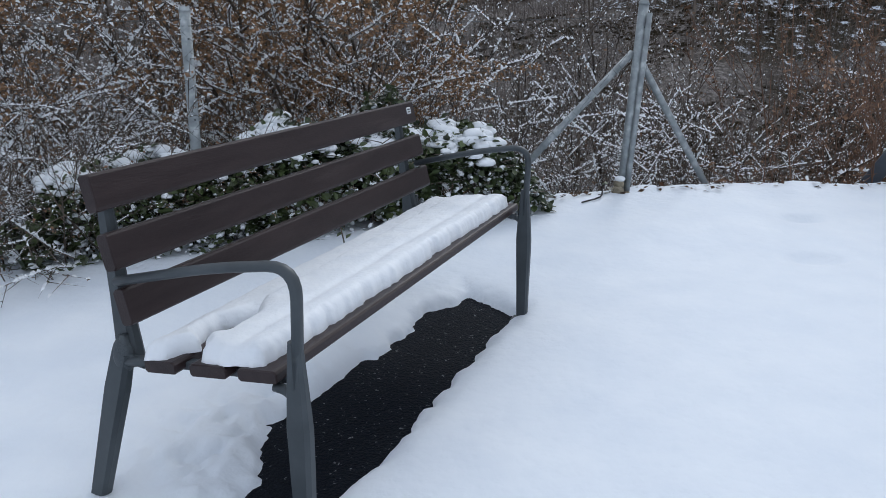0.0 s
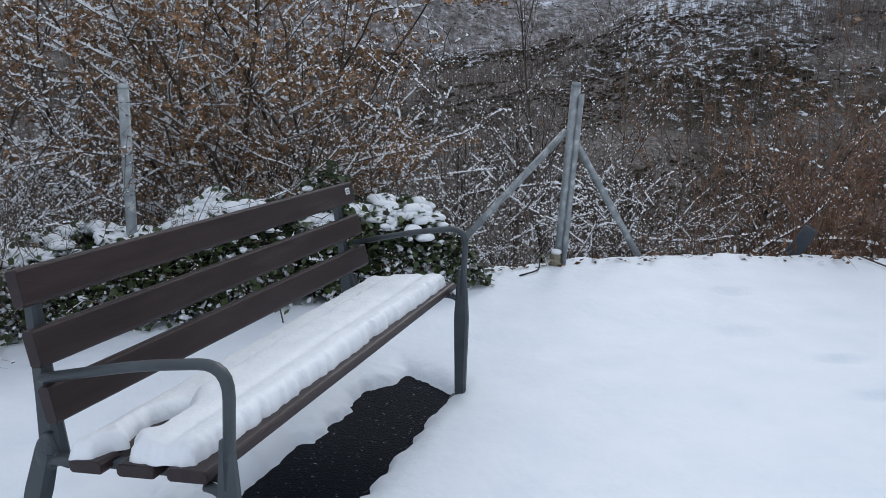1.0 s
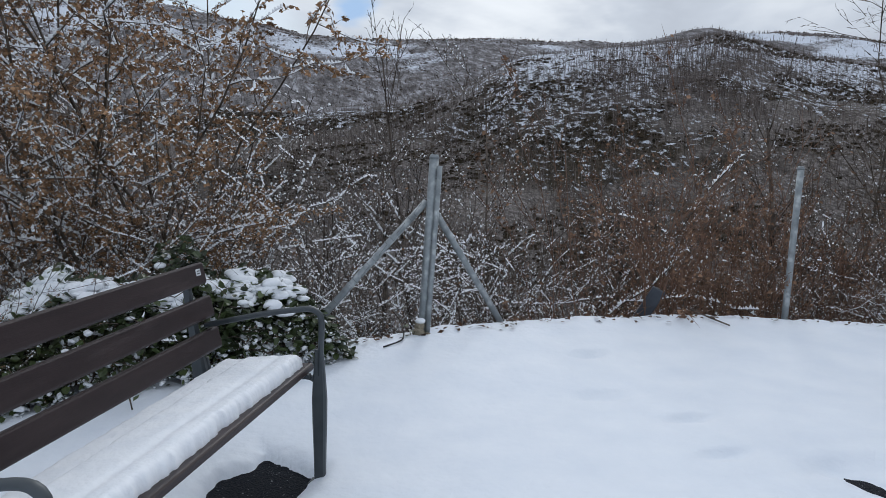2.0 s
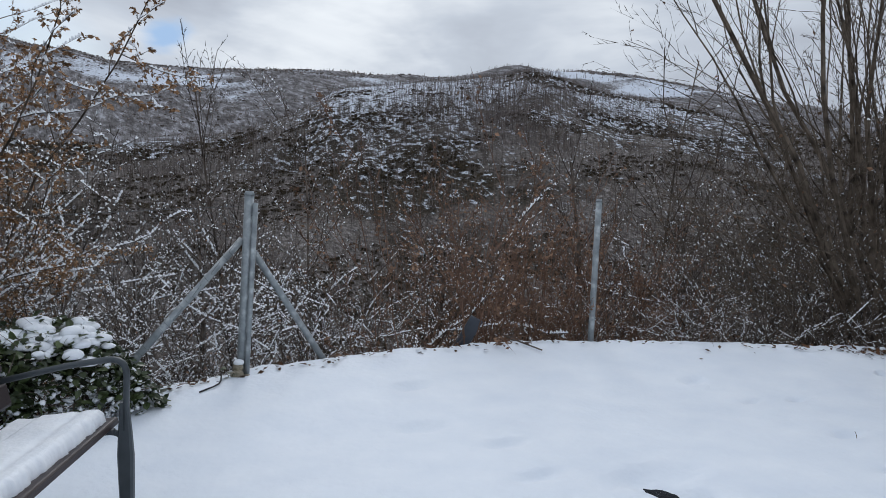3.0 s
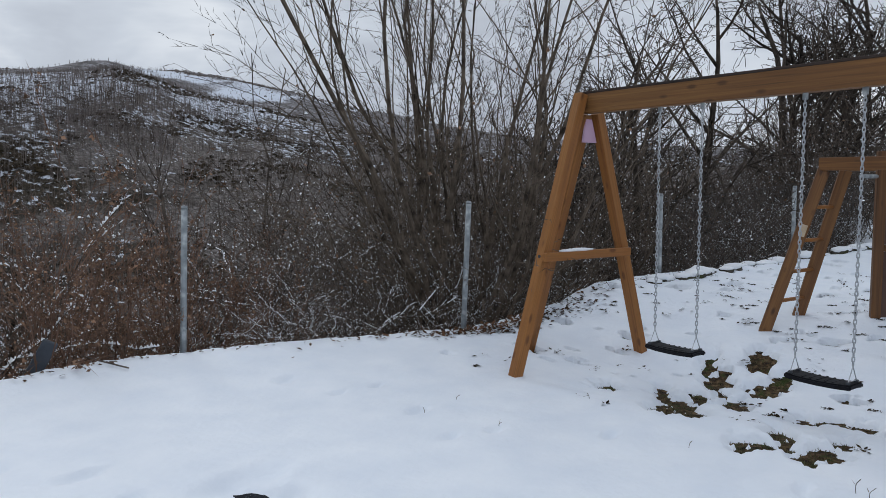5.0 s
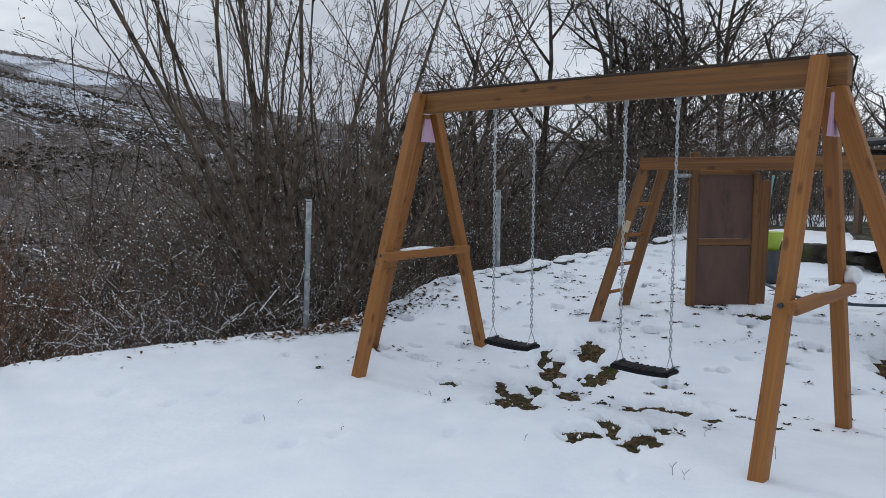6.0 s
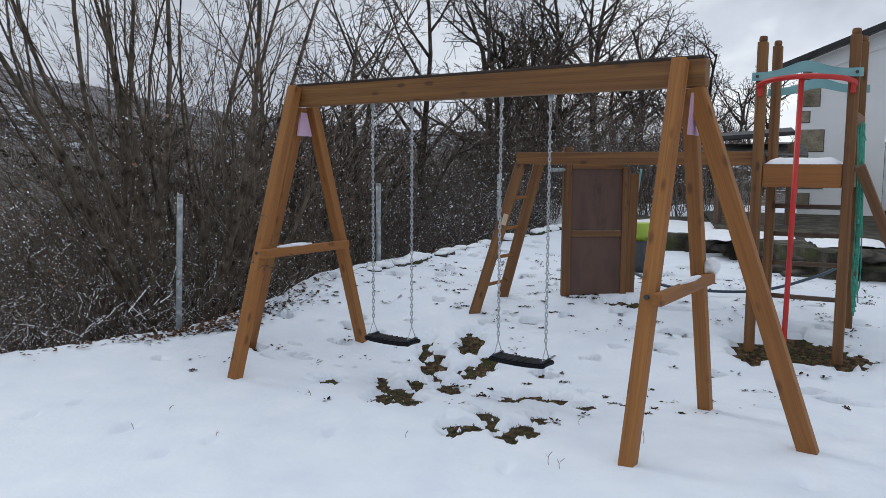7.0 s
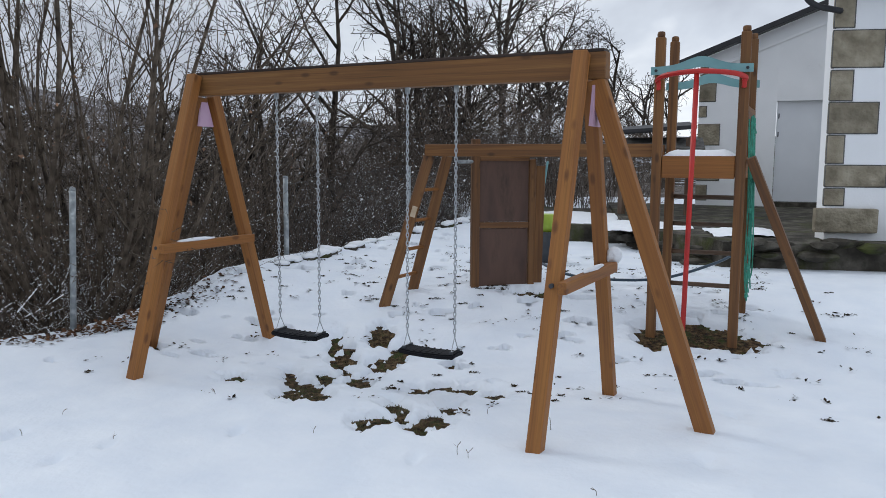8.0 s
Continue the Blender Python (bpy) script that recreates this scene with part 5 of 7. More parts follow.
def quoins(m, parent, x_edge, courses, proud=0.018):
    """Corner stones: foot, top and width of each course."""
    for z0, z1, w in courses:
        stone = part("quoin_stone", box(w, 0.08, z1 - z0, 0.006, 1), M_QUOIN, parent, "", m @ Matrix.Translation((x_edge + w / 2, 0.04 - proud, (z0 + z1) / 2)))
        part("mortar_joint", box(w + 0.018, 0.04, z1 - z0 + 0.024, 0.003, 1), M_STONE, stone, "dark mortar joint", m @ Matrix.Translation((x_edge + w / 2 + 0.006, 0.02 - proud * 0.45, (z0 + z1) / 2)))


# wing with its corner near the terrace
mw, _ = wall_frame((9.69, -3.07), (9.62, -9.0))
wall_slab("wall", mw, 0.0, 6.0, 0.1, 3.9, 0.35, M_PLASTER, house, "white plastered wall, damp and stained near its foot")
msd, _ = wall_frame((17.0, -8.0), (9.69 + 0.36, -3.10))
wall_slab("wall", msd, 0.0, 8.5, 0.1, 3.9, 0.35, M_PLASTER, house)
quoins(mw, house, -0.025, ((2.90, 3.25, 0.20), (2.47, 2.86, 0.52), (2.11, 2.43, 0.22), (1.75, 2.08, 0.50), (1.42, 1.72, 0.17), (1.16, 1.39, 0.62), (0.95, 1.13, 0.20)))
part("base_stone", box(0.66, 0.12, 0.27, 0.02, 2), M_QUOIN, house, "mossy sandstone base block", mw @ Matrix.Translation((0.20, -0.03, 0.78)))
beam("eaves_board", mw @ Vector((-0.35, -0.22, 3.42)), mw @ Vector((6.2, -0.22, 3.42)), 0.10, 0.14, M_ROOF, house)
gut = [mw @ Vector(p) for p in ((-0.42, -0.30, 3.42), (-0.41, -0.28, 3.20), (-0.30, -0.24, 3.10), (-0.10, -0.14, 3.07), (0.02, -0.03, 3.07))]
go = MADE[house].translation
part("rain_pipe", sweep([p - go for p in curve_points(gut, 5)], ring(0.034, 8)), M_ROOF, house, "dark rain pipe", smooth=True)
rv = [Vector(p) - go for p in ((9.35, -2.95, 3.45), (9.25, -9.6, 3.45), (17.0, -14.0, 5.2), (17.0, -7.95, 5.2))]
rv += [p + Vector((0, 0, 0.12)) for p in rv]
part("roof", (rv, [(3, 2, 1, 0), (4, 5, 6, 7), (0, 1, 5, 4), (1, 2, 6, 5), (2, 3, 7, 6), (3, 0, 4, 7)]), M_ROOF, house, "dark roof")

# rear building with the door
rear = root("outbuilding", (16.5, -4, 0.5), "white plastered outbuilding with sloping roof edge and a door", "house")
mr, _ = wall_frame((16.64, -2.72), (16.07, -5.05))
DX0, DX1, DZ = 1.42, 2.30, 2.58


def gable_top(x):
    return 3.42 + 0.385 * x


def quad_wall(x0, x1, z0, z1a, z1b, name="wall"):
    bm = bmesh.new()
    vs = [bm.verts.new(p) for p in ((x0, 0, z0), (x1, 0, z0), (x1, 0, z1b), (x0, 0, z1a), (x0, 0.4, z0), (x1, 0.4, z0), (x1, 0.4, z1b), (x0, 0.4, z1a))]
    for f in ((0, 1, 2, 3), (7, 6, 5, 4), (0, 4, 5, 1), (1, 5, 6, 2), (2, 6, 7, 3), (3, 7, 4, 0)):
        bm.faces.new([vs[i] for i in f])
    part(name, bm, M_PLASTER, rear, "", mr)


quad_wall(0.0, DX0, 0.2, gable_top(0), gable_top(DX0))
quad_wall(DX0, DX1, DZ, gable_top(DX0), gable_top(DX1))
quad_wall(DX1, 6.0, 0.2, gable_top(DX1), gable_top(6.0))
door = part("door", box(DX1 - DX0 - 0.02, 0.05, DZ - 0.66, 0.004, 1), M_DOOR, rear, "plain pale grey door", mr @ Matrix.Translation(((DX0 + DX1) / 2, 0.13, (DZ + 0.66) / 2)))
part("threshold", box(DX1 - DX0 - 0.02, 0.34, 0.46, 0.01, 1), M_CONCRETE, rear, "mossy concrete threshold", mr @ Matrix.Translation(((DX0 + DX1) / 2, 0.18, 0.42)))
part("hinge", box(0.02, 0.02, 0.10, 0.004, 1), M_STEEL_DARK, door, "", mr @ Matrix.Translation((DX0 + 0.05, 0.10, 2.3)))
part("hinge", box(0.02, 0.02, 0.10, 0.004, 1), M_STEEL_DARK, door, "", mr @ Matrix.Translation((DX0 + 0.05, 0.10, 1.95)))
beam("verge_board", mr @ Vector((-0.5, -0.12, gable_top(-0.5) + 0.06)), mr @ Vector((6.0, -0.12, gable_top(6.0) + 0.06)), 0.30, 0.10, M_ROOF, rear)
beam("plaster_band", mr @ Vector((0.0, -0.02, gable_top(0) - 0.28)), mr @ Vector((6.0, -0.02, gable_top(6.0) - 0.28)), 0.04, 0.05, M_PLASTER, rear)
quoins(mr, rear, 0.0, ((0.66, 0.95, 0.2), (1.05, 1.35, 0.42), (1.45, 1.68, 0.14), (1.75, 2.15, 0.40), (2.30, 2.50, 0.14), (2.60, 3.02, 0.30), (3.1, 3.35, 0.14)))
ms2, _ = wall_frame((21.0, -4.2), (16.70, -2.74))
wall_slab("wall", ms2, 0.0, 4.45, 0.2, 3.35, 0.35, M_PLASTER, rear)

# open shed with a low dark roof
shed = root("lean_to_shed", (15, -1.2, 0.5), "low open shed with dark sloping roof sheets on thin posts", "shed")
msh, _ = wall_frame((13.85, -0.65), (13.7, -2.1))
for k in range(2):
    part("roof_sheet", box(0.66, 2.2, 0.03, 0.008, 1), M_ROOF, shed, "", msh @ Matrix.Translation((0.70 + 0.55 * k, 1.0, 1.99 + 0.045 * k)) @ Matrix.Rotation(radians(5), 4, "X") @ Matrix.Rotation(radians(-4), 4, "Y"))
part("lower_sheet", box(1.5, 0.9, 0.03, 0.008, 1), M_STONE, shed, "grey weathered sheet", msh @ Matrix.Translation((0.98, 0.1, 1.72)) @ Matrix.Rotation(radians(12), 4, "X"))
beam("roof_edge", msh @ Vector((0.3, -0.15, 1.90)), msh @ Vector((1.6, -0.15, 1.98)), 0.05, 0.06, M_ROOF, shed)
for x in (0.45, 1.5):
    beam("post", msh @ Vector((x, -0.2, 0.2)), msh @ Vector((x, -0.2, 1.8)), 0.09, 0.09, M_TIMBER_DARK, shed)

# mossy terrace in front of the house
def terrace_block(name, corners, z0, z1, label):
    ob = root(name, Vector((corners[0][0], corners[0][1], z0)), label, "terrace", kind="structure")
    bm = bmesh.new()
    n = len(corners)
    o = MADE[ob].translation
    lo = [bm.verts.new(Vector((x, y, z0)) - o) for x, y in corners]
    hi = [bm.verts.new(Vector((x, y, z1)) - o) for x, y in corners]
    bm.faces.new(hi)
    for i in range(n):
        bm.faces.new((lo[i], lo[(i + 1) % n], hi[(i + 1) % n], hi[i]))
    bmesh.ops.subdivide_edges(bm, edges=bm.edges[:], cuts=6, use_grid_fill=True)
    for v in bm.verts:
        v.co += Vector((noise.noise(v.co * 1.7), noise.noise(v.co * 1.7 + Vector((9, 0, 0))), noise.noise(v.co * 2.1 + Vector((0, 7, 0))))) * 0.05
    part("slab", bm, M_CONCRETE, ob, smooth=False)
    return ob


terrace_block("terrace", [(9.25, -1.9), (9.15, -9.0), (17, -9.0), (17, -1.0), (11.2, -1.0)], 0.0, 0.56, "dark mossy concrete terrace with a rough edge")
terrace_block("terrace_step", [(12.0, 0.3), (11.4, -1.4), (16, -1.4), (16, 0.6)], 0.1, 0.50, "dark wet earth step in front of the shed")
for k, (x, y, a, b, zz) in enumerate(((13.3, -0.35, 0.85, 1.0, 0.50), (11.3, -1.25, 0.45, 0.5, 0.55), (10.3, -2.3, 0.30, 0.35, 0.58))):
    sn = root("snow_patch", (x, y, zz), "thin ragged patch of old snow on dark concrete", "snow", "snow patches")
    n = 44
    PX, PY = np.meshgrid(np.linspace(-1.3, 1.3, n) * b, np.linspace(-1.3, 1.3, n) * a)
    H = 0.05 * (1 - np.hypot(PX / b, PY / a)) + 0.045 * fractal((PX + x) * 4, (PY + y) * 4, 4, 7) + 0.02
    H = np.clip(H, -0.03, 0.035)
    vs = [Vector(p) for p in zip(PX.ravel().tolist(), PY.ravel().tolist(), H.ravel().tolist())]
    fs = [(i * n + j, i * n + j + 1, i * n + n + j + 1, i * n + n + j) for i in range(n - 1) for j in range(n - 1) if H[i:i + 2, j:j + 2].max() > -0.03]
    part("patch", (vs, fs), M_SNOW_OBJ, sn, smooth=True)

rng = random.Random(14)
for k in range(26):
    q = rng.random()
    x, y = (9.2 + rng.uniform(-0.08, 0.05), -2.0 - 1.9 * q) if k % 2 else (9.25 + 2.0 * q, -1.85 + 0.9 * q + rng.uniform(-0.06, 0.06))
    r = rng.uniform(0.05, 0.13)
    st = root("terrace_stone", (x, y, 0.3), "rough dark mossy stone along the terrace edge", "stone", "stones of the terrace edge")
    bm = bmesh.new()
    bmesh.ops.create_icosphere(bm, subdivisions=2, radius=r)
    for v in bm.verts:
        v.co *= 1 + 0.5 * noise.noise(v.co * 8 + Vector((k * 2.3, 4, 0)))
        v.co.z *= 0.5
        v.co.y *= 1.9
    part("stone", bm, M_CONCRETE, st, m=Matrix.Translation((x, y, rng.choice((0.30, 0.42, 0.55)) + rng.uniform(-0.03, 0.03))), smooth=False)

# hose hanging in a loose line, and a lime-green toy by the bars
hose = root("garden_hose", (8.0, -0.6, 0.4), "dark blue garden hose lying loosely over the snow", "hose")
pts = curve_points([(8.4, 0.15, 0.42), (7.9, -0.2, 0.34), (7.75, -0.6, 0.32), (7.8, -1.1, 0.34), (8.1, -1.6, 0.45), (8.6, -1.9, 0.5)], 6)
part("hose_line", sweep([p - MADE[hose].translation for p in pts], ring(0.014, 6)), M_ROPE_BLUE, hose, smooth=True)
toy = root("toy_bucket", (9.3, 0.02, 0.32), "lime-green plastic toy standing on a dark crate", "toy")
rod("crate", (9.3, 0.02, 0.28), (9.3, 0.02, 0.62), 0.11, M_STEEL_DARK, toy, "dark crate", 6)
rod("bucket", (9.3, 0.02, 0.62), (9.3, 0.02, 0.82), 0.07, M_LIME, toy, "lime-green bucket", 12, 0.12)
rope = root("climbing_rope", (8.6, 0.0, 0.9), "turquoise rope hanging from the bars", "rope")
pts = curve_points([(8.7, 0.02, 1.42), (8.75, 0.06, 1.15), (8.8, 0.14, 0.85), (8.8, 0.2, 0.6)], 6)
part("rope_line", sweep([p - MADE[rope].translation for p in pts], ring(0.012, 6)), M_TURQ, rope, smooth=True)
# ================= plants =================
def grow(seed, stems, length, radius, spread, levels, kids, ratio=0.62, bend=0.22, up=0.15, seg=4, root_r=0.15, thin=0.55, lean=(0, 0), angle=(25, 60), first=0.25, min_r=0.0016, straight=1.0):
    """Segments (p, q, r0, r1, level) of a woody plant."""
    rng = random.Random(seed)
    out = []

    def shoot(p, d, ln, r, level):
        steps_n = seg if level == 0 else (1 if level >= 3 and level == levels - 1 else (max(2, seg - 2) if level == 1 else 2))
        pts, dirs = [p], [d]
        for _ in range(steps_n):
            bd = bend * straight if level == 0 else bend
            d = (d + Vector((rng.gauss(0, bd), rng.gauss(0, bd), rng.gauss(0, bd) * 0.7 + up * (0.4 if level else 1))) * 0.55).normalized()
            p = p + d * (ln / steps_n)
            pts.append(p)
            dirs.append(d)
        for i in range(steps_n):
            a, b = r * (1 - 0.75 * i / steps_n), r * (1 - 0.75 * (i + 1) / steps_n)
            out.append((pts[i], pts[i + 1], max(a, min_r), max(b, min_r), level))
        if level + 1 < levels:
            n = kids[level] if level < len(kids) else kids[-1]
            for k in range(n):
                t = first + (1 - first) * (k + rng.random()) / n
                i = min(int(t * steps_n), steps_n - 1)
                q = pts[i].lerp(pts[i + 1], t * steps_n - i)
                side = dirs[i].orthogonal().normalized()
                side = Matrix.Rotation(rng.uniform(0, 2 * math.pi), 3, dirs[i]) @ side
                an = radians(rng.uniform(*angle))
                nd = (dirs[i] * math.cos(an) + side * math.sin(an)).normalized()
                shoot(q, nd, ln * ratio * rng.uniform(0.6, 1.15) * (1 - 0.35 * t), max(r * thin * (1 - 0.5 * t), min_r), level + 1)

    for s in range(stems):
        a = rng.uniform(0, 2 * math.pi)
        rr = root_r * math.sqrt(rng.random())
        tilt = spread * (0.25 + 0.75 * rng.random())
        d = Vector((math.cos(a) * tilt + lean[0], math.sin(a) * tilt + lean[1], 1)).normalized()
        shoot(Vector((math.cos(a) * rr, math.sin(a) * rr, -0.25)), d, length * rng.uniform(0.7, 1.1), radius * rng.uniform(0.6, 1.1), 0)
    return out


def wood_mesh(name, segs, mat, sides=6):
    """Tapered three- to six-sided sticks."""
    vs, fs = [], []
    for p, q, r0, r1, level in segs:
        n = min(sides, 6 if r0 > 0.03 else (4 if r0 > 0.012 else 3))
        t = q - p
        if t.length < 1e-6:
            continue
        t.normalize()
        a = t.orthogonal().normalized()
        b = t.cross(a)
        c = len(vs)
        if level >= 2 and r0 < 0.006:  # the finest twigs taper to a point
            for i in range(3):
                w = 2 * math.pi * i / 3
                vs.append(p + (a * math.cos(w) + b * math.sin(w)) * r0 * 1.15)
            vs.append(q)
            fs += [(c, c + 1, c + 3), (c + 1, c + 2, c + 3), (c + 2, c, c + 3)]
            continue
        for i in range(n):
            w = 2 * math.pi * i / n
            o = a * math.cos(w) + b * math.sin(w)
            vs.append(p + o * r0)
            vs.append(q + o * r1)
        for i in range(n):
            j = (i + 1) % n
            fs.append((c + 2 * i, c + 2 * j, c + 2 * j + 1, c + 2 * i + 1))
    return to_mesh(name, (vs, fs), mat)


def snow_mesh(name, segs, seed, share, size=1.0, zmin=-1, lines=0.0):
    """Crumbs and short broken lines of snow along the upper side of the flatter shoots."""
    rng = random.Random(seed)
    vs, fs = [], []

    def lump(x, t, side, u, half, w, h):
        c = len(vs)
        k = rng.choice((-1, 1))
        vs.extend([x - t * half - side * w * k * 0.6, x + side * w * k, x + t * half - side * w * k * 0.6, x + u * h + t * rng.uniform(-0.5, 0.5) * half])
        fs.extend([(c, c + 1, c + 3), (c + 1, c + 2, c + 3), (c + 2, c, c + 3)])

    for p, q, r0, r1, level in segs:
        t = q - p
        ln = t.length
        if ln < 1e-5 or p.z < zmin:
            continue
        steep = abs(t.z) / ln
        if steep > 0.85:
            continue
        t.normalize()
        side = t.cross(Vector((0, 0, 1))).normalized()
        u = side.cross(t)
        if lines and steep < 0.75 and level < 2 and rng.random() < lines:  # a rope of snow lying along the branch
            x = rng.uniform(0, 0.03)
            while x < ln:
                k = x / ln
                r = r0 + (r1 - r0) * k
                half, w = rng.uniform(0.009, 0.021) * size, (r * 0.8 + rng.uniform(0.0045, 0.0095)) * size
                h = w * rng.uniform(1.1, 1.9)
                c = p.lerp(q, k) + u * r * 0.3 + side * rng.uniform(-0.3, 0.3) * w
                i = len(vs)
                vs.extend([c - t * half, c + side * w, c + t * half, c - side * w, c + u * (r + h) + t * rng.uniform(-0.4, 0.4) * half])
                fs.extend([(i, i + 1, i + 4), (i + 1, i + 2, i + 4), (i + 2, i + 3, i + 4), (i + 3, i, i + 4)])
                x += half * (rng.uniform(1.0, 1.7) if rng.random() < 0.86 else rng.uniform(3, 7))
            continue
        count = share * ln / 0.036 * (1.0 if level < 3 else 0.6)
        count = int(count) + (rng.random() < count % 1)
        for _ in range(count):
            w = (0.5 * (r0 + r1) + rng.uniform(0.0015, 0.006)) * size
            lump(p.lerp(q, rng.random()) + u * r1 * 0.6, t, side, u, rng.uniform(0.006, 0.016) * size, w, w * rng.uniform(1.2, 2.0))
    return to_mesh(name, (vs, fs), M_SNOW_OBJ, True)


def leaf_mesh(name, segs, seed, count, size, mat, level_min=2, droop=0.4):
    """Small folded leaves on the thinner shoots."""
    rng = random.Random(seed)
    pool = [s for s in segs if s[4] >= level_min] or segs
    vs, fs = [], []
    for _ in range(count):
        p, q, *_r = rng.choice(pool)
        x = p.lerp(q, rng.random())
        d = Vector((rng.gauss(0, 1), rng.gauss(0, 1), rng.gauss(-droop, 0.6))).normalized()
        s = d.cross(Vector((rng.gauss(0, 1), rng.gauss(0, 1), rng.gauss(0, 1)))).normalized()
        n = d.cross(s)
        ln = size * rng.uniform(0.6, 1.3)
        w = ln * rng.uniform(0.22, 0.36)
        c = len(vs)
        vs += [x, x + d * ln * 0.45 + s * w + n * w * 0.3, x + d * ln, x + d * ln * 0.45 - s * w + n * w * 0.3]
        fs += [(c, c + 1, c + 2), (c, c + 2, c + 3)]
    return to_mesh(name, (vs, fs), mat)


def plant(name, meshes, label, category, m, group=""):
    ob = root(name, m, label, category, group)
    for nm, me, lb in meshes:
        o = new(nm, me)
        hang(o, ob, m)
        tagged(o, lb, kind="stuff")
    return ob


def at(x, y, z=None, turn=0.0, scale=1.0):
    z = soil_z(x, y) if z is None else z
    return Matrix.Translation((x, y, z)) @ Matrix.Rotation(turn, 4, "Z") @ Matrix.Scale(scale, 4)


# ---- thicket past the fence: a few kinds, many bushes ----
def kind_of_bush(seed, mat, stems, length, radius, spread, kids, snow, leaves, up=0.12, bend=0.24, angle=(25, 60), root_r=0.4, levels=4, min_r=0.0022, ratio=0.55, snow_size=0.9, seg=5, lines=0.0, leaf=0.030):
    sg = grow(seed, stems, length, radius, spread, levels, kids, ratio=ratio, bend=bend, up=up, root_r=root_r, min_r=min_r, angle=angle, first=0.15, seg=seg)
    made = [("crown", wood_mesh("crown", sg, mat, 3 if levels == 2 else 6), ""), ("snow_dusting", snow_mesh("snow_dusting", sg, seed, snow, snow_size, 0.1, lines), "white snow on twigs")]
    if leaves:
        made.append(("foliage", leaf_mesh("foliage", sg, seed, leaves, leaf, M_DRY_LEAF), "dry brown leaves"))
    return made


DARK = [kind_of_bush(100 + k, M_TWIG, 10, 1.75, 0.010, 0.50, (5, 4, 3), 0.45, 700 if k % 2 else 150, bend=0.40, seg=6, lines=0.62, leaf=0.022, snow_size=0.72) for k in range(5)]
BARE_BUSH = [kind_of_bush(150 + k, M_TWIG, 10, 1.75, 0.010, 0.45, (5, 4, 2), 0.05, 60, bend=0.28, up=0.2, lines=0.0, leaf=0.024) for k in range(3)]
RUST = [kind_of_bush(200 + k, M_TWIG_RED, 16, 1.7, 0.008, 0.42, (5, 4, 3), 0.12, 1700, up=0.25, bend=0.2, angle=(18, 45), root_r=0.5, leaf=0.026, snow_size=0.5) for k in range(3)]
SNOWY = [kind_of_bush(300 + k, M_TWIG, 6, 2.2, 0.013, 0.60, (7, 6, 3), 0.70, 60, up=0.05, bend=0.42, angle=(35, 80), root_r=0.3, seg=8, lines=0.9, snow_size=1.05, leaf=0.024) for k in range(4)]
FAR = [kind_of_bush(400 + k, M_TWIG_GREY if k % 2 else M_TWIG, 3, 2.6, 0.014, 0.26, (8, 3), 0.10, 0, levels=3, seg=4, min_r=0.0035, up=0.35, snow_size=0.9, angle=(25, 60), ratio=0.34) for k in range(4)]
TALL = [kind_of_bush(340 + k, M_TWIG, 4, 4.3, 0.024, 0.42, (13, 6, 3), 0.75, 120, up=0.07, bend=0.34, angle=(35, 80), root_r=0.5, seg=11, ratio=0.34, lines=0.9, snow_size=1.45, leaf=0.03, min_r=0.0032) for k in range(3)]
DISTANT = [kind_of_bush(480 + k, M_TWIG_GREY if k % 2 else M_TWIG, 3, 2.8, 0.045, 0.22, (11,), 0.05, 0, levels=2, seg=3, min_r=0.026, up=0.3, snow_size=3.0, angle=(20, 55), ratio=0.36) for k in range(4)]
FAR_RUST = [kind_of_bush(450 + k, M_TWIG_RED, 5, 1.9, 0.012, 0.35, (7, 3), 0.03, 300, levels=3, min_r=0.003, up=0.25, snow_size=0.7) for k in range(2)]
NAMES = {"bare": "dark bare shrub past the fence", "dark": "dark bare shrub dusted with snow past the fence", "rust": "rusty brown leafy shrub dusted with snow past the fence", "snowy": "dark bare shrub with snow lying on its branches", "tall": "tall dark bare shrub with snow along its branches",
         "far": "bare shrub on the slope falling to the valley", "far_rust": "rusty brown shrub on the slope falling to the valley"}


def edge_point(s):
    """A point s metres along the fence edge from its far left, and the outward way."""
    run = EDGE[1:13]
    for (x0, y0), (x1, y1) in zip(run, run[1:]):
        ln = math.hypot(x1 - x0, y1 - y0)
        if s <= ln:
            t = s / ln
            return x0 + (x1 - x0) * t, y0 + (y1 - y0) * t, -(y1 - y0) / ln, (x1 - x0) / ln
        s -= ln
    return x1, y1, -(y1 - y0) / ln, (x1 - x0) / ln


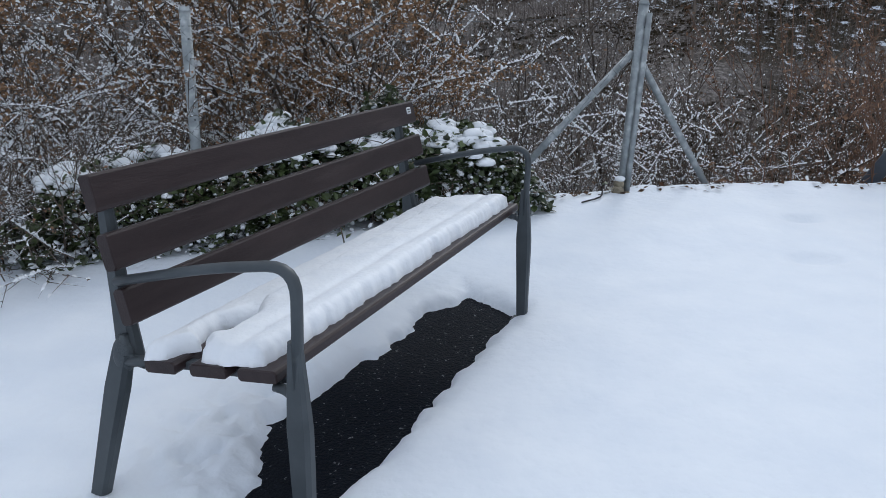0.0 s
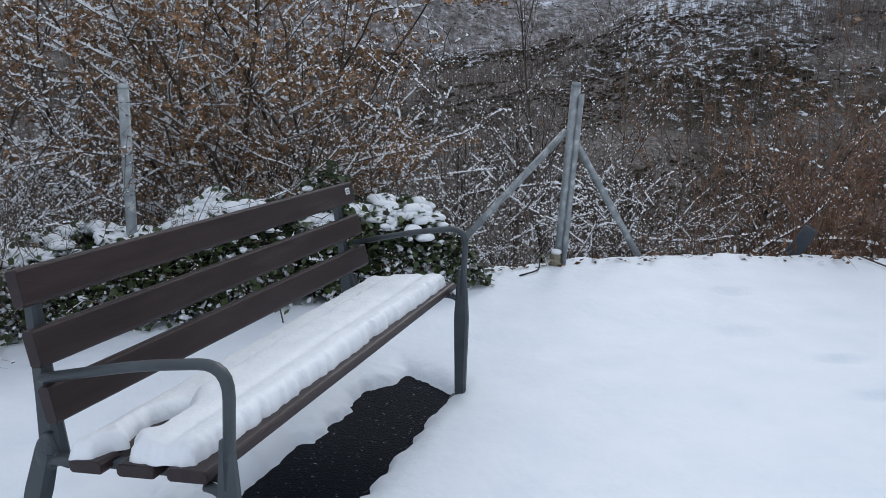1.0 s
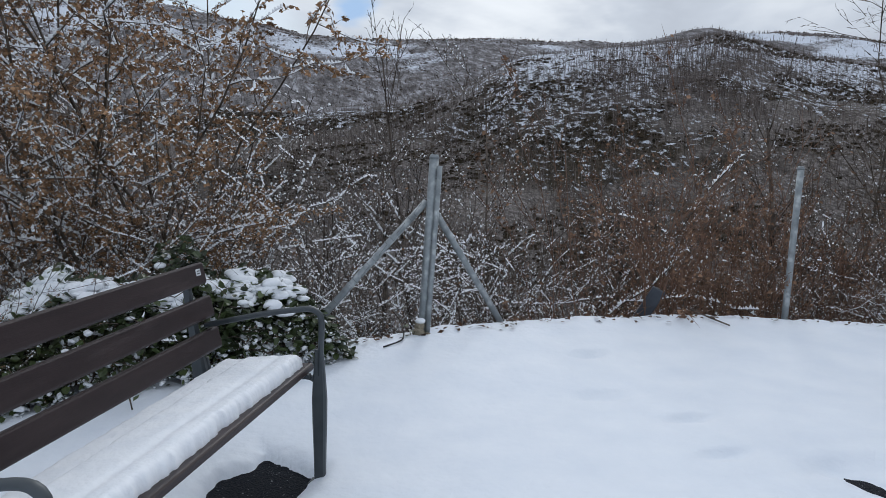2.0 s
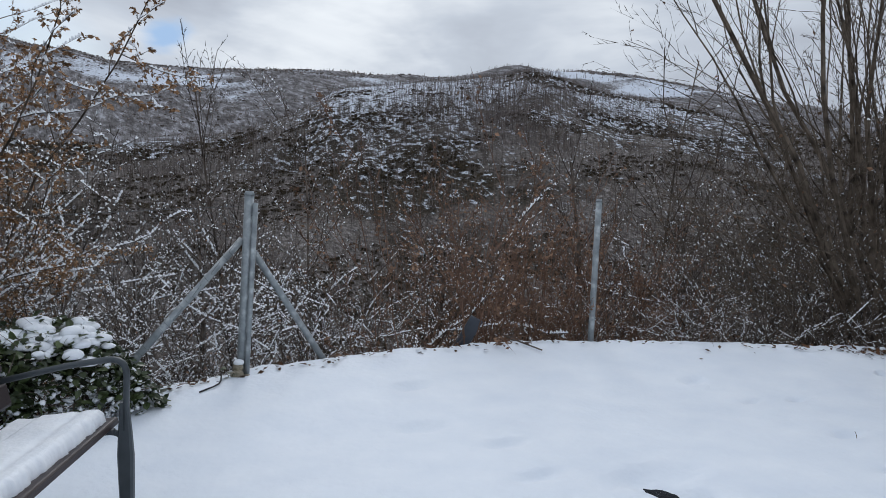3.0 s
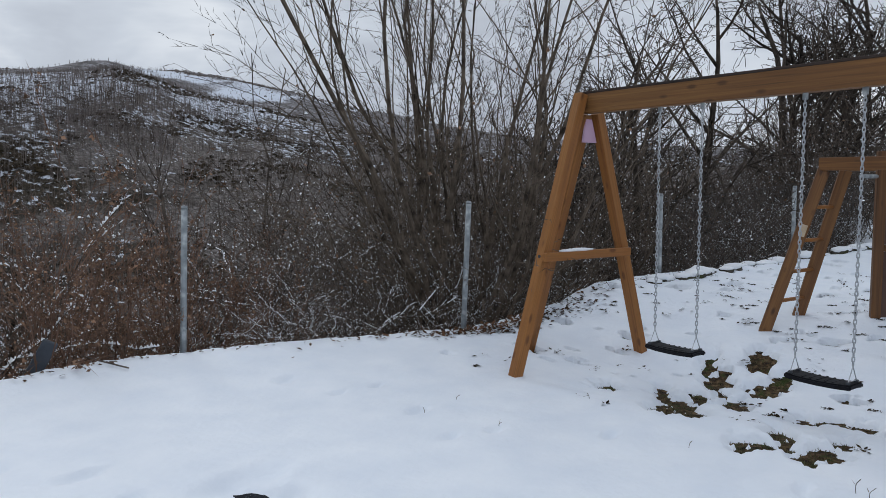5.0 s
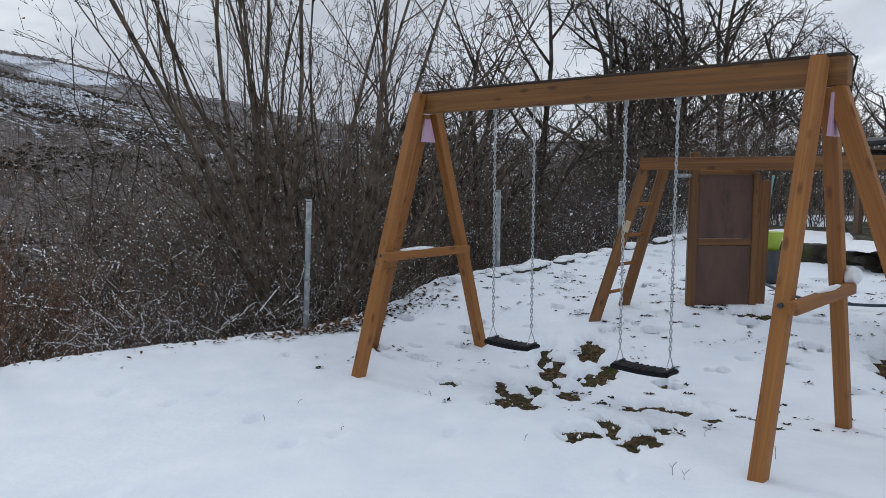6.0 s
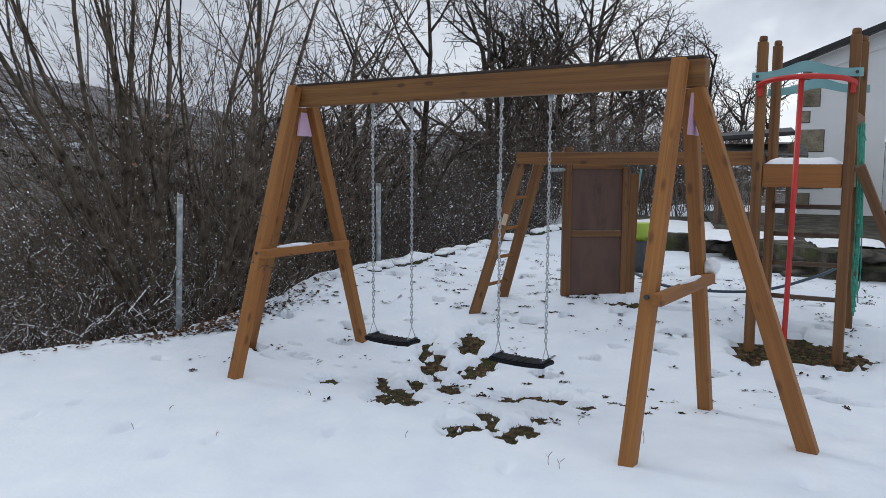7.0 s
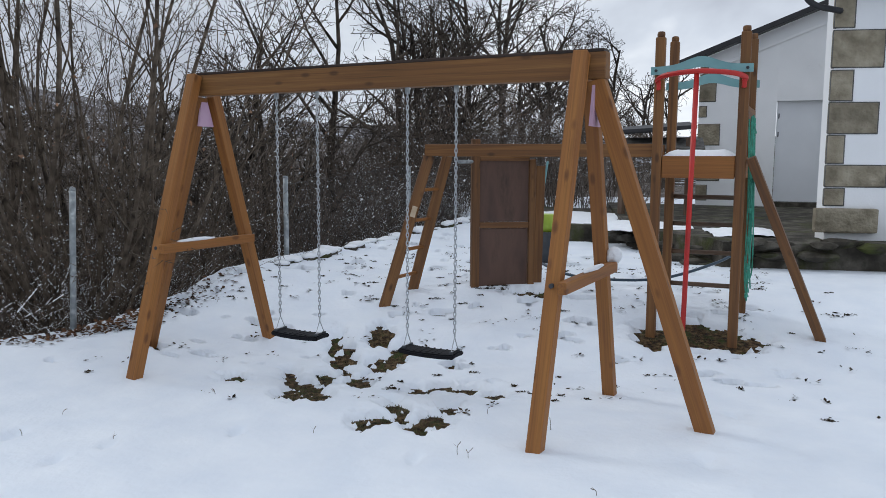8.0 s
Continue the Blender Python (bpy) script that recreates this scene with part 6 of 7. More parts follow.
RUN = sum(math.hypot(b[0] - a[0], b[1] - a[1]) for a, b in zip(EDGE[1:13], EDGE[2:13]))
rng = random.Random(11)
for row, (off, gap_m, size) in enumerate(((0.62, 0.7, 0.50), (1.1, 0.85, 1.0), (2.2, 0.95, 1.6), (3.7, 1.15, 2.1), (5.8, 1.5, 2.6), (8.6, 2.2, 1.9))):
    s = 4.5 + rng.uniform(0, gap_m) - off * 0.5
    while s < RUN + 3 + off * 0.9:
        ex, ey, nx, ny = edge_point(min(max(s, 0), RUN - 0.01))
        if s > RUN:
            ex, ey = ex + (s - RUN) * 0.97, ey + (s - RUN) * 0.1
        o = off + rng.uniform(-0.35, 0.5) * (0.5 + 0.15 * off)
        x, y = ex + nx * o, ey + ny * o
        az = math.degrees(math.atan2(x, y))
        if row == 0 and (math.hypot(x - SLAB[0], y - SLAB[1]) < 0.6 or math.hypot(x - CORNER[0], y - CORNER[1]) < 0.5):
            s += 0.3
            continue
        which, size_k = "dark", size * rng.uniform(0.8, 1.15)
        if 20 < az < 43 and row < 4 and rng.random() < 1.05 - abs(az - 31) * 0.045:
            which = "rust"
        elif az < 24 and 0 < row < 6 and rng.random() < 0.62:
            which = "snowy"
        elif az > 24 and rng.random() < (0.75 if az > 47 else 0.45):
            which = "bare"
        if which == "rust":
            size_k *= 1.22 if row < 2 else 0.95
        elif row > 1:
            size_k *= 1.12 if az < 22 else (0.90 if az < 46 else 0.80)
        if which == "snowy" and row > 2:
            which, size_k = "tall", rng.uniform(0.8, 1.15) if az < 11 else rng.uniform(0.55, 0.8)
        if row == 5 and which != "tall":
            which = "far_rust" if 20 < az < 44 and rng.random() < 0.6 else "far"
        elif row == 4 and which not in ("rust", "tall") and rng.random() < 0.6:
            which = "far"
        meshes = rng.choice({"dark": DARK, "bare": BARE_BUSH, "rust": RUST, "snowy": SNOWY, "tall": TALL, "far": FAR, "far_rust": FAR_RUST}[which])
        plant("shrub", meshes, NAMES[which], "shrub", at(x, y, soil_z(x, y), rng.uniform(0, 6.28), size_k), "thicket")
        s += gap_m * rng.uniform(0.75, 1.25)
# woods on the slopes below, too far to tell apart
GATHER = {}
for k in range(1000):
    near = k < 110
    az, r = radians(rng.uniform(-32, 64)), (14 + 26 * rng.random() if near else 118 + 190 * rng.random())
    x, y = r * math.sin(az), r * math.cos(az)
    if float(edge_distance(np.array([x]), np.array([y]))[0]) < 7:
        continue
    rusty = 20 < math.degrees(az) < 42 and r < 40 and rng.random() < 0.3
    m = at(x, y, soil_z(x, y), rng.uniform(0, 6.28), rng.uniform(1.3, 2.0) * (1 + r / 200) if near else rng.uniform(0.7, 1.25) * (1 + r / 400))
    for nm, me, lb in rng.choice((FAR_RUST if rusty else FAR) if near else DISTANT):
        co = np.empty(len(me.vertices) * 3)
        me.vertices.foreach_get("co", co)
        lp = np.empty(len(me.loops), np.int32)
        me.loops.foreach_get("vertex_index", lp)
        tot = np.empty(len(me.polygons), np.int32)
        me.polygons.foreach_get("loop_total", tot)
        mm = np.array(m)
        GATHER.setdefault(me.materials[0].name, []).append((co.reshape(-1, 3) @ mm[:3, :3].T + mm[:3, 3], lp, tot))
for mat_name, bits in GATHER.items():
    me = bpy.data.meshes.new("slope_woods")
    base, loops = 0, []
    for co, lp, tot in bits:
        loops.append(lp + base)
        base += len(co)
    co, loops, tot = np.concatenate([b[0] for b in bits]), np.concatenate(loops), np.concatenate([b[2] for b in bits])
    me.vertices.add(len(co))
    me.vertices.foreach_set("co", co.ravel())
    me.loops.add(len(loops))
    me.loops.foreach_set("vertex_index", loops)
    me.polygons.add(len(tot))
    me.polygons.foreach_set("loop_start", np.concatenate([[0], np.cumsum(tot)[:-1]]))
    me.polygons.foreach_set("loop_total", tot)
    me.materials.append(bpy.data.materials[mat_name])
    me.update(calc_edges=True)
    tagged(new("slope_snow" if "snow" in mat_name else "slope_woods", me), "snow on the twigs of the woods below" if "snow" in mat_name else "bare brown woods on the slope falling to the valley", "woods", kind="stuff")

# ---- the tall many-stemmed shrub by the fence ----
sg = grow(41, 22, 5.8, 0.032, 0.57, 5, (7, 5, 3, 2), ratio=0.45, bend=0.20, up=0.10, seg=9, root_r=0.36, thin=0.46, angle=(18, 46), first=0.16, min_r=0.0030)
sg += grow(43, 34, 2.3, 0.009, 0.95, 4, (7, 5, 3), ratio=0.5, bend=0.26, up=0.02, root_r=0.7, min_r=0.0026, seg=5, lean=(-0.05, 0.10))
plant("tall_shrub", [("crown", wood_mesh("crown", sg, M_TWIG_GREY), "grey-brown bare stems"), ("snow_dusting", snow_mesh("snow_dusting", sg, 5, 0.03, 0.8, 0.2), ""),
                     ("foliage", leaf_mesh("foliage", sg, 3, 260, 0.045, M_DRY_LEAF), "few curled dry leaves")], "tall bare many-stemmed willow shrub behind the fence", "tree", at(6.75, 4.20, -0.15))
sg = grow(47, 13, 4.8, 0.024, 0.60, 5, (7, 5, 4, 2), ratio=0.44, bend=0.15, up=0.10, seg=7, root_r=0.5, thin=0.46, angle=(16, 42), first=0.18, min_r=0.0032)
plant("tall_shrub", [("crown", wood_mesh("crown", sg, M_TWIG_GREY), ""), ("snow_dusting", snow_mesh("snow_dusting", sg, 5, 0.03, 0.8, 0.2), "")], "bare many-stemmed shrub behind the swing frame", "tree", at(8.3, 4.4))

# ---- oaks that keep their brown leaves ----
OAKS = []
for k in range(3):
    sg = grow(51 + k, 6, 5.6, 0.021, 0.17, 4, (20, 8, 5), ratio=0.26, bend=0.34, up=0.10, straight=0.75, seg=9, root_r=0.35, thin=0.42, angle=(35, 80), first=0.10, min_r=0.0024)
    trunk, rest = [q for q in sg if q[4] == 0], [q for q in sg if q[4] > 0]
    OAKS.append([("trunk", wood_mesh("trunk", trunk, M_TWIG_GREY), "grey lichened trunks"), ("crown", wood_mesh("crown", rest, M_TWIG), ""), ("snow_dusting", snow_mesh("snow_dusting", rest, 6, 0.42, 1.35, 0.4, 0.85), "snow on branches"),
                 ("foliage", leaf_mesh("foliage", sg, 8, 15000, 0.036, M_OAK_LEAF, 3), "rust-brown leaves")])
for k, (x, y, sc) in enumerate(((-0.92, 6.7, 1.1), (-1.30, 7.3, 0.85), (-0.72, 7.2, 1.0), (-1.12, 6.1, 0.95), (-1.9, 6.9, 1.0), (-2.7, 6.3, 1.0), (-0.55, 6.0, 0.6), (-3.7, 6.6, 1.0))):
    plant("oak_tree", OAKS[k % 3], "young oak with rust-brown leaves and snow on its branches", "tree", at(x, y, scale=sc, turn=k * 2), "young oaks")
# young birch over the corner post, and a few more saplings
for k, (x, y, h, lean) in enumerate(((2.35, 10.2, 5.6, 0.0), (4.9, 9.6, 3.8, 0.03), (0.55, 8.6, 4.1, 0.1), (8.2, 8.4, 4.0, 0.0), (3.2, 12.5, 4.4, 0.0), (-3.6, 6.6, 4.4, 0.0), (6.6, 11.0, 3.9, 0.0), (1.55, 9.0, 4.2, 0.0), (2.9, 9.4, 4.6, 0.02), (1.1, 11.5, 4.8, 0.0), (4.1, 8.3, 3.7, 0.05), (5.6, 7.4, 3.4, 0.0), (6.1, 7.6, 3.5, 0.0), (-0.2, 9.5, 4.6, 0.0), (7.2, 8.6, 3.6, 0.0), (3.6, 13.5, 5.2, 0.0))):
    sg = grow(60 + k, 1, h, 0.045, 0.05, 4, (24, 6, 3), ratio=0.34, bend=0.08, up=0.35, seg=8, root_r=0.02, thin=0.35, angle=(28, 55), first=0.25, lean=(lean, 0), min_r=0.0042)
    plant("sapling", [("crown", wood_mesh("crown", sg, M_TWIG), ""), ("snow_dusting", snow_mesh("snow_dusting", sg, k, 0.4 if k in (1, 2, 7, 8, 10, 13) else 0.1, 1.2, 0.2, 0.4 if k in (2, 7, 10, 13) else 0.0), "")],
          "slender bare sapling rising from the thicket", "tree", at(x, y))

# ---- bare trees behind the play frames ----
TREES = []
for k in range(3):
    sg = grow(70 + k, 2, 5.6, 0.12, 0.26, 5, (9, 6, 4, 2), ratio=0.54, bend=0.22, up=0.16, seg=6, root_r=0.2, thin=0.5, angle=(28, 65), first=0.28, min_r=0.006)
    TREES.append((wood_mesh("crown", sg, M_BARK_DARK), snow_mesh("snow_dusting", sg, k, 0.03, 0.9, 0.5)))
for k, (x, y, s) in enumerate(((11.2, 4.9, 0.85), (13.6, 5.4, 0.95), (12.4, 4.5, 0.80), (9.4, 5.6, 0.8), (15.6, 4.3, 1.0), (17.6, 3.7, 1.05), (21.5, 3.2, 1.2), (26, 3.0, 1.25), (29, 0.9, 1.2), (19.5, 3.2, 1.15), (23.5, 4.8, 1.2), (24.5, 2.0, 1.25), (27.5, 0.2, 1.1), (30, 2.6, 1.3), (31, -0.9, 1.0), (13.8, 7.5, 0.9), (20.5, 7.8, 1.1), (33, -2.2, 1.1), (35, -4.0, 1.15))):
    wd, sn = TREES[k % 3]
    plant("bare_tree", [("crown", wd, ""), ("snow_dusting", sn, "")], "bare dark deciduous tree behind the playground", "tree", at(x, y, turn=k * 1.7, scale=s), "bare trees")
rng = random.Random(77)
for k in range(46):
    x = rng.uniform(8, 30)
    y = 3.6 + 0.05 * (x - 9) + rng.uniform(0.2, 3.4) - max(0, x - 14) * 0.10
    plant("shrub", rng.choice(BARE_BUSH), "dark bare shrub along the far fence", "shrub", at(x, y, turn=rng.uniform(0, 6), scale=rng.uniform(1.4, 2.3)), "thicket")

for k in range(30):
    x, y = (rng.uniform(16.5, 26), rng.uniform(-2.2, 2.2)) if k < 22 else (rng.uniform(15.2, 17.5), rng.uniform(1.75, 2.7))
    plant("shrub", rng.choice(BARE_BUSH), "dark bare shrub behind the shed", "shrub", at(x, y, turn=rng.uniform(0, 6), scale=rng.uniform(1.2, 1.9)), "thicket")

# ---- bramble hedge behind the bench ----
def bramble(seed, x, y, wide, deep, high, turn, count, slope=0.0, snowy=True):
    rng = random.Random(seed)
    m = at(x, y, soil_z(x, y) + 0.02, turn)
    ob = root("bramble_bush", m, "green bramble bush with snow lying on top, behind the bench", "shrub", "brambles behind the bench")
    segs = []
    for _ in range(46):
        p = Vector((rng.uniform(-wide, wide) * 0.8, rng.uniform(-deep, deep) * 0.7, 0))
        d = Vector((rng.gauss(0, 0.3), rng.gauss(0, 0.3), 1.1))
        r = 0.006
        for i in range(6):
            q = p + d.normalized() * high * 0.17
            segs.append((p, q, r, r * 0.85, i))
            d = d + Vector((rng.gauss(0, 0.3), rng.gauss(0, 0.3), -0.2))
            p, r = q, r * 0.85
    tagged(part("stem_tangle", ([], []), M_TWIG, ob), kind="stuff").data = wood_mesh("stem_tangle", segs, M_TWIG)
    vs, fs = [], []

    def surface(u, v):
        e = max(0.0, 1 - (u / wide) ** 2) ** 0.28 * max(0.0, 1 - (v / deep) ** 2) ** 0.3
        return high * e * (1 - slope * u / wide) * (0.84 + 0.16 * noise.noise(Vector((u * 3.1 + seed, v * 3.1, 0))) + 0.10 * noise.noise(Vector((u * 9 + seed, v * 9, 3))))

    for _ in range(count):
        u, v = rng.uniform(-wide, wide), rng.uniform(-deep, deep) * 1.02
        zt = surface(u, v)
        z = zt * (1.10 - abs(rng.gauss(0, 0.32)))
        if z < 0.02:
            continue
        c = Vector((u, v, z))
        d = Vector((rng.gauss(0, 1), rng.gauss(0, 1) - 0.5, rng.gauss(-0.15, 0.6))).normalized()
        s = d.cross(Vector((rng.gauss(0, 0.5), rng.gauss(0, 0.5), 1))).normalized()
        n = s.cross(d)
        ln = rng.uniform(0.026, 0.062)
        w = ln * 0.36
        k = len(vs)
        vs += [c, c + d * ln * 0.3 + s * w + n * w * 0.25, c + d * ln * 0.75 + s * w * 0.7 + n * w * 0.2, c + d * ln, c + d * ln * 0.75 - s * w * 0.7 + n * w * 0.2, c + d * ln * 0.3 - s * w + n * w * 0.25]
        fs += [(k, k + 1, k + 2, k + 3), (k, k + 3, k + 4, k + 5)]
    part("leaves", (vs, fs), M_IVY, ob, "dark green bramble leaves")
    # broken cap of snow: soft pads lying on the leaves, run together
    vs, fs = [], []
    tries = int(wide * deep * 5200) if snowy else 10
    for _ in range(tries):
        u, v = rng.uniform(-wide, wide), rng.gauss(-0.15 * deep, deep * 0.42)
        if abs(v) > deep or surface(u, v) < high * rng.uniform(0.58, 0.78) or noise.noise(Vector((u * 5.5 + seed, v * 4, 1))) < -0.26 + 0.22 * rng.random():
            continue
        R = rng.choice((0.014, 0.018, 0.024, 0.032, 0.045)) * rng.uniform(0.8, 1.2)
        tall, turn, base, n = R * rng.uniform(0.55, 0.85), rng.uniform(0, 6.28), len(vs), 11
        zc = surface(u, v) + rng.uniform(-0.012, 0.022)
        for rk, zk in ((0.80, -0.35), (1.0, 0.0), (0.88, 0.48), (0.52, 0.86)):
            for i in range(n):
                a = turn + 2 * math.pi * i / n
                q = R * rk * (1 + 0.22 * noise.noise(Vector((math.cos(a) * 1.6, math.sin(a) * 1.6, u * 40))))
                vs.append(Vector((u + math.cos(a) * q * 1.25, v + math.sin(a) * q, zc + zk * tall)))
        vs.append(Vector((u, v, zc + tall)))
        for lv in range(3):
            for i in range(n):
                j = (i + 1) % n
                fs.append((base + lv * n + i, base + lv * n + j, base + (lv + 1) * n + j, base + (lv + 1) * n + i))
        fs += [(base + 3 * n + i, base + 3 * n + (i + 1) % n, base + 4 * n) for i in range(n)]
    tagged(part("snow_cap", (vs, fs), M_SNOW_OBJ, ob, smooth=True), "broken cap of snow", kind="stuff")
    # crumbs of snow caught on the leaves of the sides
    vs, fs = [], []
    for _ in range(int(count * 0.13) + 20):
        u, v = rng.uniform(-wide, wide), -deep * rng.uniform(0.3, 1.0)
        c = Vector((u, v, surface(u, v) * rng.uniform(0.1, 1.0) + 0.01))
        r = rng.choice((0.005, 0.007, 0.009, 0.012, 0.018))
        tip = Matrix.Rotation(rng.uniform(-0.9, 0.9), 3, "X") @ Matrix.Rotation(rng.uniform(-0.9, 0.9), 3, "Y")
        ex, k, n = rng.uniform(0.8, 1.9), len(vs), 5
        for q, zz in ((0.7, -0.4), (1.0, 0.15), (0.55, 0.7)):
            for i in range(n):
                a = 2 * math.pi * i / n + zz
                vs.append(c + tip @ Vector((math.cos(a) * r * ex * q * rng.uniform(0.7, 1.3), math.sin(a) * r * q * rng.uniform(0.7, 1.3), zz * r)))
        for lv in range(2):
            for i in range(n):
                j = (i + 1) % n
                fs.append((k + lv * n + i, k + lv * n + j, k + lv * n + n + j, k + lv * n + n + i))
        fs.append(tuple(k + 2 * n + i for i in range(n)))
    tagged(part("snow_dusting", (vs, fs), M_SNOW_OBJ, ob, "crumbs of snow on leaves", smooth=True), "crumbs of snow on leaves", kind="stuff")


hx = math.atan2(0.93, 2.37)
for k, (x, y, w_, d_, h_, n_) in enumerate(((0.05, 4.50, 0.50, 0.36, 0.60, 3900), (-0.73, 4.30, 0.66, 0.38, 0.68, 5200), (-1.50, 4.00, 0.62, 0.36, 0.60, 4600), (-2.35, 3.55, 0.45, 0.30, 0.30, 600), (-0.30, 4.50, 0.20, 0.18, 0.88, 1000))):
    bramble(500 + k, x, y, w_, d_, h_, hx, n_, 0.28 if k == 0 else 0.0, k != 4)

for k, (x, y, sc) in enumerate(((-2.15, 3.75, 0.7), (-2.6, 3.3, 0.75), (-3.1, 3.3, 0.8), (-1.9, 4.15, 0.8), (-3.4, 2.7, 0.7), (-1.75, 3.85, 0.55), (-1.35, 4.2, 0.6), (-2.0, 3.45, 0.45), (-0.9, 4.55, 0.55))):
    plant("shrub", DARK[k % 5], "dark bare shrub with dry leaves beside the brambles", "shrub", at(x, y, soil_z(x, y), k * 1.3, sc), "thicket")

# ---- grass and litter in the bare places ----
vs, fs = [], []
rng = random.Random(9)
tries = [(bx + rng.gauss(0, 0.09), by + rng.gauss(0, 0.09)) for bx, by, a, b in BARE + THAW for _ in range(170)]
tries += [(rng.uniform(4.4, 9.0), rng.uniform(-2.6, 3.2)) for _ in range(9000)]
ax_, ay_ = np.array([t[0] for t in tries]), np.array([t[1] for t in tries])
dep, gz = snow_depth(ax_, ay_), ground_z(ax_, ay_) - 0.055
for x, y, dp, z in zip(ax_, ay_, dep, gz):
    if dp > 0.012:
        continue
    for _ in range(1):
        a = rng.uniform(0, 6.28)
        h = rng.uniform(0.006, 0.022)
        w = rng.uniform(0.0018, 0.004)
        p = Vector((x + rng.uniform(-0.02, 0.02), y + rng.uniform(-0.02, 0.02), z))
        c = len(vs)
        s = Vector((math.cos(a), math.sin(a), 0))
        b = Vector((-s.y, s.x, 0)) * rng.uniform(-0.8, 0.8)
        vs += [p - s * w, p + s * w, p + b * h * 0.5 + Vector((0, 0, h * 0.6)) + s * w * 0.6, p + b * h + Vector((0, 0, h * 0.75))]
        fs += [(c, c + 1, c + 2), (c, c + 2, c + 3)]
tagged(new("grass", to_mesh("grass", (vs, fs), M_GRASS)), "short winter grass showing through holes in the snow", "grass", kind="stuff")

# ---- dark tufts standing through the thin snow round the play frames ----
vs, fs = [], []
rng = random.Random(63)
spots = [(rng.uniform(4.3, 9.2), rng.uniform(-2.6, 3.1)) for _ in range(270)]
spots += [tuple((PL.lerp(PR2, rng.uniform(0.0, 1.1)) - Vector((1, 0.06, 0)) * abs(rng.gauss(0, 0.13)))[:2]) for _ in range(34)]  # at the foot of the screen
spots += [(bx + rng.gauss(0, 0.22), by + rng.gauss(0, 0.22)) for bx, by, a, b in BARE for _ in range(2)]
tx, ty = np.array([p[0] for p in spots]), np.array([p[1] for p in spots])
tz = ground_z(tx, ty) - 0.055 + np.maximum(snow_depth(tx, ty), 0)
patchy, inner = fractal(tx * 0.9, ty * 0.9, 3, 201), edge_distance(tx, ty)
for x, y, z, c0, d0 in zip(tx, ty, tz, patchy, inner):
    if d0 > -0.12 or c0 < 0.10 * rng.random() - 0.10 or rng.random() > (0.25 + 0.75 * float(smooth(4.6, 6.2, x))) * (0.5 + 0.5 * float(smooth(-0.9, 0.3, y))):
        continue
    size = rng.uniform(0.010, 0.028) * (1.7 if rng.random() < 0.15 else 1.0)
    turn = math.atan2(y, x) + math.pi / 2 + rng.gauss(0, 0.5)
    ca, sa = math.cos(turn), math.sin(turn)
    for _ in range(int(9 + size * 700)):
        p, q = rng.gauss(0, 0.55) * size * 1.5, rng.gauss(0, 0.5) * size * 0.8
        a, ln, w = rng.uniform(0, 6.28), rng.uniform(0.012, 0.03), rng.uniform(0.003, 0.007)
        o = Vector((x + p * ca - q * sa, y + p * sa + q * ca, z - 0.004))
        s_, b_ = Vector((math.cos(a), math.sin(a), 0)), Vector((-math.sin(a), math.cos(a), 0))
        c = len(vs)
        lift = rng.uniform(0.004, 0.013)
        vs += [o - s_ * w, o + s_ * w, o + b_ * ln * 0.5 + s_ * w + Vector((0, 0, lift)), o + b_ * ln * 0.5 - s_ * w + Vector((0, 0, lift)), o + b_ * ln + Vector((0, 0, lift * 0.7))]
        fs += [(c, c + 1, c + 2, c + 3), (c + 3, c + 2, c + 4)]
tagged(new("grass_tufts", to_mesh("grass_tufts", (vs, fs), M_LITTER)), "small dark tufts of grass poking through thin snow", "grass", kind="stuff")

# ---- dark heath clumps over the far hillside ----
npr = np.random.RandomState(15)
rng = random.Random(22)
for nm, count, az0, az1, r0, r1, sz, label in (("heath_clumps", 38000, -20, 60, 60, 380, 0.52, "dark heath bushes dotted over the snowy hillside"), ("wood_clumps", 9000, -34, 50, 430, 1080, 0.5, "brown woods in patches on the far hills")):
    raz, rr = np.radians(npr.uniform(az0, az1, count)), r0 + (r1 - r0) * npr.rand(count) ** 0.8
    px, py = rr * np.sin(raz), rr * np.cos(raz)
    wide = 30 if r1 < 500 else 130
    clump = fractal(px / wide, py / wide, 4, 171) - (0.0 if r1 < 500 else -0.06)
    pz = ground_z(px, py)
    vs, fs = [], []
    for x, y, z, r, c0 in zip(px, py, pz, rr, clump):
        if c0 < (0.04 if r1 < 500 else -0.1) + 0.16 * rng.random():
            continue
        s = rng.uniform(0.3, 1.3) * (0.6 + r / 500) * sz
        c, n, a0 = len(vs), 4, rng.random() * 6.28
        for lv, (rad_k, zk) in enumerate(((1.0, -0.2), (0.75, 0.6))):
            for i in range(n):
                a = a0 + 2 * math.pi * i / n + lv * 0.4
                q = s * rad_k * rng.uniform(0.6, 1.4)
                vs.append(Vector((x + math.cos(a) * q * 1.4, y + math.sin(a) * q, z + s * zk * rng.uniform(0.5, 1.5))))
        vs.append(Vector((x, y, z + s * 0.9)))
        for i in range(n):
            j = (i + 1) % n
            fs += [(c + i, c + j, c + n + j, c + n + i), (c + n + i, c + n + j, c + 2 * n)]
    tagged(new(nm, to_mesh(nm, (vs, fs), M_HEATH if r1 < 500 else M_WOODS)), label, "heath" if r1 < 500 else "woods", kind="stuff")

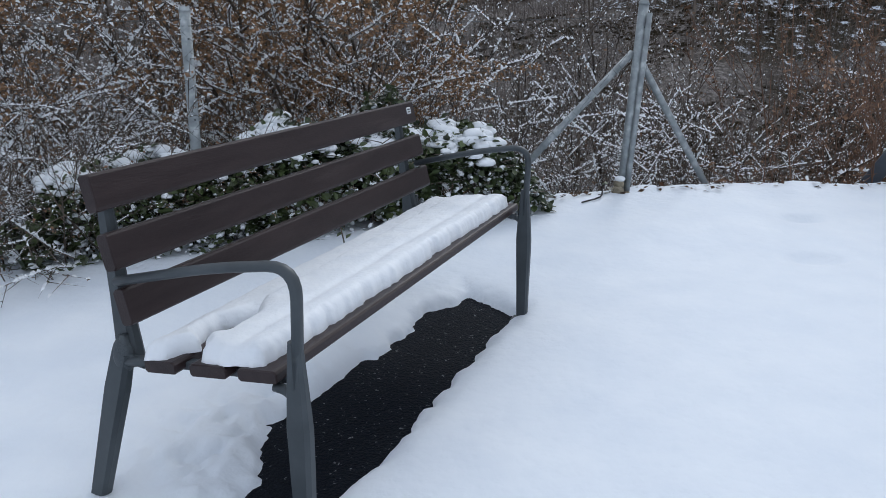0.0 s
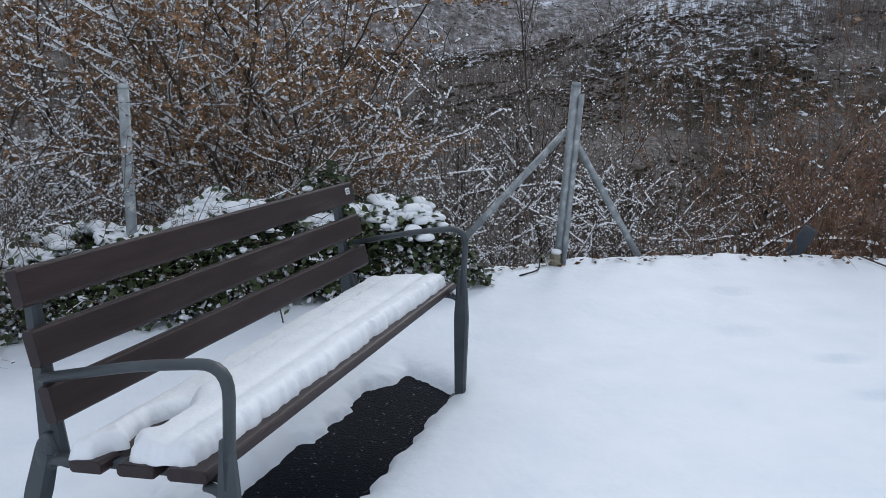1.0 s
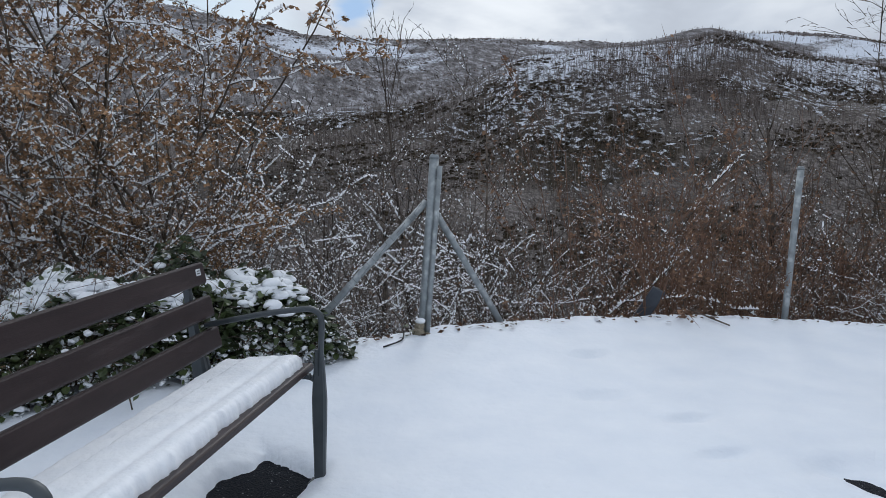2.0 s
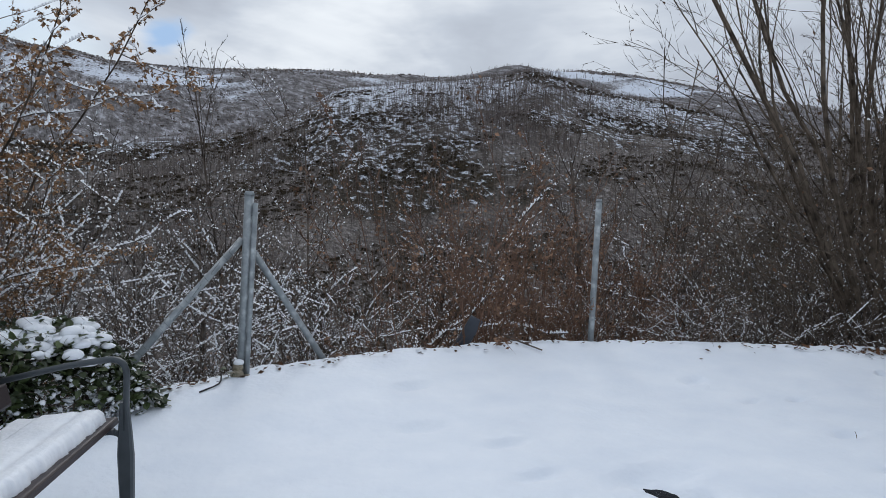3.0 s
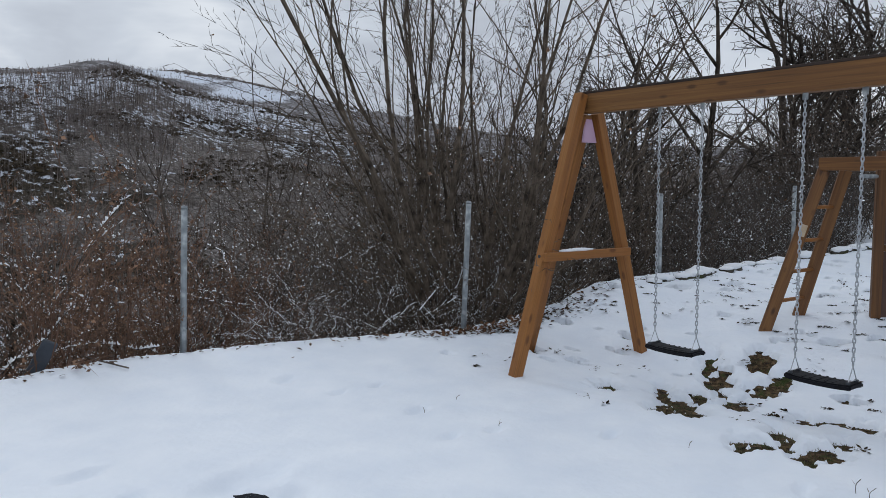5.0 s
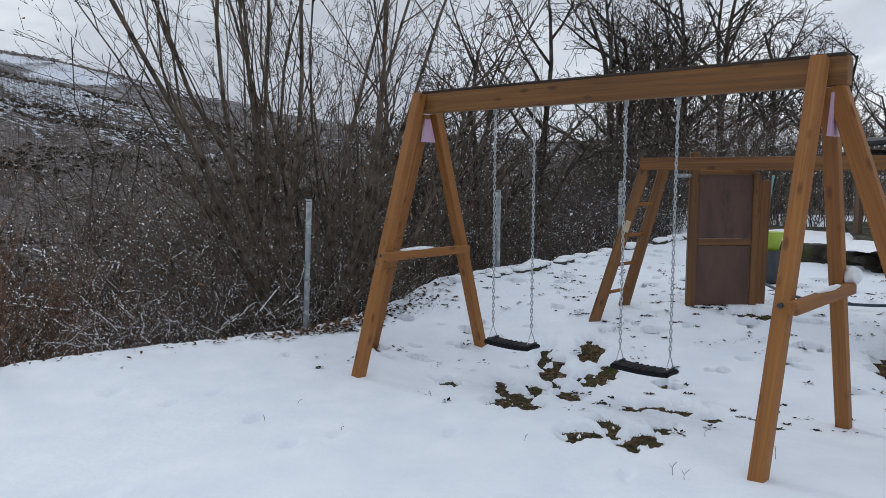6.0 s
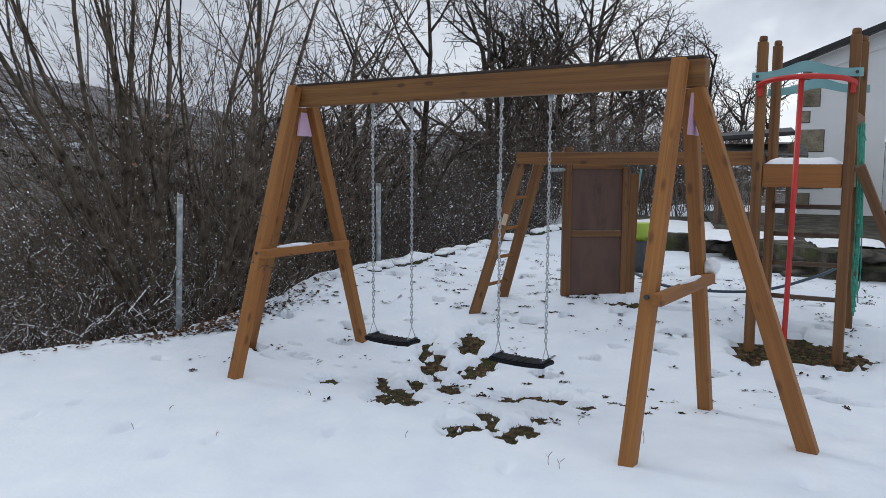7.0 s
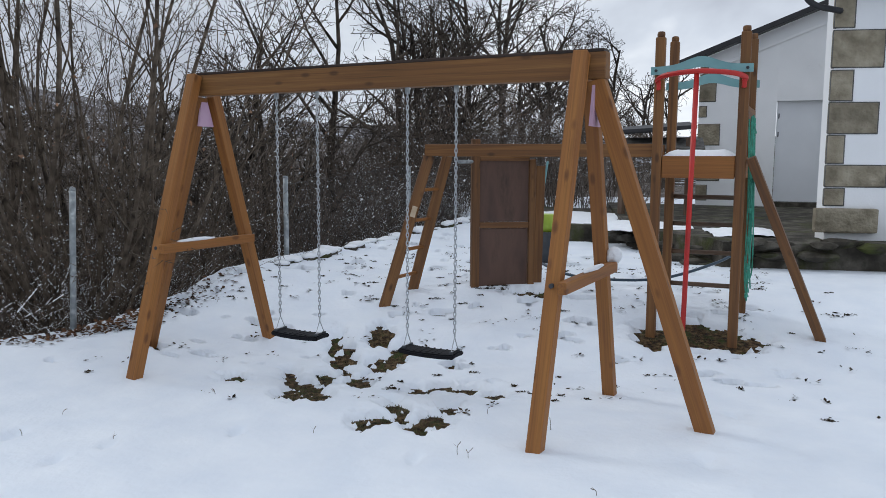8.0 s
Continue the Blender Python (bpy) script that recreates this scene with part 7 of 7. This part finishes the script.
# ---- woods on the far hillsides ----
vs, fs = [], []
rng = random.Random(21)
npr = np.random.RandomState(5)
N = 52000
raz, rr = np.radians(npr.uniform(-32, 62, N)), np.concatenate([npr.uniform(90, 398, int(N * 0.72)), npr.uniform(420, 1010, N - int(N * 0.72))])
px, py = rr * np.sin(raz), rr * np.cos(raz)
ca_, cr_ = np.radians(npr.normal(32, 4.5, 5000)), npr.uniform(250, 398, 5000)  # the wooded crest
px, py = np.concatenate([px, cr_ * np.sin(ca_)]), np.concatenate([py, cr_ * np.cos(ca_)])
rr = np.hypot(px, py)
clump, clump2 = fractal(px / 45, py / 45, 3, 71), fractal(px / 120, py / 120, 3, 73)
pz = ground_z(px, py)
for x, y, z, r, c0, c1 in zip(px, py, pz, rr, clump, clump2):
    if (c0 < -0.10 and r < 330 and rng.random() < 0.8) or (r > 410 and c1 < (-0.22 if x < 0.2 * y else 0.0) and rng.random() < 0.85):
        continue
    h = rng.uniform(1.4, 6.8) * (0.6 + 0.4 * min(1, r / 200)) * (1 + r / 1500) * (0.45 if 325 < r < 420 else (0.42 if r > 420 else 1.0))
    w = (0.085 if r < 410 else 0.11) * (r / 250)
    a = rng.uniform(0, 3.14)
    base = len(vs)
    s = Vector((math.cos(a), math.sin(a), 0))
    p = Vector((x, y, z - 0.6))
    vs += [p - s * w, p + s * w, p + Vector((rng.gauss(0, 0.05) * h, 0, h))]
    fs += [(base, base + 1, base + 2)]
    for _ in range(3):
        t = rng.uniform(0.25, 0.8)
        q = p + Vector((0, 0, h * t))
        b = Vector((rng.uniform(-1, 1), rng.uniform(-1, 1), rng.uniform(0.6, 1.4))).normalized() * h * 0.32
        base = len(vs)
        vs += [q - Vector((0, 0, w * 0.6)), q + Vector((0, 0, w * 0.6)), q + b]
        fs += [(base, base + 1, base + 2)]
tagged(new("far_woods", to_mesh("far_woods", (vs, fs), M_WOODS)), "bare grey woods covering the far hillsides", "woods", kind="stuff")

# ---- fallen leaves under the tall shrub and along the edge ----
vs, fs = [], []
rng = random.Random(31)
lx = np.array([rng.gauss(6.15, 0.5) for _ in range(860)] + [rng.uniform(-1, 4.5) for _ in range(160)])
ly = np.array([rng.gauss(0.0, 0.10) for _ in range(860)] + [0.0] * 160)
ly[:860] += np.interp(lx[:860], [4.6, 5.3, 5.95, 6.9, 8.6], [4.22, 3.74, 3.38, 3.06, 2.75])
ly[860:] = np.interp(lx[860:], [-1, 1.1, 2.2, 3.2, 4.3], [4.1, 4.85, 5.0, 4.95, 4.55]) - np.abs(np.array([rng.gauss(0, 0.07) for _ in range(160)]))
lz = ground_z(lx, ly) - 0.055 + np.maximum(snow_depth(lx, ly), 0)
for x, y, z in zip(lx, ly, lz):
    a, ln = rng.uniform(0, 6.28), rng.uniform(0.025, 0.055)
    d, s = Vector((math.cos(a), math.sin(a), rng.uniform(-0.3, 0.5))), Vector((-math.sin(a), math.cos(a), rng.uniform(-0.3, 0.3)))
    p = Vector((x, y, z + 0.008))
    c = len(vs)
    vs += [p, p + d * ln * 0.5 + s * ln * 0.32, p + d * ln, p + d * ln * 0.5 - s * ln * 0.32 + Vector((0, 0, 0.006))]
    fs += [(c, c + 1, c + 2), (c, c + 2, c + 3)]
tagged(new("leaf_litter", to_mesh("leaf_litter", (vs, fs), M_FALLEN)), "brown fallen leaves scattered on the snow by the fence", "leaves", kind="stuff")


# ---- dead leaves and grass tips showing through the thin snow of the bank ----
vs, fs = [], []
rng = random.Random(61)
spots = []
while len(spots) < 300:
    x, y = rng.uniform(4.6, 10.5), rng.uniform(-2.4, 3.1)
    if rng.random() < 0.25 + 0.75 * smooth(4.8, 7.0, x) and noise.noise(Vector((x * 1.3, y * 1.3, 2))) > -0.15:
        spots.append((x, y))
sz = ground_z(np.array([q[0] for q in spots]), np.array([q[1] for q in spots])) - 0.055 + np.maximum(snow_depth(np.array([q[0] for q in spots]), np.array([q[1] for q in spots])), 0)
for (x, y), z in zip(spots, sz):
    wide = rng.uniform(0.010, 0.060)
    for _ in range(rng.randint(3, 11)):
        c = Vector((x + rng.gauss(0, wide), y + rng.gauss(0, wide), z + rng.uniform(-0.002, 0.006)))
        a, ln = rng.uniform(0, 6.28), rng.uniform(0.014, 0.042)
        d, t = Vector((math.cos(a), math.sin(a), rng.uniform(-0.1, 0.5))), Vector((-math.sin(a), math.cos(a), rng.uniform(-0.2, 0.2)))
        k = len(vs)
        vs += [c, c + d * ln * 0.5 + t * ln * 0.3, c + d * ln, c + d * ln * 0.5 - t * ln * 0.3]
        fs += [(k, k + 1, k + 2), (k, k + 2, k + 3)]
tagged(new("leaf_litter", to_mesh("leaf_litter", (vs, fs), M_LITTER)), "dark dead leaves and grass tips showing through thin snow", "leaves", kind="stuff")

# ---- dry stalks standing in the snow, sprigs of ivy and fallen twigs ----
def stalk(x, y, high, seed):
    rng = random.Random(seed)
    z = top_z(x, y)
    ob = root("dry_stalk", (x, y, z), "thin dry grass stalk standing in the snow", "grass", "stalks in the snow")
    pts = [Vector((0, 0, -0.03)), Vector((rng.uniform(-0.01, 0.01), rng.uniform(-0.01, 0.01), high * 0.5)), Vector((rng.uniform(-0.03, 0.03), rng.uniform(-0.03, 0.03), high))]
    part("stem", sweep(curve_points(pts, 3), ring(0.0017, 4)), M_TWIG, ob)
    if rng.random() < 0.6:
        p = pts[1]
        d = Vector((rng.uniform(-1, 1), rng.uniform(-1, 1), 0.8)).normalized() * 0.03
        part("leaf", ([p, p + d * 0.5 + Vector((0.004, 0.003, 0)), p + d, p + d * 0.5 - Vector((0.004, 0.003, 0))], [(0, 1, 2, 3)]), M_DRY_LEAF, ob)


for k, (x, y, h) in enumerate(((3.97, 0.30, 0.07), (3.95, 0.24, 0.045), (4.59, 0.21, 0.06), (4.41, -0.14, 0.07), (4.15, 1.10, 0.04), (3.86, 2.58, 0.03), (3.89, 2.08, 0.03), (4.19, 2.58, 0.03), (4.7, 1.9, 0.04), (3.6, -0.35, 0.04))):
    stalk(x, y, h, k)


def sprig(x, y, count, spread, high, seed):
    rng = random.Random(seed)
    z = top_z(x, y)
    ob = root("ivy_sprig", (x, y, z), "small sprig of dark ivy leaves poking out of the snow", "plant", "sprigs in the snow")
    vs, fs = [], []
    for _ in range(count):
        c = Vector((rng.gauss(0, spread), rng.gauss(0, spread * 0.5), abs(rng.gauss(0, high)) + 0.005))
        d = Vector((rng.gauss(0, 1), rng.gauss(0, 1), rng.uniform(-0.2, 0.6))).normalized()
        s = d.cross(Vector((0, 0, 1))).normalized()
        ln = rng.uniform(0.02, 0.045)
        k = len(vs)
        vs += [c, c + d * ln * 0.35 + s * ln * 0.36, c + d * ln, c + d * ln * 0.35 - s * ln * 0.36]
        fs += [(k, k + 1, k + 2), (k, k + 2, k + 3)]
    part("leaves", (vs, fs), M_IVY, ob)
    for _ in range(3):
        q = Vector((rng.gauss(0, spread), rng.gauss(0, spread * 0.5), high))
        part("stem", sweep([Vector((0, 0, -0.03)), q * 0.6, q], ring(0.002, 4)), M_TWIG, ob)


for k, (x, y, n, sp, h) in enumerate(((-1.33, 3.79, 34, 0.05, 0.03), (-0.34, 4.42, 26, 0.06, 0.025), (-1.75, 3.35, 26, 0.06, 0.04), (0.42, 4.55, 16, 0.05, 0.02), (0.62, 4.62, 10, 0.03, 0.015), (1.05, 4.78, 18, 0.06, 0.03))):
    sprig(x, y, n, sp, h, 700 + k)


def fallen_twig(points, r, label):
    pts = [Vector(p) for p in points]
    ob = root("fallen_twig", pts[0], label, "twig")
    part("stem", sweep(curve_points([p - pts[0] for p in pts], 3), ring(r, 5)), M_TWIG if len(pts) > 3 else M_BLACK, ob)
    if len(pts) < 4:
        return
    mid, d = pts[len(pts) // 2] - pts[0], (pts[-1] - pts[0]).normalized()
    part("side_shoot", sweep([mid, mid + d * 0.07 + Vector((0.02, 0.05, 0.01)), mid + d * 0.13 + Vector((0.03, 0.08, 0.012))], ring(r * 0.6, 4)), M_TWIG, ob)


zt = top_z(3.21, 4.9)
fallen_twig([(3.19, 5.12, zt + 0.03), (3.20, 5.0, zt + 0.022), (3.22, 4.85, zt + 0.012), (3.23, 4.62, zt + 0.006)], 0.006, "thin dark twig lying on the snow rim")
fallen_twig([(1.0, 4.8, top_z(1.0, 4.8) + 0.02), (0.95, 4.62, top_z(0.95, 4.62) + 0.012), (0.82, 4.5, top_z(0.82, 4.5) + 0.008)], 0.005, "dark twig lying on the snow by the corner post")
